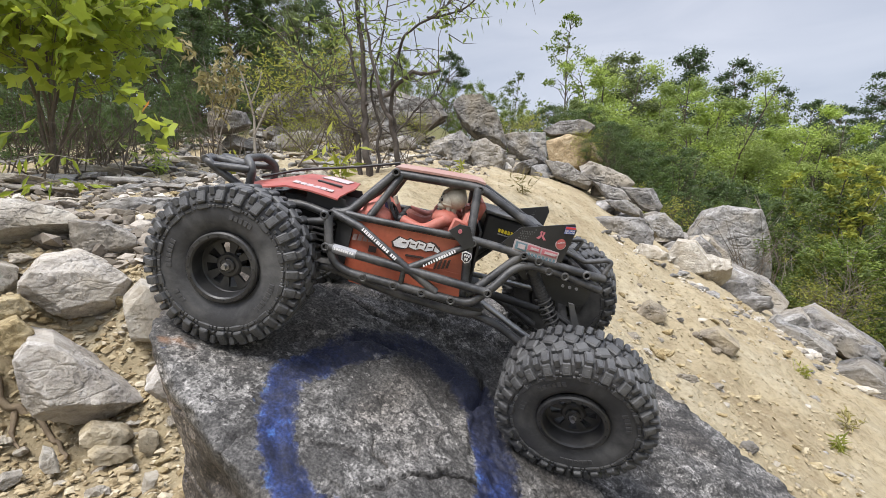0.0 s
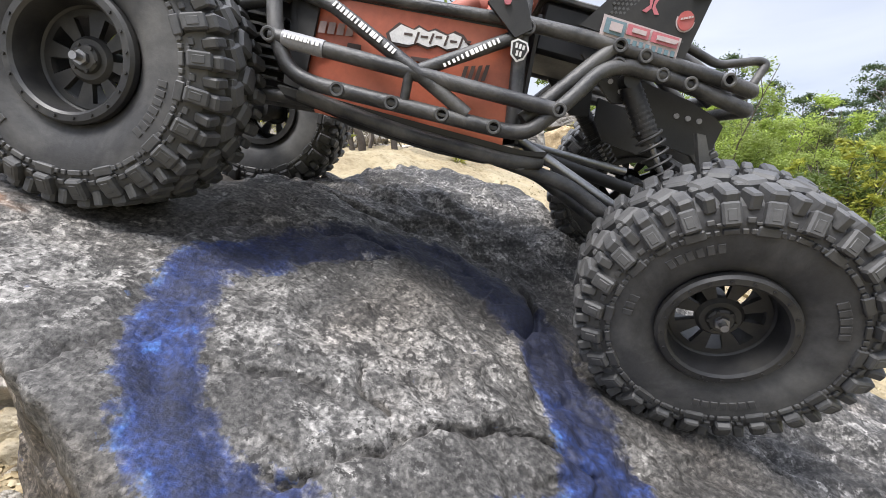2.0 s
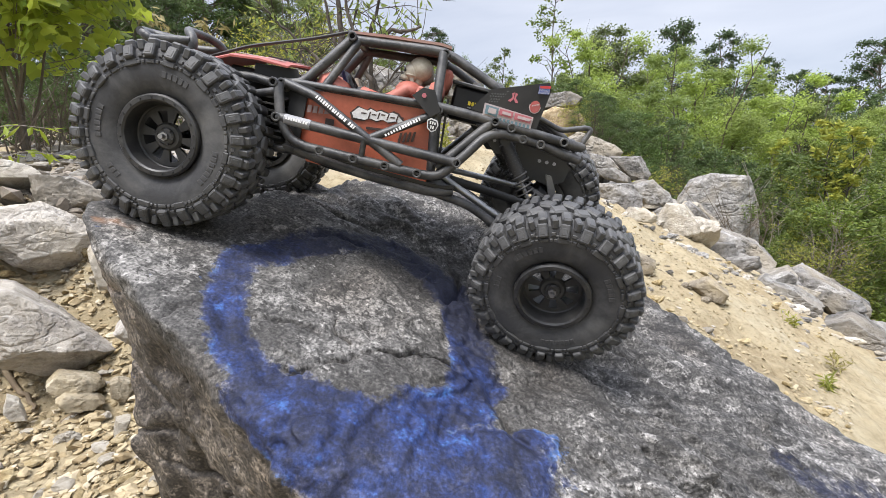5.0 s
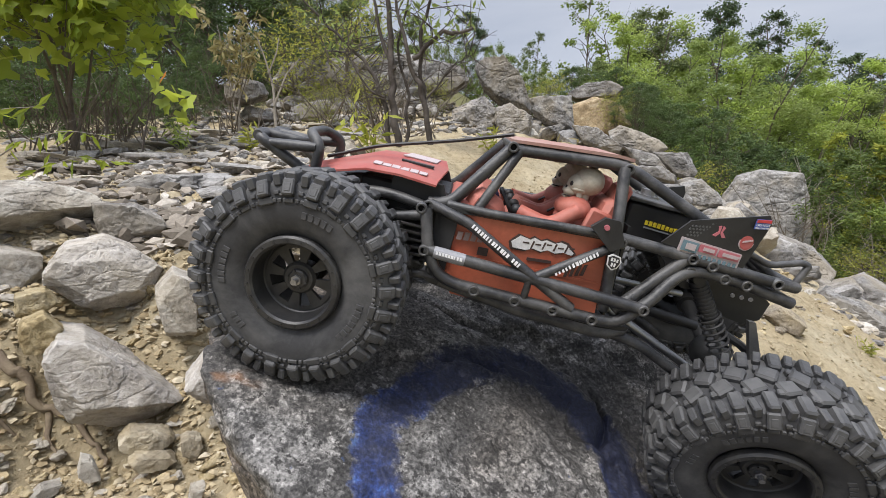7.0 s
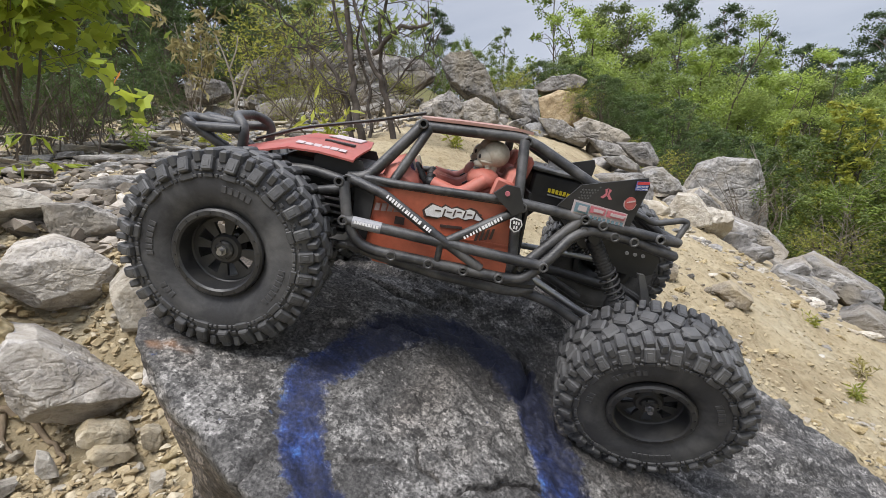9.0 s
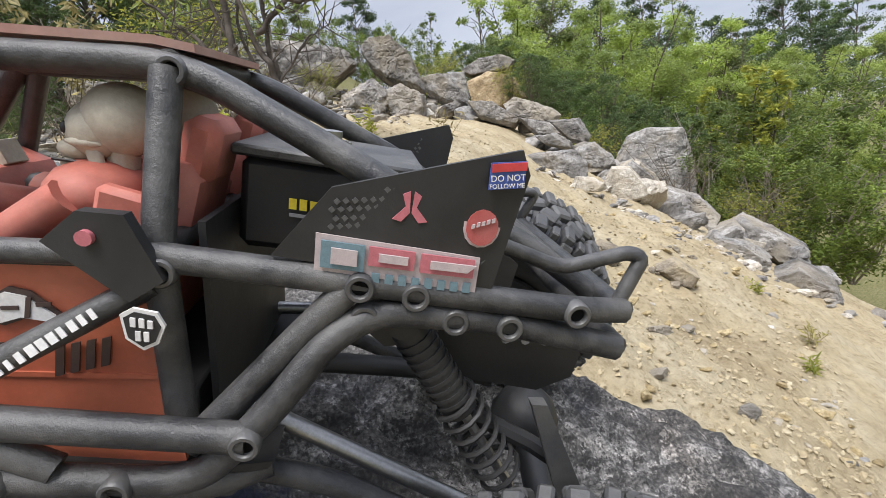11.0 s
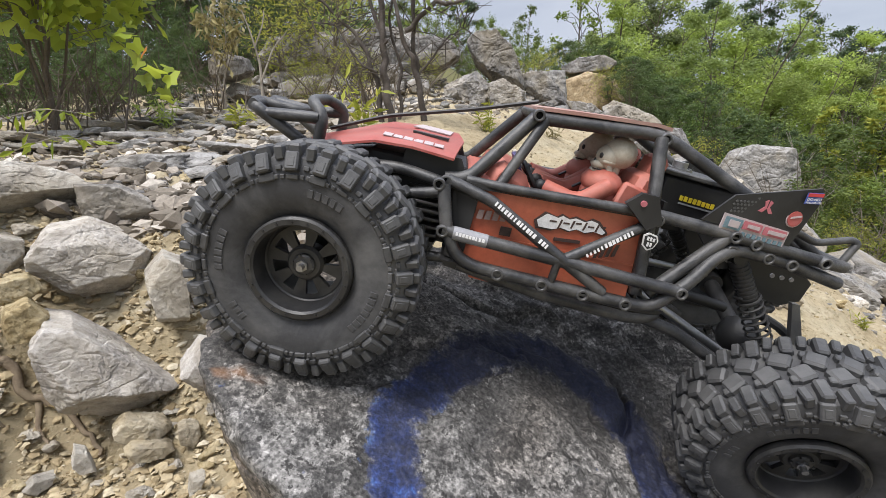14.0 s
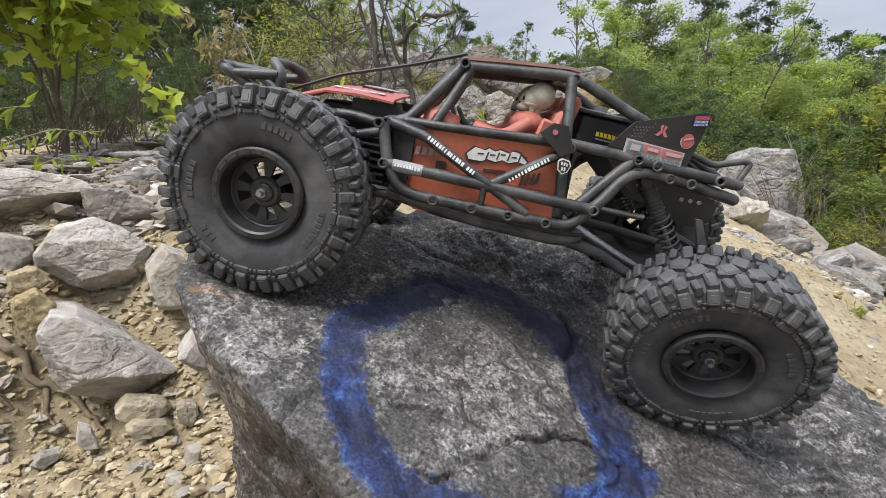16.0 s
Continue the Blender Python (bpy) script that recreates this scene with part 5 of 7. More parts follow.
    # skid plate, gearbox, tail plate with holes, upright arm beside the shock
    outline = [(-0.092, 0.003), (-0.06, 0.002), (0.05, -0.006), (0.064, -0.002), (0.062, -0.0075), (0.03, -0.0155), (0.0, -0.0155), (-0.05, -0.0115), (-0.088, -0.004)]
    rows = []
    for y, k in ((-0.058, 0.55), (-0.054, 0.9), (-0.045, 1.0), (0.045, 1.0), (0.054, 0.9), (0.058, 0.55)):
        rows.append([(x, y, 0.0 + (z - 0.0) * k) for x, z in outline])
    w = len(outline)
    fs = [(i * w + k, i * w + (k + 1) % w, (i + 1) * w + (k + 1) % w, (i + 1) * w + k) for i in range(5) for k in range(w)]
    fs += [tuple(range(w)), tuple(5 * w + k for k in range(w))]
    Geo().add([p for r_ in rows for p in r_], fs).obj("skid_plate", BLACK, car, "smooth black belly skid plate", 40)
    Geo().box((0.0, 0, 0.0), (0.06, 0.05, 0.022), None, 0.3).obj("gearbox", BLACK, car)
    for s in (-1, 1):
        g = Geo().plate([(0.11, 0.04 * s, 0.05), (0.14, 0.04 * s, 0.046), (0.158, 0.04 * s, 0.04), (0.164, 0.04 * s, 0.036), (0.162, 0.04 * s, 0.022), (0.15, 0.04 * s, 0.016), (0.122, 0.04 * s, 0.02), (0.112, 0.04 * s, 0.034)], (0, 1, 0), 0.003)
        g.obj("tail_plate", BLACK, car, "black drilled tail plate")
        Geo().plate([(0.07, 0.046 * s, 0.056), (0.106, 0.046 * s, 0.054), (0.108, 0.046 * s, 0.036), (0.094, 0.046 * s, 0.034), (0.082, 0.046 * s, 0.044)], (0, 1, 0), 0.003).obj("shock_bracket", BLACK, car)
        g = Geo()
        for x, z in ((0.083, 0.049), (0.09, 0.045), (0.097, 0.041)):
            g.tube([(x, 0.0475 * s, z), (x, 0.0483 * s, z)], 0.0015, 8)
        g.obj("bracket_holes", GREYDECAL, car)
        g = Geo()
        for x in (0.135, 0.142, 0.149):
            g.tube([(x, 0.0415 * s, 0.036), (x, 0.0425 * s, 0.036)], 0.0016, 8)
        g.obj("plate_holes", GREYDECAL, car)
    g = Geo().plate([(0.139, -0.062, 0.026), (0.144, -0.062, 0.026), (0.17, -0.06, -0.018), (0.16, -0.06, -0.02)], (0, 1, 0), 0.004)
    g.obj("axle_truss_arm", BOLT, car, "flat grey metal arm beside the shock")
    Geo().tube([(0.125, -0.05, 0.012), (0.145, -0.055, 0.005), (0.158, -0.058, -0.002)], 0.003, 8).obj("steering_link", BLACK, car)
    Geo().tube([(0.06, 0, -0.002), (0.1, 0.005, -0.006), (0.15, 0.01, -0.012)], 0.0045, 10).obj("drive_shaft", BLACK, car)
    Geo().tube([(-0.06, 0, -0.002), (-0.16, 0.0, 0.0)], 0.0045, 10).obj("drive_shaft", BLACK, car)
    # triangular gusset on the door pillar
    g = Geo().plate([(0.012, -0.062, 0.066), (0.02, -0.062, 0.074), (0.03, -0.062, 0.074), (0.038, -0.062, 0.058), (0.03, -0.062, 0.052)], (0, 1, 0), 0.004)
    g.obj("gusset", BLACK, car)
    Geo().tube([(0.022, -0.063, 0.068), (0.022, -0.0655, 0.068)], 0.0019, 12).obj("gusset_button", DULLRED, car)
    # winch line from roof to nose
    Geo().tube([(-0.05, -0.02, 0.112), (-0.09, -0.012, 0.098), (-0.15, -0.004, 0.08), (-0.19, 0.0, 0.062)], 0.0014, 6, 0.01).obj("limit_strap", BLACK, car)


build_running_gear()


def figure(y, label):
    """A seated display figure: orange suit, bone-coloured head, one plain mesh."""
    g = Geo()
    g.use(0).ball((0.008, y, 0.058), (0.015, 0.017, 0.022), 14)
    g.ball((0.006, y, 0.07), (0.014, 0.02, 0.01), 14)
    for s in (-1, 1):
        g.tube([(0.006, y + 0.018 * s, 0.071), (-0.012, y + 0.021 * s, 0.056), (-0.034, y + 0.012 * s, 0.06)], 0.0058, 10, 0.008)
        g.tube([(0.0, y + 0.008 * s, 0.042), (-0.03, y + 0.01 * s, 0.05), (-0.055, y + 0.01 * s, 0.03)], 0.0075, 10, 0.01)
    g.use(1).ball((0.0125, y, 0.0915), (0.0112, 0.0098, 0.0106), 22)
    g.ball((0.0055, y, 0.0875), (0.0085, 0.0086, 0.0085), 18)
    g.box((0.0, y, 0.0815), (0.009, 0.0108, 0.0056), Euler((0, radians(10), 0)).to_matrix(), 0.7)
    g.box((0.0006, y, 0.0768), (0.0088, 0.0108, 0.0036), Euler((0, radians(14), 0)).to_matrix(), 0.7)
    for s_ in (-1, 1):
        g.box((0.0068, y + 0.0055 * s_, 0.0795), (0.0042, 0.0022, 0.009), Euler((0, radians(-12), 0)).to_matrix(), 0.7)
        g.ball((0.0045, y + 0.007 * s_, 0.0845), (0.005, 0.0015, 0.0014), 10)
    g.tube([(0.011, y, 0.074), (0.012, y, 0.088)], 0.0044, 10)
    g.use(2)
    for s_ in (-1, 1):
        g.ball((-0.0008, y + 0.0044 * s_, 0.088), (0.0013, 0.0023, 0.002), 12)
    g.ball((-0.0026, y, 0.0842), (0.001, 0.0011, 0.0018), 8)
    g.tube([(-0.0046, y - 0.0056, 0.0788), (0.004, y - 0.0062, 0.0786)], 0.0005, 6)
    for s_ in (-1, 1):
        g.box((-0.003, y + 0.01 * s_, 0.0665), (0.017, 0.0035, 0.0012), Euler((0, radians(-38), 0)).to_matrix(), 0.4)
    for s_ in (-1, 1):
        g.ball((-0.036, y + 0.011 * s_, 0.0605), (0.0048, 0.0042, 0.0044), 10)
    ob = g.obj("seated_figure", [SUIT, BONE, BLACK], None, "", 50)
    ob.matrix_world = CAR
    return tagged(ob, label, "figurine", "figures in the crawler")


figure(-0.024, "small bone-headed figure in an orange suit, seated at the wheel")
figure(0.024, "small bone-headed figure in an orange suit, in the second seat")


# ---- rocks beside the boulder ----
def stand(x, y, drop=0.0):
    return ground(x, y) - drop


def hewn(name, seed, c, yaw, outline, depth, mat, label, category="rock", group="", level=5, rough=1.0, front=0.8, facets=()):
    """A broken rock: its cut sides (angle in degrees, distance in metres) seen from the front, its front edges knocked off."""
    rnd = random.Random(seed)
    size = sum(d for _, d in outline) / len(outline)
    planes = [((0, -1, 0.08), depth * front), ((0, 1, 0), depth)]
    for a, d in outline:
        u = (math.cos(radians(a)), math.sin(radians(a)))
        planes.append(((u[0], 0, u[1]), d))
        k, lean = rnd.uniform(0.76, 0.97), rnd.uniform(0.45, 1.1)
        n_ = math.hypot(1, lean)
        if rnd.random() < 0.4:
            continue
        planes.append(((u[0], -lean, u[1]), k * (d + lean * depth * front) / n_))
    planes += [(v, d) for *v, d in facets]
    dirs, faces, radii = cut_stone(level, planes, 0.012 * size)
    p = dirs * radii[:, None] / size + seed * 1.7
    h = 0.07 * layers(p, 0.9, 3) + 0.6 * terraces(layers(p + 5, 1.7, 5, 0.6) * 0.22, 0.07, 0.35) - 0.05 * np.abs(layers(p, 4.5, 4, 0.65)) - 0.05 * np.exp(-(waves(p * (0.6, 0.6, 1.5), 1.9) / 0.03) ** 2)
    me = quick_mesh(name, (dirs * (radii + rough * size * h)[:, None]).tolist(), faces, mat)
    me.set_sharp_from_angle(angle=radians(36))
    ob = new(name, me)
    ob.matrix_world = pose(*c, 0, 0, yaw)
    return tagged(ob, label, category, group)


hewn("rock", 11, (-1.074, 1.13, 0.546), 44, ((-103, 0.056), (-83, 0.074), (-30, 0.134), (31, 0.109), (71, 0.062), (88, 0.06), (170, 0.183)), 0.17, ROCK_PALE, "long flat pale limestone slab lying on the bank", "rock", "", 7, 0.5, 0.7, ((0.1, -0.5, -0.85, 0.066), (0.05, -0.35, 0.9, 0.075)))
hewn("rock", 12, (-0.898, 1.2, 0.496), 37, ((-176, 0.067), (-118, 0.05), (-84, 0.04), (-65, 0.047), (2, 0.064), (57, 0.046), (83, 0.048)), 0.12, ROCK_FAR, "dark grey limestone slab wedged beside a pale one", "rock", "", 6, 1.0, 0.8)
hewn("rock", 13, (-0.833, 1.0, 0.414), 40, ((-140, 0.067), (-130, 0.061), (-95, 0.069), (-56, 0.087), (-30, 0.096), (46, 0.079), (60, 0.073), (98, 0.071), (139, 0.078), (176, 0.084)), 0.1, ROCK_NEAR, "angular grey-white limestone block on the bank", "rock", "", 7, 0.5, 0.75, ((0.05, -0.72, 0.7, 0.078), (0.1, -0.6, -0.75, 0.077)))
hewn("rock", 16, (-1.014, 1.0, 0.431), 46, ((-102, 0.053), (-45, 0.042), (-7, 0.042), (69, 0.039), (80, 0.042), (170, 0.042)), 0.1, ROCK_PALE, "pale yellow limestone block on the bank", "rock", "", 6, 0.5, 0.8)
hewn("rock", 15, (-0.642, 0.94, 0.372), 34, ((-176, 0.0267), (-171, 0.0267), (-101, 0.0583), (-5, 0.0363), (59, 0.0544), (137, 0.0372)), 0.06, ROCK_PALE, "upright pale stone beside the boulder", "rock", "", 6, 0.5, 0.8)
hewn("rock", 14, (-0.712, 0.835, 0.256), 41, ((-173, 0.067), (-161, 0.065), (-125, 0.066), (-91, 0.08), (-76, 0.092), (44, 0.044), (72, 0.074), (141, 0.103)), 0.11, ROCK_NEAR, "leaning grey limestone block half sunk in yellow clay", "rock", "", 7, 0.5, 0.7, ((0.12, -0.9, 0.35, 0.066), (-0.15, -0.7, -0.7, 0.068)))
hewn("rock", 17, (-0.523, 0.844, 0.253), 30, ((-140, 0.0306), (-114, 0.0325), (-5, 0.0392), (68, 0.0392), (139, 0.0372)), 0.05, ROCK_NEAR, "grey-white stone against the foot of the boulder", "rock", "", 6, 0.5, 0.8)
hewn("stone", 21, (-0.848, 0.863, 0.391), 45, ((-127, 0.0267), (-60, 0.021), (30, 0.0296), (97, 0.022), (173, 0.0239)), 0.03, ROCK_YELLOW, "yellow broken stone in the clay", "stone", "stones beside the boulder", 5, 1.0, 0.8)
hewn("stone", 22, (-0.813, 0.825, 0.351), 46, ((-175, 0.0229), (-99, 0.0296), (-39, 0.0286), (35, 0.0296), (109, 0.0267), (158, 0.022)), 0.04, ROCK_YELLOW, "yellow broken stone in the clay", "stone", "stones beside the boulder", 5, 1.0, 0.8)
hewn("stone", 24, (-0.619, 0.793, 0.172), 38, ((-166, 0.037), (-114, 0.018), (-80, 0.02), (-16, 0.046), (26, 0.031), (66, 0.016), (129, 0.034)), 0.026, ROCK_BUFF, "brick-shaped yellow-grey stone in the clay", "stone", "stones beside the boulder", 5, 1.0, 0.8)
hewn("stone", 29, (-0.596, 0.768, 0.15), 38, ((-152, 0.024), (-101, 0.012), (-66, 0.02), (41, 0.02), (70, 0.01), (120, 0.026)), 0.022, ROCK_BUFF, "flat yellow stone sunk in the clay", "stone", "stones beside the boulder", 5, 1.0, 0.8)
hewn("stone", 30, (-0.548, 0.8, 0.158), 34, ((-124, 0.018), (-38, 0.017), (3, 0.016), (65, 0.015), (110, 0.018), (178, 0.015)), 0.018, ROCK_BUFF, "yellow stone sunk in the clay", "stone", "stones beside the boulder", 5, 1.0, 0.8)
hewn("stone", 26, (-0.677, 0.735, 0.155), 43, ((-159, 0.012), (-106, 0.018), (10, 0.01), (49, 0.016), (164, 0.013)), 0.016, ROCK_PALE, "pale chip standing in the clay", "stone", "stones beside the boulder", 5, 1.0, 0.8)
hewn("stone", 28, (-0.717, 0.7, 0.142), 47, ((-140, 0.014), (-69, 0.01), (-30, 0.013), (81, 0.011), (128, 0.012)), 0.015, ROCK_PALE, "flat pale chip on the clay", "stone", "stones beside the boulder", 5, 1.0, 0.8)
hewn("stone", 27, (-0.492, 0.711, 0.128), 35, ((-87, 0.0172), (-21, 0.0086), (82, 0.0172), (168, 0.0086)), 0.014, ROCK_PALE, "pale chip standing in the clay", "stone", "stones beside the boulder", 5, 1.0, 0.8)

# ---- the row of large rocks up the slope ----
ROW = "rocks along the slope"
hewn("boulder", 41, (0.499, 6.3, 1.701), -5, ((-160, 0.26), (-135, 0.204), (-109, 0.268), (7, 0.308), (25, 0.221), (45, 0.21), (92, 0.304), (131, 0.394)), 0.35, ROCK_FAR, "tall leaning grey boulder among rubble", "boulder", ROW, 6, 1.0, 0.8)
hewn("boulder", 42, (0.156, 5.6, 1.2), -2, ((-112, 0.175), (-45, 0.272), (11, 0.203), (43, 0.206), (112, 0.212), (180, 0.308)), 0.3, ROCK_FAR, "blocky grey limestone boulder", "boulder", ROW, 6, 1.0, 0.8)
hewn("boulder", 43, (0.546, 5.4, 1.093), -6, ((-172, 0.187), (-102, 0.204), (-45, 0.2), (-6, 0.187), (57, 0.167), (108, 0.243)), 0.25, ROCK_FAR, "blocky grey limestone boulder with a knocked-off corner", "boulder", ROW, 6, 1.0, 0.8)
hewn("boulder", 44, (-2.317, 6.8, 1.93), 19, ((-146, 0.37), (-89, 0.18), (-16, 0.358), (28, 0.361), (97, 0.196), (151, 0.302)), 0.4, ROCK_FAR, "broad flat-topped boulder under bushes", "boulder", ROW, 6, 1.0, 0.8)
hewn("boulder", 45, (-1.188, 7.0, 1.987), 10, ((-171, 0.752), (-105, 0.32), (-84, 0.384), (0, 0.757), (74, 0.343), (92, 0.236), (98, 0.28)), 0.5, ROCK_FAR, "long flat-topped boulder behind a thin tree", "boulder", ROW, 6, 1.0, 0.8)
hewn("boulder", 46, (-0.304, 6.6, 1.839), 3, ((-160, 0.27), (-108, 0.211), (-59, 0.227), (31, 0.291), (78, 0.179), (121, 0.241)), 0.35, ROCK_FAR, "rounded grey boulder behind a thin tree", "boulder", ROW, 6, 1.0, 0.8)
hewn("rock", 47, (-2.516, 5.4, 1.53), 25, ((-176, 0.199), (-96, 0.118), (-67, 0.124), (20, 0.229), (86, 0.108), (121, 0.141)), 0.3, ROCK_FAR, "low grey slab under bushes", "rock", ROW, 6, 1.0, 0.8)
hewn("rock", 48, (1.362, 6.7, 1.396), -11, ((-166, 0.137), (-82, 0.19), (6, 0.138), (90, 0.186)), 0.2, ROCK_GREY, "pale upright limestone block", "rock", ROW, 5, 1.0, 0.8)
hewn("rock", 49, (2.264, 8.2, 1.9), -15, ((-122, 0.3), (-88, 0.14), (-44, 0.3), (59, 0.2), (92, 0.1), (116, 0.16)), 0.3, ROCK_FAR, "ledge of broken grey rock over a clay scar", "rock", ROW, 6, 1.0, 0.8)
hewn("rock", 50, (1.122, 6.2, 1.272), -10, ((-165, 0.227), (-126, 0.136), (-103, 0.161), (23, 0.211), (46, 0.136), (96, 0.245)), 0.25, ROCK_FAR, "broken grey limestone rock", "rock", ROW, 6, 1.0, 0.8)
hewn("rock", 52, (1.556, 5.6, 0.914), -16, ((-148, 0.16), (-111, 0.098), (-35, 0.279), (51, 0.094), (82, 0.139)), 0.25, ROCK_FAR, "slanting grey ledge of limestone", "rock", ROW, 6, 1.0, 0.8)
hewn("rock", 63, (1.941, 5.2, 0.692), -20, ((-140, 0.096), (-97, 0.086), (38, 0.099), (73, 0.07)), 0.2, ROCK_FAR, "slanting grey ledge of limestone", "rock", ROW, 6, 1.0, 0.8)
hewn("rock", 51, (2.107, 5.9, 0.907), -20, ((-161, 0.271), (-113, 0.109), (-104, 0.106), (-44, 0.303), (44, 0.185), (66, 0.109), (118, 0.28)), 0.3, ROCK_FAR, "slanting grey ledge of limestone", "rock", ROW, 6, 1.0, 0.8)
hewn("rock", 53, (2.412, 5.4, 0.603), -24, ((-140, 0.12), (-108, 0.111), (-26, 0.181), (28, 0.127), (86, 0.146)), 0.25, ROCK_FAR, "dark slanting limestone rock", "rock", ROW, 6, 1.0, 0.8)
hewn("rock", 54, (1.535, 3.9, 0.358), -21, ((-128, 0.155), (-114, 0.102), (-88, 0.138), (-4, 0.254), (40, 0.188), (88, 0.104), (101, 0.139)), 0.25, ROCK_FAR, "long flat ledge of grey rock", "rock", ROW, 6, 1.0, 0.8)
hewn("rock", 56, (1.889, 4.7, 0.535), -22, ((-133, 0.08), (-109, 0.056), (-8, 0.141), (54, 0.069), (90, 0.076)), 0.15, ROCK_FAR, "flat grey limestone rock", "rock", ROW, 5, 1.0, 0.8)
hewn("rock", 55, (2.262, 4.6, 0.327), -26, ((-149, 0.111), (-131, 0.098), (-84, 0.128), (17, 0.137), (47, 0.102), (101, 0.153)), 0.2, ROCK_GREY, "grey limestone rock in the row", "rock", ROW, 6, 1.0, 0.8)
hewn("boulder", 57, (4.172, 6.3, 0.088), -34, ((-130, 0.395), (-107, 0.438), (-6, 0.397), (9, 0.306), (21, 0.335), (82, 0.419), (109, 0.506), (152, 0.619)), 0.5, ROCK_GREY, "big rounded pale grey boulder on the bank", "boulder", ROW, 7, 0.55, 0.8)
hewn("rock", 58, (3.524, 5.9, -0.048), -31, ((-156, 0.179), (-124, 0.137), (-55, 0.239), (23, 0.161), (48, 0.126), (101, 0.224)), 0.25, ROCK_FAR, "dark broken rock against a big boulder", "rock", ROW, 6, 1.0, 0.8)
hewn("rock", 60, (1.976, 3.6, 0.147), -30, ((-165, 0.142), (-109, 0.114), (-76, 0.131), (2, 0.148), (36, 0.112), (84, 0.136), (149, 0.155)), 0.16, ROCK_PALE, "smooth pale yellow-white boulder", "rock", ROW, 6, 0.5, 0.8)
hewn("rock", 61, (2.88, 4.2, -0.201), -35, ((-160, 0.164), (-101, 0.133), (-58, 0.169), (45, 0.127), (69, 0.112), (121, 0.173)), 0.2, ROCK_FAR, "angular grey rock in the row", "rock", ROW, 6, 1.0, 0.8)
hewn("rock", 62, (2.418, 4.1, 0.119), -31, ((-140, 0.089), (-100, 0.107), (26, 0.09), (46, 0.073), (131, 0.17)), 0.14, ROCK_FAR, "dark angular rock beside a pale one", "rock", ROW, 6, 1.0, 0.8)
hewn("rock", 64, (2.723, 3.9, -0.179), -35, ((-131, 0.134), (-101, 0.139), (-25, 0.249), (43, 0.13), (67, 0.117), (134, 0.288)), 0.25, ROCK_FAR, "angular grey rock in the row", "rock", ROW, 6, 1.0, 0.8)
hewn("rock", 68, (3.242, 3.6, -0.509), -42, ((-123, 0.123), (-110, 0.124), (-5, 0.279), (56, 0.101), (60, 0.102), (117, 0.28)), 0.25, ROCK_FAR, "long grey rock in the row", "rock", ROW, 6, 1.0, 0.8)
hewn("rock", 65, (2.434, 3.0, -0.363), -39, ((-125, 0.118), (-93, 0.117), (-12, 0.19), (51, 0.099), (74, 0.105), (139, 0.2)), 0.2, ROCK_GREY, "pale grey rock in the row", "rock", ROW, 6, 1.0, 0.8)
hewn("rock", 66, (2.598, 2.6, -0.504), -45, ((-135, 0.086), (-102, 0.097), (21, 0.107), (55, 0.077), (119, 0.158)), 0.18, ROCK_FAR, "long grey rock in the row", "rock", ROW, 6, 1.0, 0.8)
hewn("stone", 71, (0.824, 1.75, 0.169), -25, ((-150, 0.05), (-80, 0.04), (-11, 0.05), (62, 0.03), (131, 0.034)), 0.06, ROCK_SUNK, "dark stone sunk in the clay slope", "stone", "", 5, 1.0, 0.8)
hewn("stone", 72, (1.073, 1.7, 0.072), -32, ((-131, 0.042), (-104, 0.037), (-18, 0.062), (55, 0.024), (114, 0.04)), 0.06, ROCK_SUNK, "dark stone sunk in the clay slope", "stone", "", 5, 1.0, 0.8)
rock("stone", (1.50, 3.2, 0.24), (0.22, 0.16, 0.12), (0, 10, 0), 73, ROCK_PALE, "pale stone on the clay slope", "stone", "", 4, 0.8)


# the raw clay scar behind the rocks
hewn("clay_bank", 161, (2.226, 7.9, 1.434), -16, ((-170, 0.4), (-95, 0.309), (-65, 0.377), (28, 0.36), (73, 0.25), (106, 0.3)), 0.4, SCAR, "raw orange-yellow clay scar between rocks and bushes", "clay bank", "", 6, 0.35, 0.8)


def crest_rocks():
    """Broken rocks packed along the crest of the slope."""
    rnd = random.Random(14)
    line = [(0.75, 6.2, 1.3), (1.05, 5.9, 1.12), (1.5, 5.7, 0.98), (1.95, 5.4, 0.78), (2.2, 4.95, 0.5), (2.3, 4.4, 0.2), (2.4, 3.8, -0.08), (2.6, 3.2, -0.38), (2.95, 2.75, -0.62)]
    for k in range(64):
        u = rnd.random() * (len(line) - 1.001)
        i = int(u)
        p = [a + (b - a) * (u - i) for a, b in zip(line[i], line[i + 1])]
        s = rnd.uniform(0.1, 0.34) * (0.75 + 0.05 * p[1])
        x, y = p[0] + rnd.gauss(0, 0.2), p[1] + rnd.gauss(0, 0.22)
        rock("rock", (x, y, max(ground(x, y), p[2] - 0.25) + 0.12 * s), (s * rnd.uniform(0.9, 1.5), s * rnd.uniform(0.7, 1.1), s * rnd.uniform(0.45, 0.8)), (rnd.uniform(-20, 20), rnd.uniform(0, 35), rnd.uniform(0, 360)), rnd.choice((141, 142, 143, 144, 145)), rnd.choice((ROCK_FAR, ROCK_FAR, ROCK_GREY, ROCK_PALE)), "broken angular limestone rock packed along the crest", "rock", "rocks along the crest", 4, 0.85, 10)


crest_rocks()


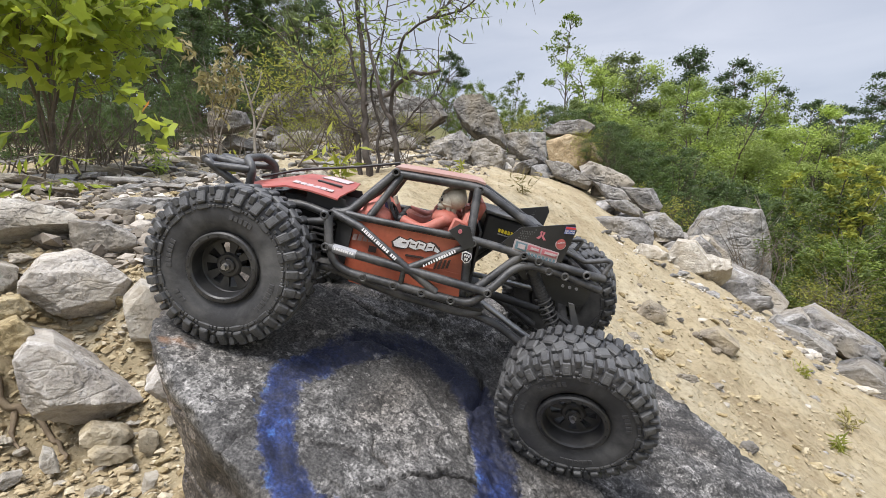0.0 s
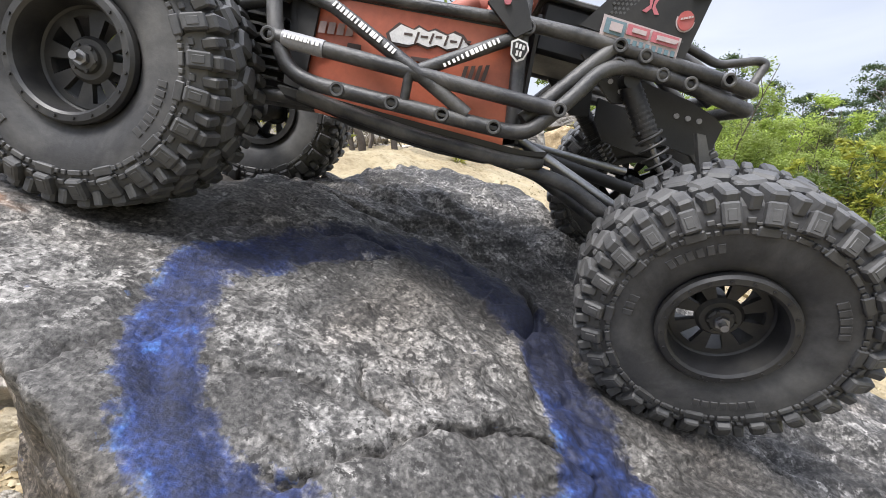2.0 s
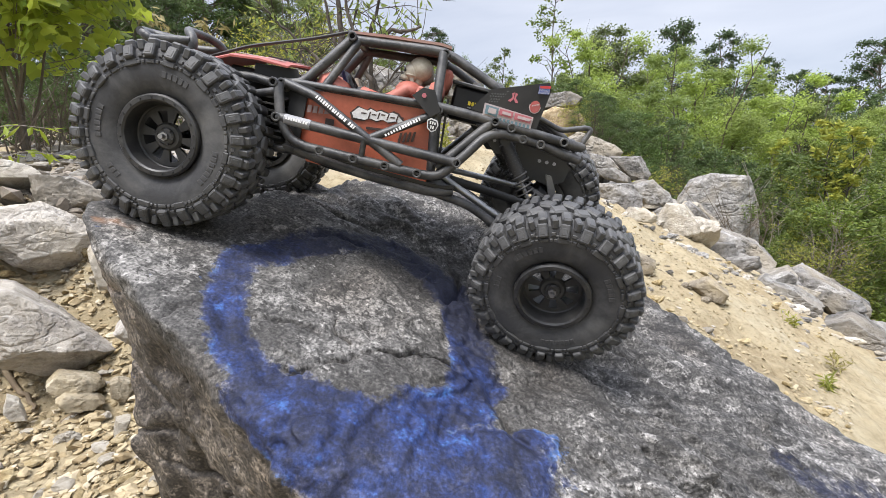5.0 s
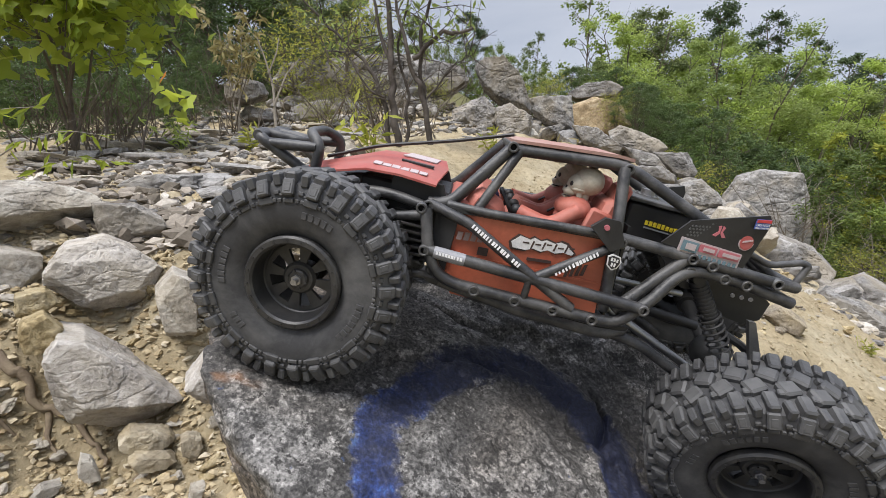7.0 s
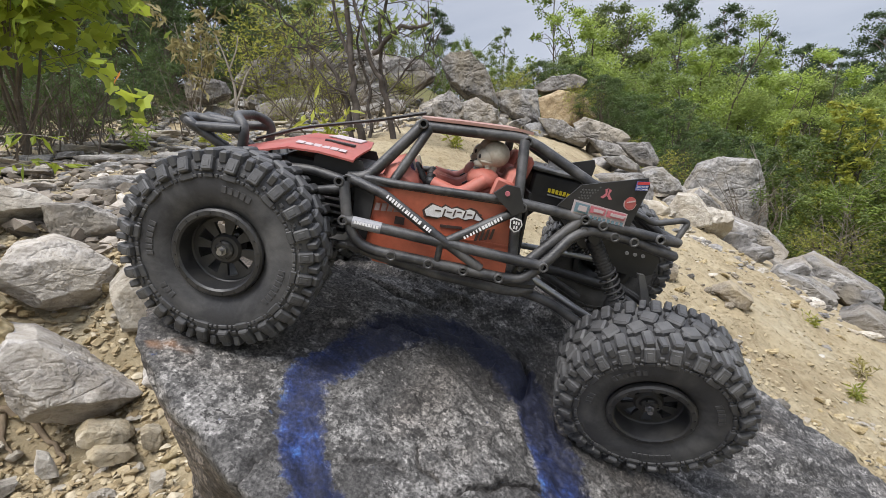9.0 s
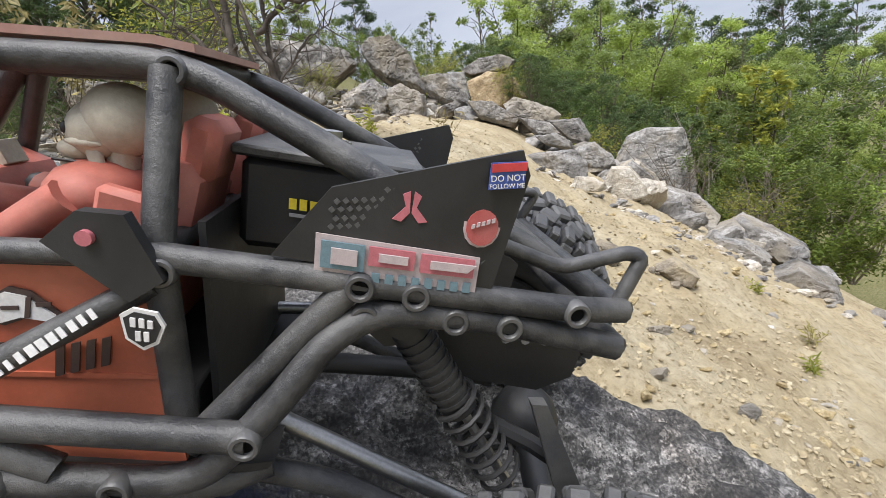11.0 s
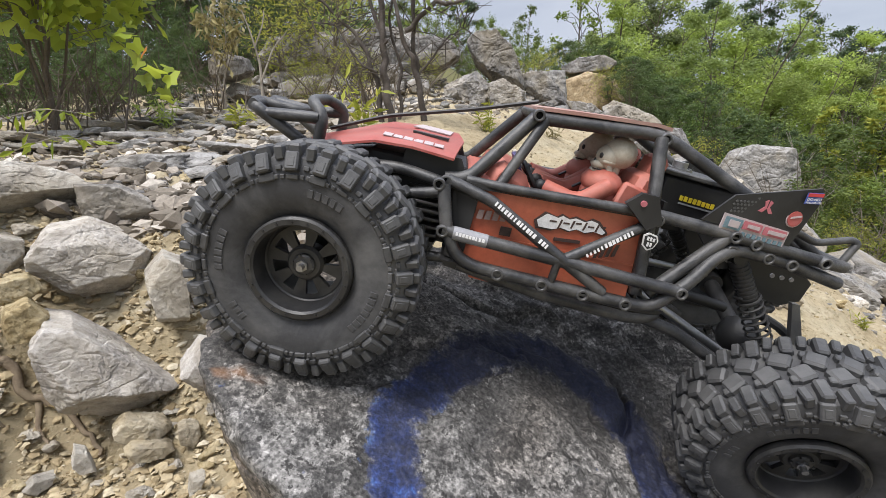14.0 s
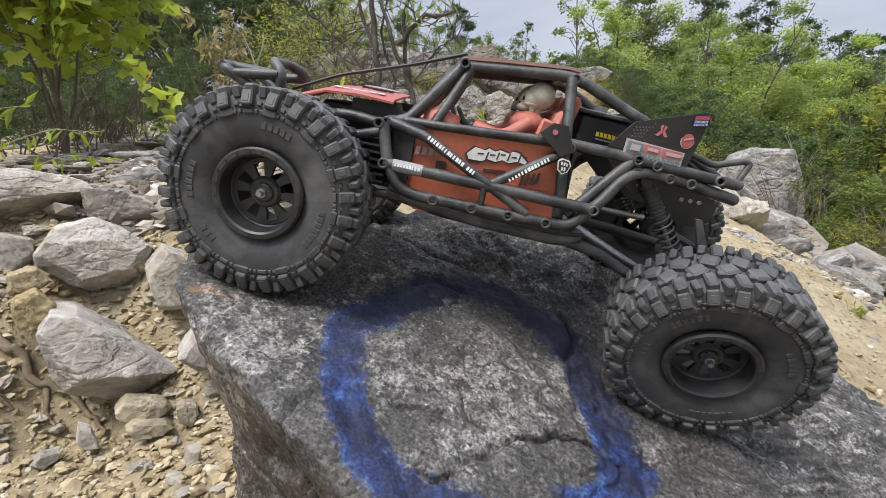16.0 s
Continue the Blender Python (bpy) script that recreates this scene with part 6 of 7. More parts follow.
def scatter_stones():
    """Loose stones one could count, on shared meshes."""
    rnd = random.Random(5)
    kinds = [(91, ROCK_PALE), (92, ROCK_GREY), (93, ROCK_PALE), (94, ROCK_YELLOW), (95, ROCK_PALE), (96, ROCK_FAR), (89, ROCK_SUNK)]

    shapes = {}
    heap = Geo()   # the far and the small ones, past counting

    def drop(x, y, s, group, label, single=True, choice=(0, 1, 2, 3, 4, 5)):
        pick = rnd.choice(choice)
        seed, mat = kinds[pick]
        sx, sy, sz = s * rnd.uniform(0.8, 1.4), s * rnd.uniform(0.6, 1.1), s * rnd.uniform(0.35, 0.7)
        turn = (rnd.uniform(-16, 16), rnd.uniform(-10, 24), rnd.uniform(0, 360))
        if single:
            rock("stone", (x, y, ground(x, y) + sz * 0.18), (sx, sy, sz), turn, seed, mat, label, "stone", group, 4, 0.8, 16, 1.9)
        else:
            if seed not in shapes:
                shapes[seed] = rock_mesh(seed, 3, 0.8, 16, 1.9)
            m = pose(x, y, ground(x, y) + sz * 0.18, *turn) @ Matrix.Diagonal((sx, sy, sz, 1))
            heap.use(pick).add([m @ Vector(v) for v in shapes[seed][0]], shapes[seed][1])

    for _ in range(260):   # rubble behind, below the bushes
        y = rnd.uniform(1.6, 6.3)
        x = rnd.uniform(-0.78, -0.24 + 0.3 * smooth(2.6, 4.0, y)) * y
        drop(x, y, rnd.uniform(0.035, 0.11) * (0.5 + 0.16 * y), "rubble under the bushes", "angular broken limestone in a field of rubble", y < 3.3)
    for _ in range(620):   # the mass of it
        y = 1.3 + 3.6 * rnd.random() ** 1.2
        x = rnd.uniform(-1.0, -0.26) * y
        drop(x, y, rnd.uniform(0.02, 0.058) * (0.6 + 0.2 * y), "", "", False, (0, 1, 1, 5, 5, 5))
    for _ in range(420):   # and higher up, between the bushes
        y = rnd.uniform(4.4, 7.2)
        x = rnd.uniform(-0.6, 0.04) * y
        drop(x, y, rnd.uniform(0.05, 0.15), "", "", False, (0, 1, 1, 5, 5, 5))
    for _ in range(30):    # large ones packed under the flat-topped boulders
        y = rnd.uniform(5.4, 6.9)
        x = rnd.uniform(-0.46, 0.02) * y
        size = rnd.uniform(0.2, 0.42)
        rock("rock", (x, y, ground(x, y) + 0.2 * size), (size * rnd.uniform(0.9, 1.4), size * rnd.uniform(0.7, 1.0), size * rnd.uniform(0.45, 0.75)), (rnd.uniform(-12, 12), rnd.uniform(-14, 14), rnd.uniform(0, 360)), rnd.choice((141, 142, 143, 144, 145)), rnd.choice((ROCK_FAR, ROCK_FAR, ROCK_GREY)), "broken limestone rock among rubble under the bushes", "rock", "rocks under the bushes", 4, 0.85, 10)
    for _ in range(46):    # flat ledges half sunk in the bank
        y = rnd.uniform(1.7, 4.8)
        x = rnd.uniform(-0.95, -0.26) * y
        s = rnd.uniform(0.1, 0.24) * (0.6 + 0.14 * y)
        seed, mat = rnd.choice(((97, ROCK_PALE), (98, ROCK_GREY), (99, ROCK_FAR), (90, ROCK_GREY)))
        rock("ledge", (x, y, ground(x, y) + 0.02), (s * rnd.uniform(1.0, 1.7), s * rnd.uniform(0.6, 1.0), s * rnd.uniform(0.25, 0.42)), (rnd.uniform(-6, 10), rnd.uniform(-8, 8), rnd.uniform(-30, 30)), seed, mat, "flat limestone ledge half sunk in the stony bank", "rock", "ledges in the bank", 4, 0.9, 9, 1.6)
    for _ in range(110):   # below the row of rocks
        k = rnd.random()
        x, y = 1.45 + 1.1 * k + rnd.gauss(0, 0.16), 3.45 - 1.1 * k + rnd.gauss(0, 0.22)
        drop(x, y, rnd.uniform(0.025, 0.085), "stones below the rocks", "small pale stone on the clay slope", True, (0, 1, 2, 4, 5))
    for _ in range(110):
        y = rnd.uniform(0.9, 3.6)
        x = rnd.uniform(0.3, 0.85) * y + 0.15
        size = rnd.uniform(0.015, 0.05)
        drop(x, y, size, "stones on the slope", "small pale stone on the clay slope", size > 0.035, (3, 3, 1, 3, 5, 2))
    for x0, y0 in ((0.83, 1.78), (1.1, 1.74), (0.95, 1.95), (1.35, 2.1)):   # half sunk round the larger ones
        for _ in range(9):
            x, y = x0 + rnd.gauss(0, 0.07), y0 + rnd.gauss(0, 0.07)
            drop(x, y, rnd.uniform(0.014, 0.036), "stones on the slope", "small clay-stained stone sunk in the slope", True, (6,))
    for _ in range(170):   # coarse chips too many to count
        y = rnd.uniform(0.8, 3.2)
        drop(rnd.uniform(0.2, 0.9) * y + 0.12, y, rnd.uniform(0.01, 0.026), "", "", False, (3, 3, 3, 0))
    for _ in range(240):
        x, y = rnd.uniform(-1.1, -0.3), rnd.uniform(0.45, 1.1)
        drop(x, y, rnd.uniform(0.014, 0.034), "", "", False, (0, 2, 3, 3))
    for _ in range(60):
        x, y = rnd.uniform(-1.15, -0.4), rnd.uniform(0.55, 1.12)
        drop(x, y, rnd.uniform(0.018, 0.045), "chips on the bank", "yellow-white chip of stone in the clay", True, (0, 2, 3, 3))
    tagged(heap.obj("loose_stones", [m for _, m in kinds]), "loose broken limestone among the rubble and on the slope", "stones", kind="stuff")


scatter_stones()


def gravel(name, count, area, lo, hi, seed, mat, label):
    """Grit and chips: distorted many-sided bits, all in one mesh."""
    rng = np.random.default_rng(seed)
    rnd = random.Random(seed)
    corners, quads = ico(1)
    corners = corners * 0.55
    verts, faces = [], []
    for _ in range(count):
        x, y = area(rnd)
        s = lo * (hi / lo) ** (rnd.random() ** 2.2)
        c = corners * (1, rnd.uniform(0.6, 1), rnd.uniform(0.35, 0.65)) * (1 + rng.uniform(-0.6, 0.4, (12, 3))) * s
        m = np.array(Euler((rnd.gauss(0, 0.3), rnd.gauss(0, 0.3), rnd.uniform(0, 6.28))).to_matrix())
        c = c @ m.T + (x, y, ground(x, y) + 0.1 * s)
        o = len(verts)
        verts += c.tolist()
        faces += [tuple(i + o for i in q) for q in quads]
    return tagged(new(name, quick_mesh(name, verts, faces, mat, False)), label, "gravel", kind="stuff")


def grit_material(name, cols):
    m, n, l, b = material(name)
    g = n.new("ShaderNodeNewGeometry")
    r = ramp(n, cols)
    l.new(g.outputs["Random Per Island"], r.inputs["Fac"])
    co = n.new("ShaderNodeTexCoord").outputs["Object"]
    f = noise_node(n, l, 90, 5, 0.7, 0.0, co)
    fr = ramp(n, [(0.35, (0.7, 0.7, 0.7)), (0.65, (1.15, 1.15, 1.15))])
    l.new(f.outputs["Fac"], fr.inputs["Fac"])
    l.new(mix_col(n, l, 0.8, r.outputs["Color"], fr.outputs["Color"], "MULTIPLY"), b.inputs["Base Color"])
    b.inputs["Roughness"].default_value = 0.95
    b.inputs["Specular IOR Level"].default_value = 0.2
    bump(n, l, b, f.outputs["Fac"], 0.6, 0.004)
    return m


GRIT = grit_material("clay_chips", [(0.0, (0.28, 0.226, 0.14)), (0.5, (0.34, 0.283, 0.18)), (0.9, (0.37, 0.315, 0.208)), (1.0, (0.4, 0.348, 0.24))])
BANKGRIT = grit_material("yellow_clay_chips", [(0.0, (0.23, 0.175, 0.1)), (0.35, (0.345, 0.275, 0.165)), (0.8, (0.41, 0.34, 0.22)), (1.0, (0.5, 0.44, 0.33))])
RUBBLE = grit_material("limestone_chips", [(0.0, (0.1, 0.085, 0.065)), (0.45, (0.21, 0.18, 0.145)), (0.8, (0.33, 0.29, 0.24)), (1.0, (0.52, 0.48, 0.42))])


def bank(r):
    y = 0.35 + 0.85 * r.random()
    return r.uniform(-1.0, -0.15) * (0.5 + y * 0.75), y


def slope(r):
    y = 0.7 + 4.2 * r.random() ** 1.6
    return r.uniform(0.02, 0.95) * y + 0.05, y


def back(r):
    y = 1.1 + 5.0 * r.random() ** 1.3
    return r.uniform(-1.0, -0.24 + 0.34 * smooth(2.6, 4.0, y)) * y, y


gravel("bank_gravel", 24000, bank, 0.003, 0.024, 1, BANKGRIT, "yellow clay chips and grit on the bank")
gravel("slope_gravel", 22000, slope, 0.002, 0.017, 2, GRIT, "yellow clay chips and grit on the slope")
gravel("rubble", 9000, back, 0.01, 0.085, 3, RUBBLE, "grey broken limestone rubble below the bushes")

# ---- roots and a pebble ----
def root(path, r0, seed):
    """A crooked, knobbly root lying on the clay."""
    rnd, pts = random.Random(seed), []
    for a, b in zip(path, path[1:]):
        for k in range(2):
            x, y = a[0] + (b[0] - a[0]) * k / 2 + rnd.gauss(0, 0.0025), a[1] + (b[1] - a[1]) * k / 2 + rnd.gauss(0, 0.0025)
            pts.append((x, y, ground(x, y) + r0 * 1.15 + rnd.gauss(0, 0.0015)))
    g = Geo().tube(pts, r0, 9, 0.004, True, r0 * 0.3)
    return tagged(g.obj("root", ROOT), "dry brown root bare on the clay bank", "root", "roots on the bank")


for k, (path, r0) in enumerate((([(-0.9, 0.83), (-0.869, 0.827), (-0.851, 0.827), (-0.837, 0.823), (-0.814, 0.83), (-0.789, 0.833), (-0.757, 0.829), (-0.724, 0.811), (-0.692, 0.785), (-0.685, 0.757)], 0.0095),
                                ([(-0.826, 0.854), (-0.812, 0.849), (-0.789, 0.85), (-0.76, 0.854)], 0.004), ([(-0.87, 0.76), (-0.844, 0.766), (-0.832, 0.779), (-0.818, 0.792)], 0.005), ([(-0.815, 0.825), (-0.808, 0.803), (-0.786, 0.789), (-0.767, 0.784)], 0.0055), ([(-0.629, 0.767), (-0.601, 0.778), (-0.575, 0.792)], 0.0055))):
    root(path, r0, 60 + k)
rock("pebble", (-0.022, 0.378, 0.372), (0.011, 0.008, 0.007), (0, 10, 15), 81, ROCK_PALE, "small white pebble lying on the boulder", "pebble", "pebbles on the boulder", 3)
rock("pebble", (-0.030, 0.376, 0.374), (0.007, 0.006, 0.005), (0, 10, 70), 82, ROCK_PALE, "small white pebble lying on the boulder", "pebble", "pebbles on the boulder", 3)


# ---- trees and bushes ----
def leaf_cards(rng, spots, length, width, droop=0.2, out=None):
    """Folded lance leaves at the given spots: two triangles each; out turns their faces outwards."""
    n = len(spots)
    d = rng.normal(0, 1, (n, 3))
    d[:, 2] = d[:, 2] * 0.6 - droop
    d /= np.linalg.norm(d, axis=1)[:, None]
    face = rng.normal(0, 1, (n, 3))
    if out is not None:
        face = out / (np.linalg.norm(out, axis=1)[:, None] + 1e-9) + face * 0.33 + (0, 0, 0.25)
    s = np.cross(d, face)
    s /= np.linalg.norm(s, axis=1)[:, None] + 1e-9
    nv = np.cross(d, s)
    L = length * rng.uniform(0.6, 1.25, (n, 1))
    W = width * rng.uniform(0.7, 1.2, (n, 1))
    a, b = spots, spots + d * L
    mid = spots + d * L * 0.45
    l_, r_ = mid + s * W / 2 + nv * W * 0.18, mid - s * W / 2 + nv * W * 0.18
    verts = np.stack([a, b, l_, r_], 1).reshape(-1, 3)
    base = np.arange(n)[:, None] * 4
    faces = np.concatenate([base + (0, 1, 2), base + (0, 3, 1)], 0)
    return verts, faces


def lobed_leaves(rng, spots, size):
    """Broad lobed leaves, hanging a little."""
    ang = np.radians([-90, -52, -22, 4, 34, 62, 90, 118, 146, 176, 202, 232])
    rad = np.array([0.16, 0.43, 0.52, 0.36, 0.31, 0.56, 0.41, 0.56, 0.31, 0.36, 0.52, 0.43])
    verts, faces = [], []
    for p in spots:
        out = rng.normal(0, 1, 3)
        nv = np.array((out[0] * 0.75, -0.35 + out[1] * 0.75, 0.45 + out[2] * 0.6))
        nv /= np.linalg.norm(nv)
        d = np.array((rng.normal(0, 0.8), -0.1 + rng.normal(0, 0.7), -0.5 + rng.normal(0, 0.35)))
        d -= nv * (d @ nv)
        d /= np.linalg.norm(d)
        s = np.cross(nv, d)
        k = size * rng.uniform(0.55, 1.2)
        o = len(verts)
        verts.append(tuple(p + d * 0.1 * k))
        for a, r in zip(ang, rad):
            q = p + d * 0.1 * k + (s * math.cos(a) + d * math.sin(a)) * r * k - nv * (0.16 * k * abs(math.cos(a)) * r)
            verts.append(tuple(q))
        faces += [(o, o + 1 + i, o + 1 + (i + 1) % 12) for i in range(12)]
    return np.array(verts), faces


def skeleton_tree(rng, h, spread, limbs, start=0.25, lean=0.1, up=0.5, stems=1, thick=0.02):
    """Trunk, limbs and twigs as polylines with radii; twig points carry leaves."""
    lines, twigs = [], []
    for s in range(stems):
        az = rng.uniform(0, 2 * math.pi)
        out = np.array((math.cos(az), math.sin(az), 0)) * (lean if stems == 1 else 0.35 * spread / max(h, 0.1))
        pts, p = [], np.zeros(3)
        n = 7
        for i in range(n + 1):
            pts.append(p.copy())
            p = p + (np.array((0, 0, 1)) + out + rng.normal(0, 0.09, 3)) * h / n
        lines.append((pts, thick * h, thick * h * 0.25))
        for k in range(limbs):
            f = start + (1 - start) * (k + rng.random()) / limbs
            i = min(n - 1, int(f * n))
            q = pts[i] + (pts[i + 1] - pts[i]) * (f * n - i)
            a = rng.uniform(0, 2 * math.pi)
            reach = spread * (1.05 - 0.75 * abs(f - 0.45) ** 1.1) * rng.uniform(0.55, 1.1)
            d = np.array((math.cos(a), math.sin(a), up * rng.uniform(0.3, 1.4)))
            limb = [q]
            for j in range(4):
                d = d + rng.normal(0, 0.16, 3)
                limb.append(limb[-1] + d / np.linalg.norm(d) * reach / 4)
            lines.append((limb, thick * h * 0.32 * (1.1 - 0.6 * f), thick * h * 0.06))
            for j in range(5):
                m = rng.uniform(0.3, 1.0) * 4
                i2 = min(3, int(m))
                t0 = limb[i2] + (limb[i2 + 1] - limb[i2]) * (m - i2)
                td = d * 0.4 + rng.normal(0, 0.6, 3)
                t1 = t0 + td / np.linalg.norm(td) * reach * rng.uniform(0.18, 0.42)
                lines.append(([t0, t1], thick * h * 0.07, thick * h * 0.03))
                twigs.append((t0, t1))
    return lines, twigs


def make_tree(name, seed, h, spread, limbs, leaf, n_leaves, mat, label, start=0.25, up=0.5, stems=1, thick=0.018, clump=0.12, droop=0.2, bark=None, lobed=False, category="tree", group=""):
    rng = np.random.default_rng(seed)
    lines, twigs = skeleton_tree(rng, h, spread, limbs, start, 0.08, up, stems, thick)
    if h == 1.0:   # bring the crown's top to the height asked for
        k = 0.96 / max(q[2] for _, q in twigs)
        flat = np.array((1, 1, k))
        lines = [([p * flat for p in pts], a, b) for pts, a, b in lines]
        twigs = [(p * flat, q * flat) for p, q in twigs]
    root = thing(name, Matrix.Identity(4), label, category, group)
    g = Geo()
    for pts, r0, r1 in lines:
        g.tube(pts, max(r0, 0.0012), 7 if r0 > 0.01 else 5, 0.0, False, max(r1, 0.0008))
    g.obj("trunk", bark or BARK, root)
    pick = rng.integers(0, len(twigs), n_leaves)
    k = rng.random((n_leaves, 1)) ** 0.7
    t0, t1 = np.array([twigs[i][0] for i in pick]), np.array([twigs[i][1] for i in pick])
    spots = t0 + (t1 - t0) * k + rng.normal(0, clump * spread, (n_leaves, 3)) * (0.5, 0.5, 0.4)
    v, f = lobed_leaves(rng, spots, leaf[0]) if lobed else leaf_cards(rng, spots, leaf[0], leaf[1], droop)
    o = new("crown", quick_mesh("crown", v.tolist(), [tuple(int(i) for i in q) for q in f], mat, False))
    o.parent = root
    return root


def crown_tree(name, seed, width, base, clumps, size, per, leaf, mat, label, profile="round", stems=1, thick=0.01, bark=None, category="tree", group=""):
    """A tree one metre tall whose leaves hang in many separate clumps at the ends of its limbs."""
    rng = np.random.default_rng(seed)
    root = thing(name, Matrix.Identity(4), label, category, group)
    g, spots, outs = Geo(), [], []
    trunks = []
    for k in range(stems):
        lean = rng.normal(0, 0.03 if stems == 1 else 0.5 * width, 2)
        pts = [np.array((lean[0] * z + rng.normal(0, 0.008), lean[1] * z + rng.normal(0, 0.008), z * 0.95)) for z in np.linspace(0, 1, 7)]
        g.tube(pts, thick, 7, 0.0, False, thick * 0.2)
        trunks.append(pts)
    for k in range(clumps):
        u = (k + rng.random()) / clumps
        if profile == "round":
            r = width * max(0.05, math.sin(math.pi * min(1, 0.12 + 0.84 * u))) ** 0.65
        elif profile == "fan":
            r = width * (0.45 + 0.6 * math.sin(math.pi * (0.1 + 0.78 * u)))
        else:
            r = width * (1.08 - u) ** 0.8
        r *= rng.uniform(0.75, 1.2)
        a = rng.uniform(0, 2 * math.pi)
        q = r * math.sqrt(rng.uniform(0.12, 1.0))
        t = trunks[rng.integers(0, stems)]
        z = base + (0.965 - base) * u + rng.normal(0, 0.012)
        axis = t[min(6, max(0, int(z * 6)))]
        c = np.array((axis[0] + q * math.cos(a), axis[1] + q * math.sin(a), z))
        low = max(0.05, z - q * rng.uniform(0.5, 1.1))
        i = min(5, int(low / 0.95 * 6))
        s0 = t[i] + (t[i + 1] - t[i]) * min(1.0, low / 0.95 * 6 - i)
        mid = (s0 + c) / 2 + (0, 0, 0.12 * q) + rng.normal(0, 0.1 * q, 3)
        g.tube([s0, mid, c], thick * 0.3, 5, 0.0, False, thick * 0.08)
        cr = size * rng.uniform(0.55, 1.35) * (1.15 - 0.45 * u)
        for _ in range(3):
            g.tube([c, c + rng.normal(0, 0.6, 3) * cr + (0, 0, 0.3 * cr)], thick * 0.08, 4, 0.0, False, thick * 0.04)
        n = int(per * rng.uniform(0.6, 1.4))
        v = rng.normal(0, 1, (n, 3))
        v /= np.linalg.norm(v, axis=1)[:, None]
        v *= rng.random((n, 1)) ** 0.45 * (1 + 0.45 * np.sin(v[:, :1] * 7 + k) * np.cos(v[:, 1:2] * 6 + 2 * k))
        spots.append(c + v * cr * ((1, 1, 1.25) if profile == "fan" else (1.1, 1.1, 0.7)))
        outs.append(v)
    g.obj("trunk", bark or BARK, root)
    v, f = leaf_cards(rng, np.concatenate(spots), leaf[0], leaf[1], 0.05, np.concatenate(outs))
    o = new("crown", quick_mesh("crown", v.tolist(), [tuple(int(i) for i in q) for q in f], mat, False))
    o.parent = root
    return root


def plant(proto, first, x, y, z=None, scale=1.0, turn=0.0, used=set()):
    m = pose(x, y, ground(x, y) - 0.03 if z is None else z, 0, 0, turn) @ Matrix.Scale(scale, 4)
    if proto.name not in used:
        used.add(proto.name)
        proto.matrix_world = m
        return proto
    ob = copy_thing(proto, pose(0, 0, 0))
    ob.matrix_world = m
    return ob


def see(px, top, dist, low=-2.0):
    """Where a tree stands that shows at a bearing and height, and how tall it is."""
    x = (px - 784) / 800 * dist
    crest = 0.6 + (357 - top) / 800 * dist
    return x, dist, low, crest - low


def grow(proto, px, top, dist, low, salt):
    """Plants a copy where it shows at a bearing and height from the path's start."""
    x, y, z, h = see(px, top, dist, low)
    plant(proto, 0, x, y, z, h, random.Random(px + salt).uniform(0, 360))


WOOD = "wood below the quarry bank"
willow_a = crown_tree("willow_tree", 101, 0.27, 0.1, 64, 0.082, 330, (0.017, 0.0075), LEAF_WILLOW, "bright green feathery willow below the bank", "round", 4, 0.007, group=WOOD)
willow_b = crown_tree("willow_tree", 102, 0.33, 0.08, 74, 0.088, 330, (0.017, 0.0075), LEAF_WILLOW, "bright green feathery willow below the bank", "round", 5, 0.007, group=WOOD)
willow_c = crown_tree("willow_tree", 112, 0.22, 0.1, 60, 0.075, 300, (0.017, 0.0075), LEAF_OLIVE, "olive green feathery willow below the bank", "round", 3, 0.007, group=WOOD)
oak_a = crown_tree("broadleaf_tree", 103, 0.15, 0.35, 54, 0.05, 200, (0.0125, 0.0085), LEAF_OAK, "dark green broadleaf tree in the wood", "round", 1, 0.009, group=WOOD)
oak_b = crown_tree("broadleaf_tree", 104, 0.2, 0.28, 70, 0.056, 200, (0.0125, 0.0085), LEAF_OAK, "dark green broadleaf tree in the wood", "round", 1, 0.009, group=WOOD)
oak_c = crown_tree("broadleaf_tree", 114, 0.12, 0.4, 42, 0.048, 180, (0.0125, 0.0085), LEAF_OAK, "dark green broadleaf tree in the wood", "round", 1, 0.008, group=WOOD)
poplar = crown_tree("slender_tree", 105, 0.12, 0.2, 58, 0.034, 40, (0.014, 0.009), LEAF_SHRUB, "slender sparse-leaved young tree against the sky", "round", 1, 0.006, group=WOOD)
cedar = crown_tree("cedar_tree", 106, 0.26, 0.04, 120, 0.055, 150, (0.02, 0.006), LEAF_CEDAR, "dense dark green cedar behind the rubble", "cone", 1, 0.014, group="trees behind the rubble")
bush = make_tree("bush", 107, 1.0, 0.55, 14, (0.05, 0.013), 1500, LEAF_YELLOW, "sparse yellow-green bush on the stony bank", 0.1, 0.8, 4, 0.012, 0.16, 0.1, category="bush", group="bushes on the bank")
shrub = crown_tree("shrub", 108, 0.36, 0.08, 95, 0.075, 120, (0.026, 0.011), LEAF_SHRUB, "yellow-green leafy shrub at the edge of the bank", "fan", 6, 0.007, TWIG, category="shrub", group="shrubs at the edge")
dark_bush = crown_tree("bush", 109, 0.4, 0.05, 90, 0.08, 130, (0.026, 0.010), LEAF_CEDAR, "dark green leafy bush on the bank", "round", 4, 0.009, category="bush", group="bushes on the bank")
whip = crown_tree("young_tree", 115, 0.09, 0.25, 40, 0.03, 40, (0.03, 0.012), LEAF_YELLOW, "thin young tree with sparse yellow-green leaves", "round", 1, 0.007, BARK_DARK, group="young trees at the edge")

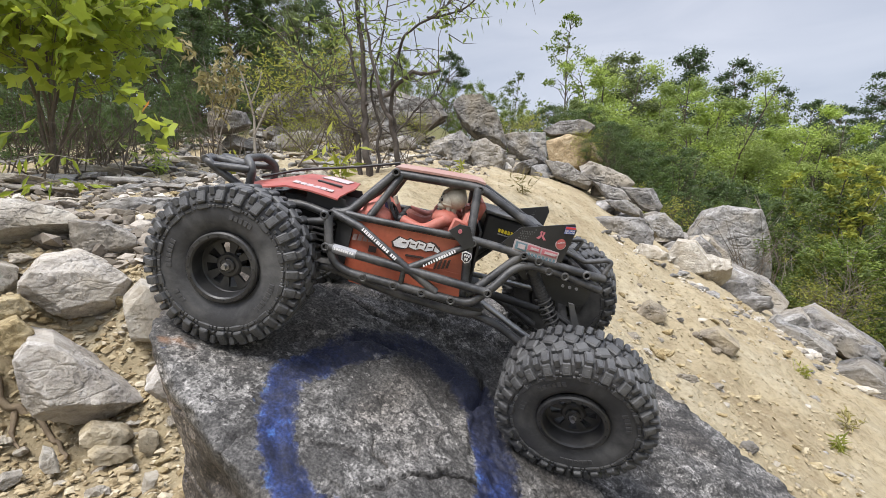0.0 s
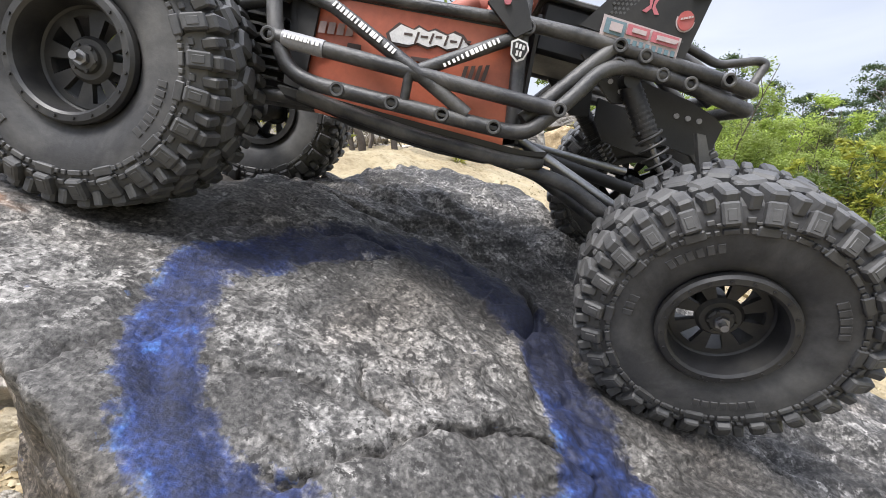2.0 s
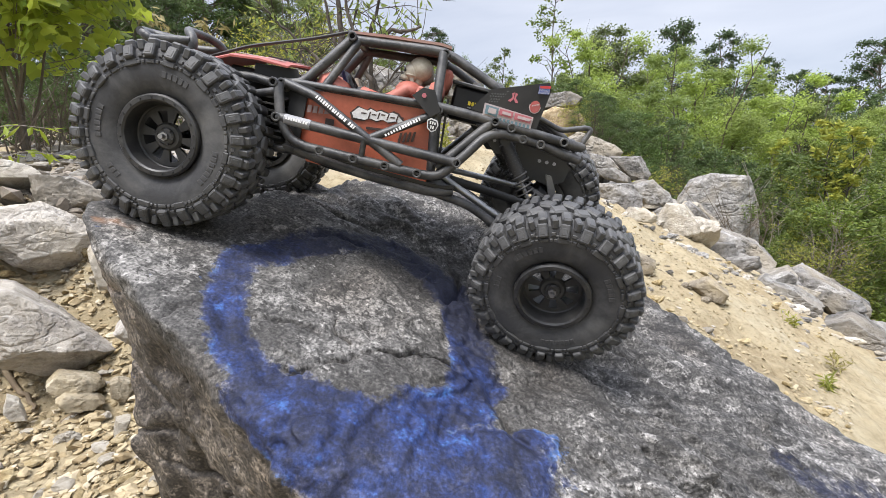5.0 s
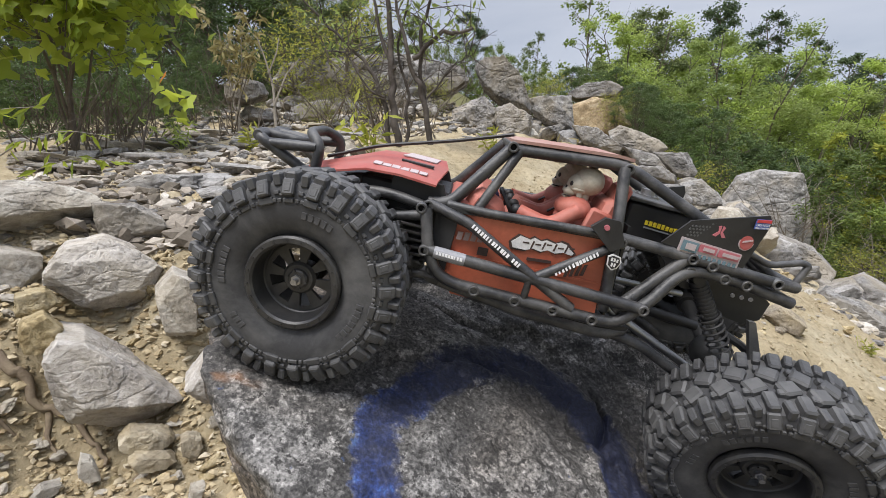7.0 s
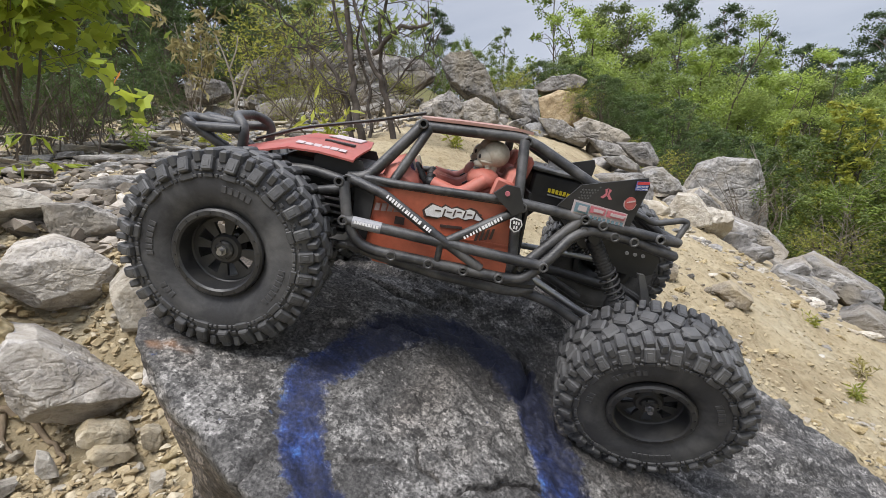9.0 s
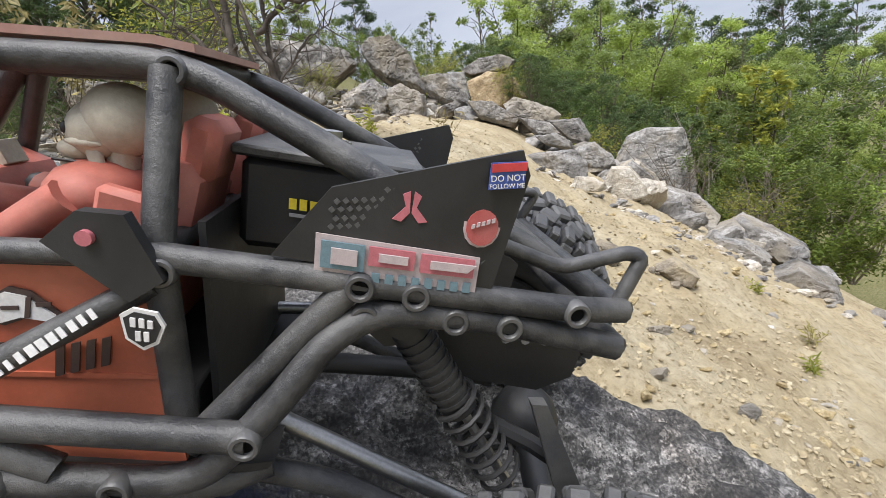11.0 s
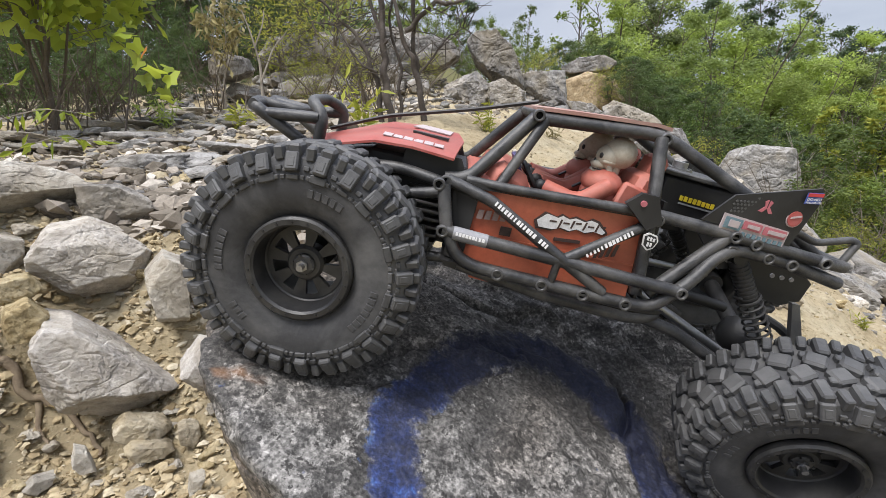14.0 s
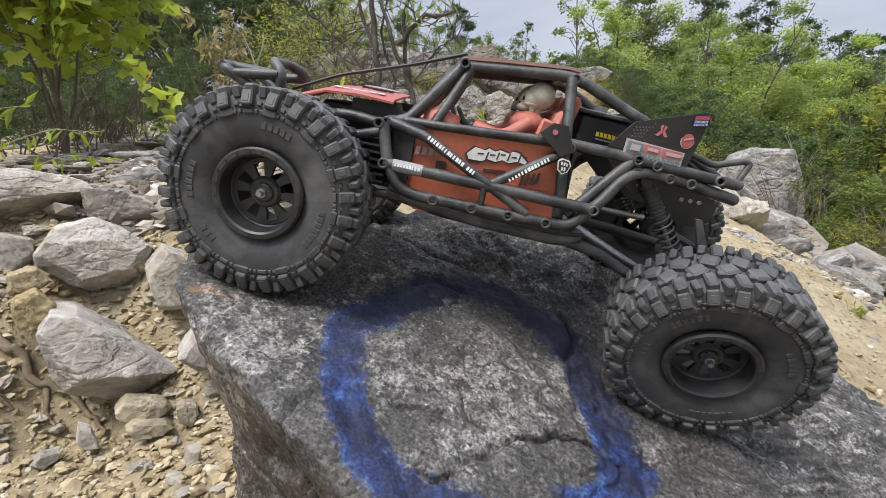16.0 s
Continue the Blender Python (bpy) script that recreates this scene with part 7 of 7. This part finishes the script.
grow(willow_a, 1068, 122, 15, -1.2, 0)
grow(willow_c, 1125, 112, 16, -1.5, 0)
grow(willow_b, 1205, 152, 12.5, -1.8, 0)
grow(willow_a, 1255, 175, 13.5, -2.0, 0)
grow(willow_c, 1035, 172, 14, -0.8, 0)
grow(willow_b, 1325, 228, 12.5, -2.2, 0)
grow(willow_a, 1395, 208, 13.5, -2.2, 0)
grow(willow_c, 1440, 232, 14.5, -2.3, 0)
grow(willow_b, 1500, 262, 13, -2.3, 0)
grow(willow_a, 1590, 258, 12.5, -2.3, 0)
grow(willow_b, 1680, 255, 13, -2.3, 0)
grow(willow_c, 1790, 250, 14, -2.3, 0)
grow(willow_c, 975, 185, 15, 0.0, 0)
grow(willow_a, 925, 195, 14, 0.6, 0)
grow(oak_a, 1203, 96, 30, -2.3, 0)
grow(oak_c, 1290, 106, 31, -2.3, 0)
grow(oak_c, 1362, 152, 36, -2.3, 0)
grow(oak_b, 1412, 178, 37, -2.3, 0)
grow(oak_b, 1475, 182, 34, -2.3, 0)
grow(oak_b, 1565, 122, 36, -2.3, 0)
grow(oak_a, 1625, 138, 36, -2.3, 0)
grow(oak_b, 1730, 155, 36, -2.3, 0)
grow(oak_a, 1840, 150, 36, -2.3, 0)
grow(oak_b, 1330, 205, 27, -2.3, 0)
grow(oak_b, 1455, 222, 26, -2.3, 0)
grow(oak_b, 1525, 212, 28, -2.3, 0)
grow(oak_b, 1650, 215, 28, -2.3, 0)
grow(oak_b, 1270, 195, 24, -2.3, 0)
grow(oak_b, 1120, 180, 24, -2.0, 0)
grow(oak_a, 1385, 250, 20, -2.3, 0)
grow(oak_b, 1185, 215, 20, -2.0, 0)
grow(oak_b, 1040, 200, 22, -1.0, 0)
grow(poplar, 997, 34, 23, -1.0, 0)
grow(poplar, 905, 130, 18, 0.5, 0)
grow(poplar, 860, 150, 16, 0.5, 0)
grow(shrub, 1435, 330, 6.2, -1.3, 7)
grow(shrub, 1540, 305, 6.0, -1.4, 7)
grow(shrub, 1500, 420, 4.9, -1.3, 7)
grow(shrub, 1610, 395, 4.8, -1.5, 7)
grow(shrub, 1405, 430, 7.0, -1.3, 7)
grow(shrub, 1710, 400, 4.8, -1.6, 7)
grow(whip, 1462, 270, 5.6, -1.3, 7)
grow(whip, 1530, 285, 5.2, -1.3, 7)
grow(whip, 1405, 300, 7.6, -1.3, 7)
grow(dark_bush, 1385, 350, 8.8, -1.6, 7)
grow(dark_bush, 1320, 325, 9.8, -1.8, 7)
grow(dark_bush, 1258, 320, 9.0, -1.4, 7)
grow(dark_bush, 1190, 262, 9.4, -0.8, 7)
grow(dark_bush, 1125, 248, 9.6, -0.2, 7)
grow(dark_bush, 1440, 375, 9, -1.8, 7)
grow(dark_bush, 1520, 380, 8.5, -1.8, 7)
grow(dark_bush, 1210, 330, 7.8, -0.6, 7)
grow(bush, 1170, 340, 7.0, -0.2, 7)
grow(dark_bush, 1082, 215, 7.9, 0.5, 7)
grow(dark_bush, 1110, 250, 8.2, 0.2, 7)
grow(dark_bush, 1030, 192, 9.0, 1.1, 7)
grow(dark_bush, 1072, 222, 7.3, 0.9, 7)
grow(bush, 1040, 228, 7.4, 1.1, 7)
grow(bush, 912, 195, 8.6, 1.2, 7)
grow(shrub, 880, 178, 9.5, 1.2, 7)
grow(dark_bush, 960, 190, 10.5, 1.0, 7)
grow(bush, 1490, 480, 4.4, -1.0, 7)
grow(bush, 1118, 318, 6.2, 0.5, 7)
grow(bush, 1085, 320, 6.0, 0.6, 7)
# behind the rubble and on the bank
grow(cedar, 300, -60, 8.0, 1.2, 3)
grow(cedar, 420, -110, 8.6, 1.4, 3)
grow(cedar, 230, -160, 9.0, 1.0, 3)
grow(cedar, 120, -80, 8.2, 1.0, 3)
grow(cedar, 20, -120, 8.6, 0.9, 3)
grow(cedar, -90, -90, 8.4, 0.9, 3)
grow(cedar, 360, 30, 7.2, 1.3, 3)
grow(cedar, 480, 10, 9.2, 1.6, 3)
grow(dark_bush, 380, 130, 6.6, 1.3, 3)
grow(dark_bush, 260, 150, 6.0, 1.1, 3)
grow(dark_bush, 460, 110, 7.6, 1.5, 3)
grow(dark_bush, 150, 120, 6.2, 1.0, 3)
grow(dark_bush, 40, 100, 6.0, 0.9, 3)
grow(dark_bush, 60, 165, 4.5, 0.7, 3)
grow(dark_bush, 150, 180, 4.6, 0.75, 3)
grow(dark_bush, 225, 190, 4.9, 0.8, 3)
grow(dark_bush, -40, 150, 4.4, 0.6, 3)
grow(dark_bush, 320, 185, 5.4, 0.95, 3)
grow(oak_b, 330, -160, 12, 1.4, 3)
grow(oak_a, 560, -60, 13, 1.8, 3)
grow(willow_c, 520, -30, 11, 1.7, 3)
grow(willow_c, 610, 60, 11.5, 1.8, 3)
grow(willow_c, 690, 110, 12, 1.8, 3)
grow(oak_b, 790, 100, 14, 1.6, 3)
grow(shrub, 740, 140, 9.5, 1.7, 3)
grow(shrub, 640, 120, 9, 1.8, 3)
grow(shrub, 830, 160, 10, 1.5, 3)
grow(willow_c, 545, 25, 8.6, 1.6, 3)
grow(dark_bush, 600, 110, 8.2, 1.6, 3)
grow(bush, 575, 60, 6.4, 1.35, 3)
grow(bush, 510, 110, 6.2, 1.35, 3)
grow(bush, 540, 200, 4.6, 1.0, 3)
grow(bush, 615, 190, 4.9, 1.1, 3)
grow(bush, 730, 200, 5.6, 1.2, 3)
tan_bush = make_tree("dry_shrub", 110, 0.85, 0.36, 9, (0.075, 0.026), 420, LEAF_DRY, "half-bare shrub with tan drooping leaves", 0.35, 0.9, 2, 0.012, 0.1, 0.9, TWIG, category="shrub")
x, y, z, h = see(395, 95, 4.9, 1.0)
plant(tan_bush, 0, x, y, None, 1.25, 40)

# the broad-leaved sapling
sapling = make_tree("sapling", 111, 1.5, 0.85, 15, (0.135, 0.135), 1700, LEAF_MAPLE, "broad-leaved sapling with lobed yellow-green leaves", 0.42, 0.5, 7, 0.008, 0.17, 0.2, lobed=True)
plant(sapling, 0, -2.8, 3.3, None, 1.0, 0)


def thin_tree():
    """Several thin crooked dark stems with sparse drooping leaves, half dead."""
    root = thing("thin_tree", pose(-0.28, 2.28, ground(-0.28, 2.28)), "crooked thin tree with bare grey twigs and sparse drooping leaves", "tree")
    rng = np.random.default_rng(21)
    stems = [([(-0.09, 0, -0.02), (-0.105, 0.0, 0.16), (-0.105, 0.0, 0.31), (-0.112, 0.01, 0.48), (-0.116, 0.0, 0.65), (-0.131, 0.02, 0.76), (-0.16, 0.0, 1.2)], 0.018, 0.007),
             ([(-0.13, 0.03, -0.02), (-0.151, 0.03, 0.16), (-0.18, 0.02, 0.293), (-0.236, 0.04, 0.39), (-0.341, 0.03, 0.488), (-0.416, 0.04, 0.565), (-0.56, 0.05, 0.72)], 0.0125, 0.003),
             ([(0.06, 0.02, -0.02), (0.044, 0.01, 0.162), (0.021, 0.0, 0.269), (-0.026, -0.02, 0.386), (-0.061, -0.01, 0.537), (-0.096, 0.0, 0.7), (-0.1, 0.02, 0.95)], 0.0145, 0.004),
             ([(0.035, 0.03, 0.2), (0.028, 0.03, 0.3), (0.024, 0.02, 0.403), (0.048, 0.03, 0.57), (0.09, 0.02, 0.68), (0.197, 0.03, 0.747), (0.3, 0.02, 0.82), (0.42, 0.03, 1.0)], 0.0105, 0.003),
             ([(-0.006, 0.0, 0.376), (0.055, -0.02, 0.44), (0.135, -0.01, 0.485), (0.213, 0.0, 0.492), (0.272, 0.01, 0.513)], 0.0115, 0.006)]
    stems += [
             ([(-0.098, 0.0, 0.33), (-0.16, 0.02, 0.521), (-0.192, 0.02, 0.687), (-0.224, 0.0, 0.831), (-0.27, 0.0, 1.1)], 0.0085, 0.003),
             ([(0.045, 0.02, 0.19), (0.111, 0.03, 0.287), (0.192, 0.03, 0.361), (0.272, 0.04, 0.406)], 0.0055, 0.002),
             ([(-0.133, 0.0, 0.215), (-0.212, -0.02, 0.255), (-0.305, 0.0, 0.412), (-0.405, 0.0, 0.433)], 0.0055, 0.002),
             ([(-0.06, 0.04, -0.02), (-0.04, 0.05, 0.22), (-0.08, 0.06, 0.45), (-0.02, 0.05, 0.7), (0.03, 0.04, 0.95)], 0.008, 0.003),
             ([(0.197, 0.03, 0.747), (0.36, 0.05, 0.8), (0.5, 0.05, 0.93), (0.66, 0.05, 1.0), (0.8, 0.05, 1.1)], 0.005, 0.002)]
    g, ends = Geo(), []
    for pts, r0, r1 in stems:
        pts = [np.array(p) for p in pts]
        fine = []
        for a, b in zip(pts, pts[1:]):   # crooked, not smooth
            fine += [a + (b - a) * k / 3 + rng.normal(0, 0.006, 3) for k in range(3)]
        g.tube(fine + [pts[-1]], 1.05 * r0, 9, 0.02, True, r1)
        for _ in range(20):
            i = rng.integers(max(1, len(pts) - 5), len(pts))
            p = np.array(pts[i]) * rng.uniform(0.85, 1.0) if i < 2 else np.array(pts[i - 1]) + (np.array(pts[i]) - np.array(pts[i - 1])) * rng.random()
            d = rng.normal(0, 1, 3) * (1, 0.6, 0.8) + (0, 0, 0.3)
            q = p + d / np.linalg.norm(d) * rng.uniform(0.06, 0.3)
            g.tube([p, (p + q) / 2 + rng.normal(0, 0.02, 3), q], 0.0026, 5, 0.0, False, 0.0008)
            ends.append((p, q))
    g.obj("stem", BARK_DARK, root)
    spots = []
    for p, q in ends:
        if q[2] > 0.55:
            spots += [p + (q - p) * rng.random() + rng.normal(0, 0.02, 3) for _ in range(6)]
    for p in ((0.76, 0.05, 1.05), (0.6, 0.06, 0.92), (0.45, 0.05, 1.0), (0.4, 0.05, 0.85), (0.1, 0.03, 0.98)):
        spots += [np.array(p) + rng.normal(0, 0.08, 3) for _ in range(34)]
    v, f = leaf_cards(rng, np.array(spots), 0.05, 0.014, 0.9)
    o = new("leaves", quick_mesh("leaves", v.tolist(), [tuple(int(i) for i in q) for q in f], LEAF_WILLOW, False))
    o.parent = root


thin_tree()


def dead_stem():
    """A bare bleached stem standing in the rubble."""
    g, rng = Geo(), np.random.default_rng(31)
    pts = [np.array(p) for p in ((0.02, 0, -0.05), (0.0, 0, 0.2), (0.0, 0.02, 0.42), (-0.03, 0, 0.6), (-0.08, 0, 0.76), (-0.11, 0, 0.95))]
    g.tube(pts[:5], 0.012, 9, 0.05, True, 0.004)
    g.tube([(0.0, 0, 0.3), (0.1, 0.02, 0.52), (0.2, 0.02, 0.62)], 0.007, 7, 0.03, True, 0.003)
    g.tube([(-0.02, 0, 0.52), (0.05, 0, 0.66), (0.06, 0.03, 0.76)], 0.005, 7, 0.03, True, 0.003)
    ob = g.obj("dead_stem", TWIG)
    ob.matrix_world = pose(-1.39, 3.4, ground(-1.39, 3.4))
    return tagged(ob, "bare bleached dead stem standing in the rubble", "dead tree")


dead_stem()


def weed(x, y, h, n, mat, label, seed, leaf=(0.08, 0.018), group="weeds among the stones"):
    rng = np.random.default_rng(seed)
    root = thing("weed", pose(x, y, ground(x, y) - 0.01), label, "weed", group)
    spots = []
    for _ in range(n):
        d = np.array((rng.normal(0, 0.35), rng.normal(0, 0.35), 1.0))
        tip = d * h * rng.uniform(0.6, 1.1)
        Geo().tube([(0, 0, 0), tip * 0.5 + rng.normal(0, 0.01, 3), tip], 0.003 * h / 0.3, 5, 0.0, False, 0.001).obj("stalk", mat, root)
        spots += [tip * k for k in np.linspace(0.25, 1, 8)]
    v, f = leaf_cards(rng, np.array(spots), leaf[0], leaf[1], -0.2)
    o = new("leaves", quick_mesh("leaves", v.tolist(), [tuple(int(i) for i in q) for q in f], mat, False))
    o.parent = root


weed(-2.15, 3.5, 0.24, 8, LEAF_WILLOW, "small green weed among broken stones", 1)
weed(-1.35, 2.9, 0.16, 6, LEAF_YELLOW, "small yellowing weed among broken stones", 2)
weed(0.52, 2.95, 0.14, 6, LEAF_DRY, "dry tuft on the clay slope", 3, (0.06, 0.012))
weed(1.45, 1.55, 0.07, 7, LEAF_DRY, "dry tuft on the clay slope", 4, (0.03, 0.006))
weed(1.62, 1.95, 0.08, 7, LEAF_YELLOW, "dry tuft on the clay slope", 5, (0.03, 0.006))
weed(1.25, 1.35, 0.06, 7, LEAF_YELLOW, "dry tuft on the clay slope", 6, (0.03, 0.006))
weed(0.1, 2.5, 0.16, 7, LEAF_YELLOW, "yellow-green weed behind the boulder", 7, (0.05, 0.014))
weed(-0.45, 2.05, 0.2, 5, LEAF_YELLOW, "yellow-green seedling at the foot of a thin tree", 8, (0.08, 0.022))


def lance_branch():
    """A low arching shoot with long pointed leaves."""
    root = thing("shoot", pose(-1.85, 2.05, 0.66) @ Matrix.Scale(0.8, 4), "arching shoot with long pointed yellow-green leaves", "shoot")
    g, spots = Geo(), []
    rng = np.random.default_rng(4)
    for pts in ([(-0.4, 0, 0.0), (-0.15, 0, 0.14), (0.1, 0, 0.19), (0.3, 0, 0.16)], [(-0.4, 0.1, -0.1), (-0.1, 0.05, 0.0), (0.15, 0, 0.05), (0.35, 0, 0.02)], [(-0.5, 0, 0.2), (-0.2, -0.05, 0.3), (0.1, -0.1, 0.3)]):
        g.tube(pts, 0.004, 6, 0.08, True, 0.0015)
        for a, b in zip(pts, pts[1:]):
            spots += [np.array(a) + (np.array(b) - np.array(a)) * k for k in (0.1, 0.25, 0.4, 0.55, 0.7, 0.85, 1.0)]
    g.obj("stem", TWIG, root)
    v, f = leaf_cards(rng, np.array(spots), 0.105, 0.026, 0.5)
    o = new("leaves", quick_mesh("leaves", v.tolist(), [tuple(int(i) for i in q) for q in f], LEAF_MAPLE, False))
    o.parent = root


lance_branch()


def leafy_shoot():
    """A lone stem that holds a few broad lobed leaves, one of them turned orange."""
    x0, y0 = -2.1, 2.95
    root = thing("seedling", pose(x0, y0, ground(x0, y0)), "lone seedling with broad lobed leaves, one turned orange", "seedling")
    tips = [(0.18, -0.05, 0.6), (0.26, -0.06, 0.52), (0.3, -0.05, 0.44), (0.22, -0.04, 0.38), (0.36, -0.05, 0.42), (0.2, -0.06, 0.5), (0.33, -0.04, 0.3)]
    g = Geo().tube([(0, 0, -0.03), (0.06, 0, 0.2), (0.14, -0.02, 0.36), (0.2, -0.04, 0.56)], 0.006, 7, 0.06, True, 0.002)
    for k, p in enumerate(tips):
        g.tube([(0.1 + 0.014 * k, -0.02, 0.26 + 0.04 * k), p], 0.0022, 5, 0.0, False, 0.001)
    g.obj("stem", BARK_DARK, root)
    rng = np.random.default_rng(77)
    for k, p in enumerate(tips):
        vv, ff = lobed_leaves(rng, [np.array(p), np.array(p) + (0.03, -0.02, -0.05)] if k != 1 else [np.array(p)], 0.125)
        o = new("leaf", quick_mesh("leaf", vv.tolist(), [tuple(int(i) for i in q) for q in ff], LEAF_ORANGE if k == 1 else LEAF_MAPLE, False))
        o.parent = root


leafy_shoot()


def brush(x, y, h, n, seed):
    """A tangle of thin bare twigs under the bushes."""
    rng = np.random.default_rng(seed)
    g = Geo()
    for _ in range(n):
        a = rng.normal(0, 0.22, 2)
        d = np.array((rng.normal(0, 0.5), rng.normal(0, 0.5), 1.0))
        p = np.array((a[0], a[1], 0.0))
        q = p + d * h * rng.uniform(0.4, 1.0)
        g.tube([p, (p + q) / 2 + rng.normal(0, 0.05, 3), q], 0.006, 5, 0.0, False, 0.0015)
        for _ in range(2):
            k = p + (q - p) * rng.uniform(0.4, 0.9)
            g.tube([k, k + rng.normal(0, 0.14, 3) + (0, 0, 0.05)], 0.003, 4, 0.0, False, 0.001)
    ob = g.obj("brushwood", BARK)
    ob.matrix_world = pose(x, y, ground(x, y) - 0.02)
    return tagged(ob, "tangle of thin bare grey twigs under the bushes", "brushwood", "brushwood under the bushes")


for k, (x, y, h, n) in enumerate(((-2.75, 3.35, 0.8, 34), (-3.3, 4.2, 0.8, 26), (-2.1, 4.6, 0.7, 22), (-1.0, 5.0, 0.6, 22), (-0.55, 3.2, 0.5, 18), (-1.5, 5.4, 0.7, 20), (0.25, 6.9, 0.8, 20), (3.4, 4.9, 0.9, 20))):
    brush(x, y, h, n, 50 + k)
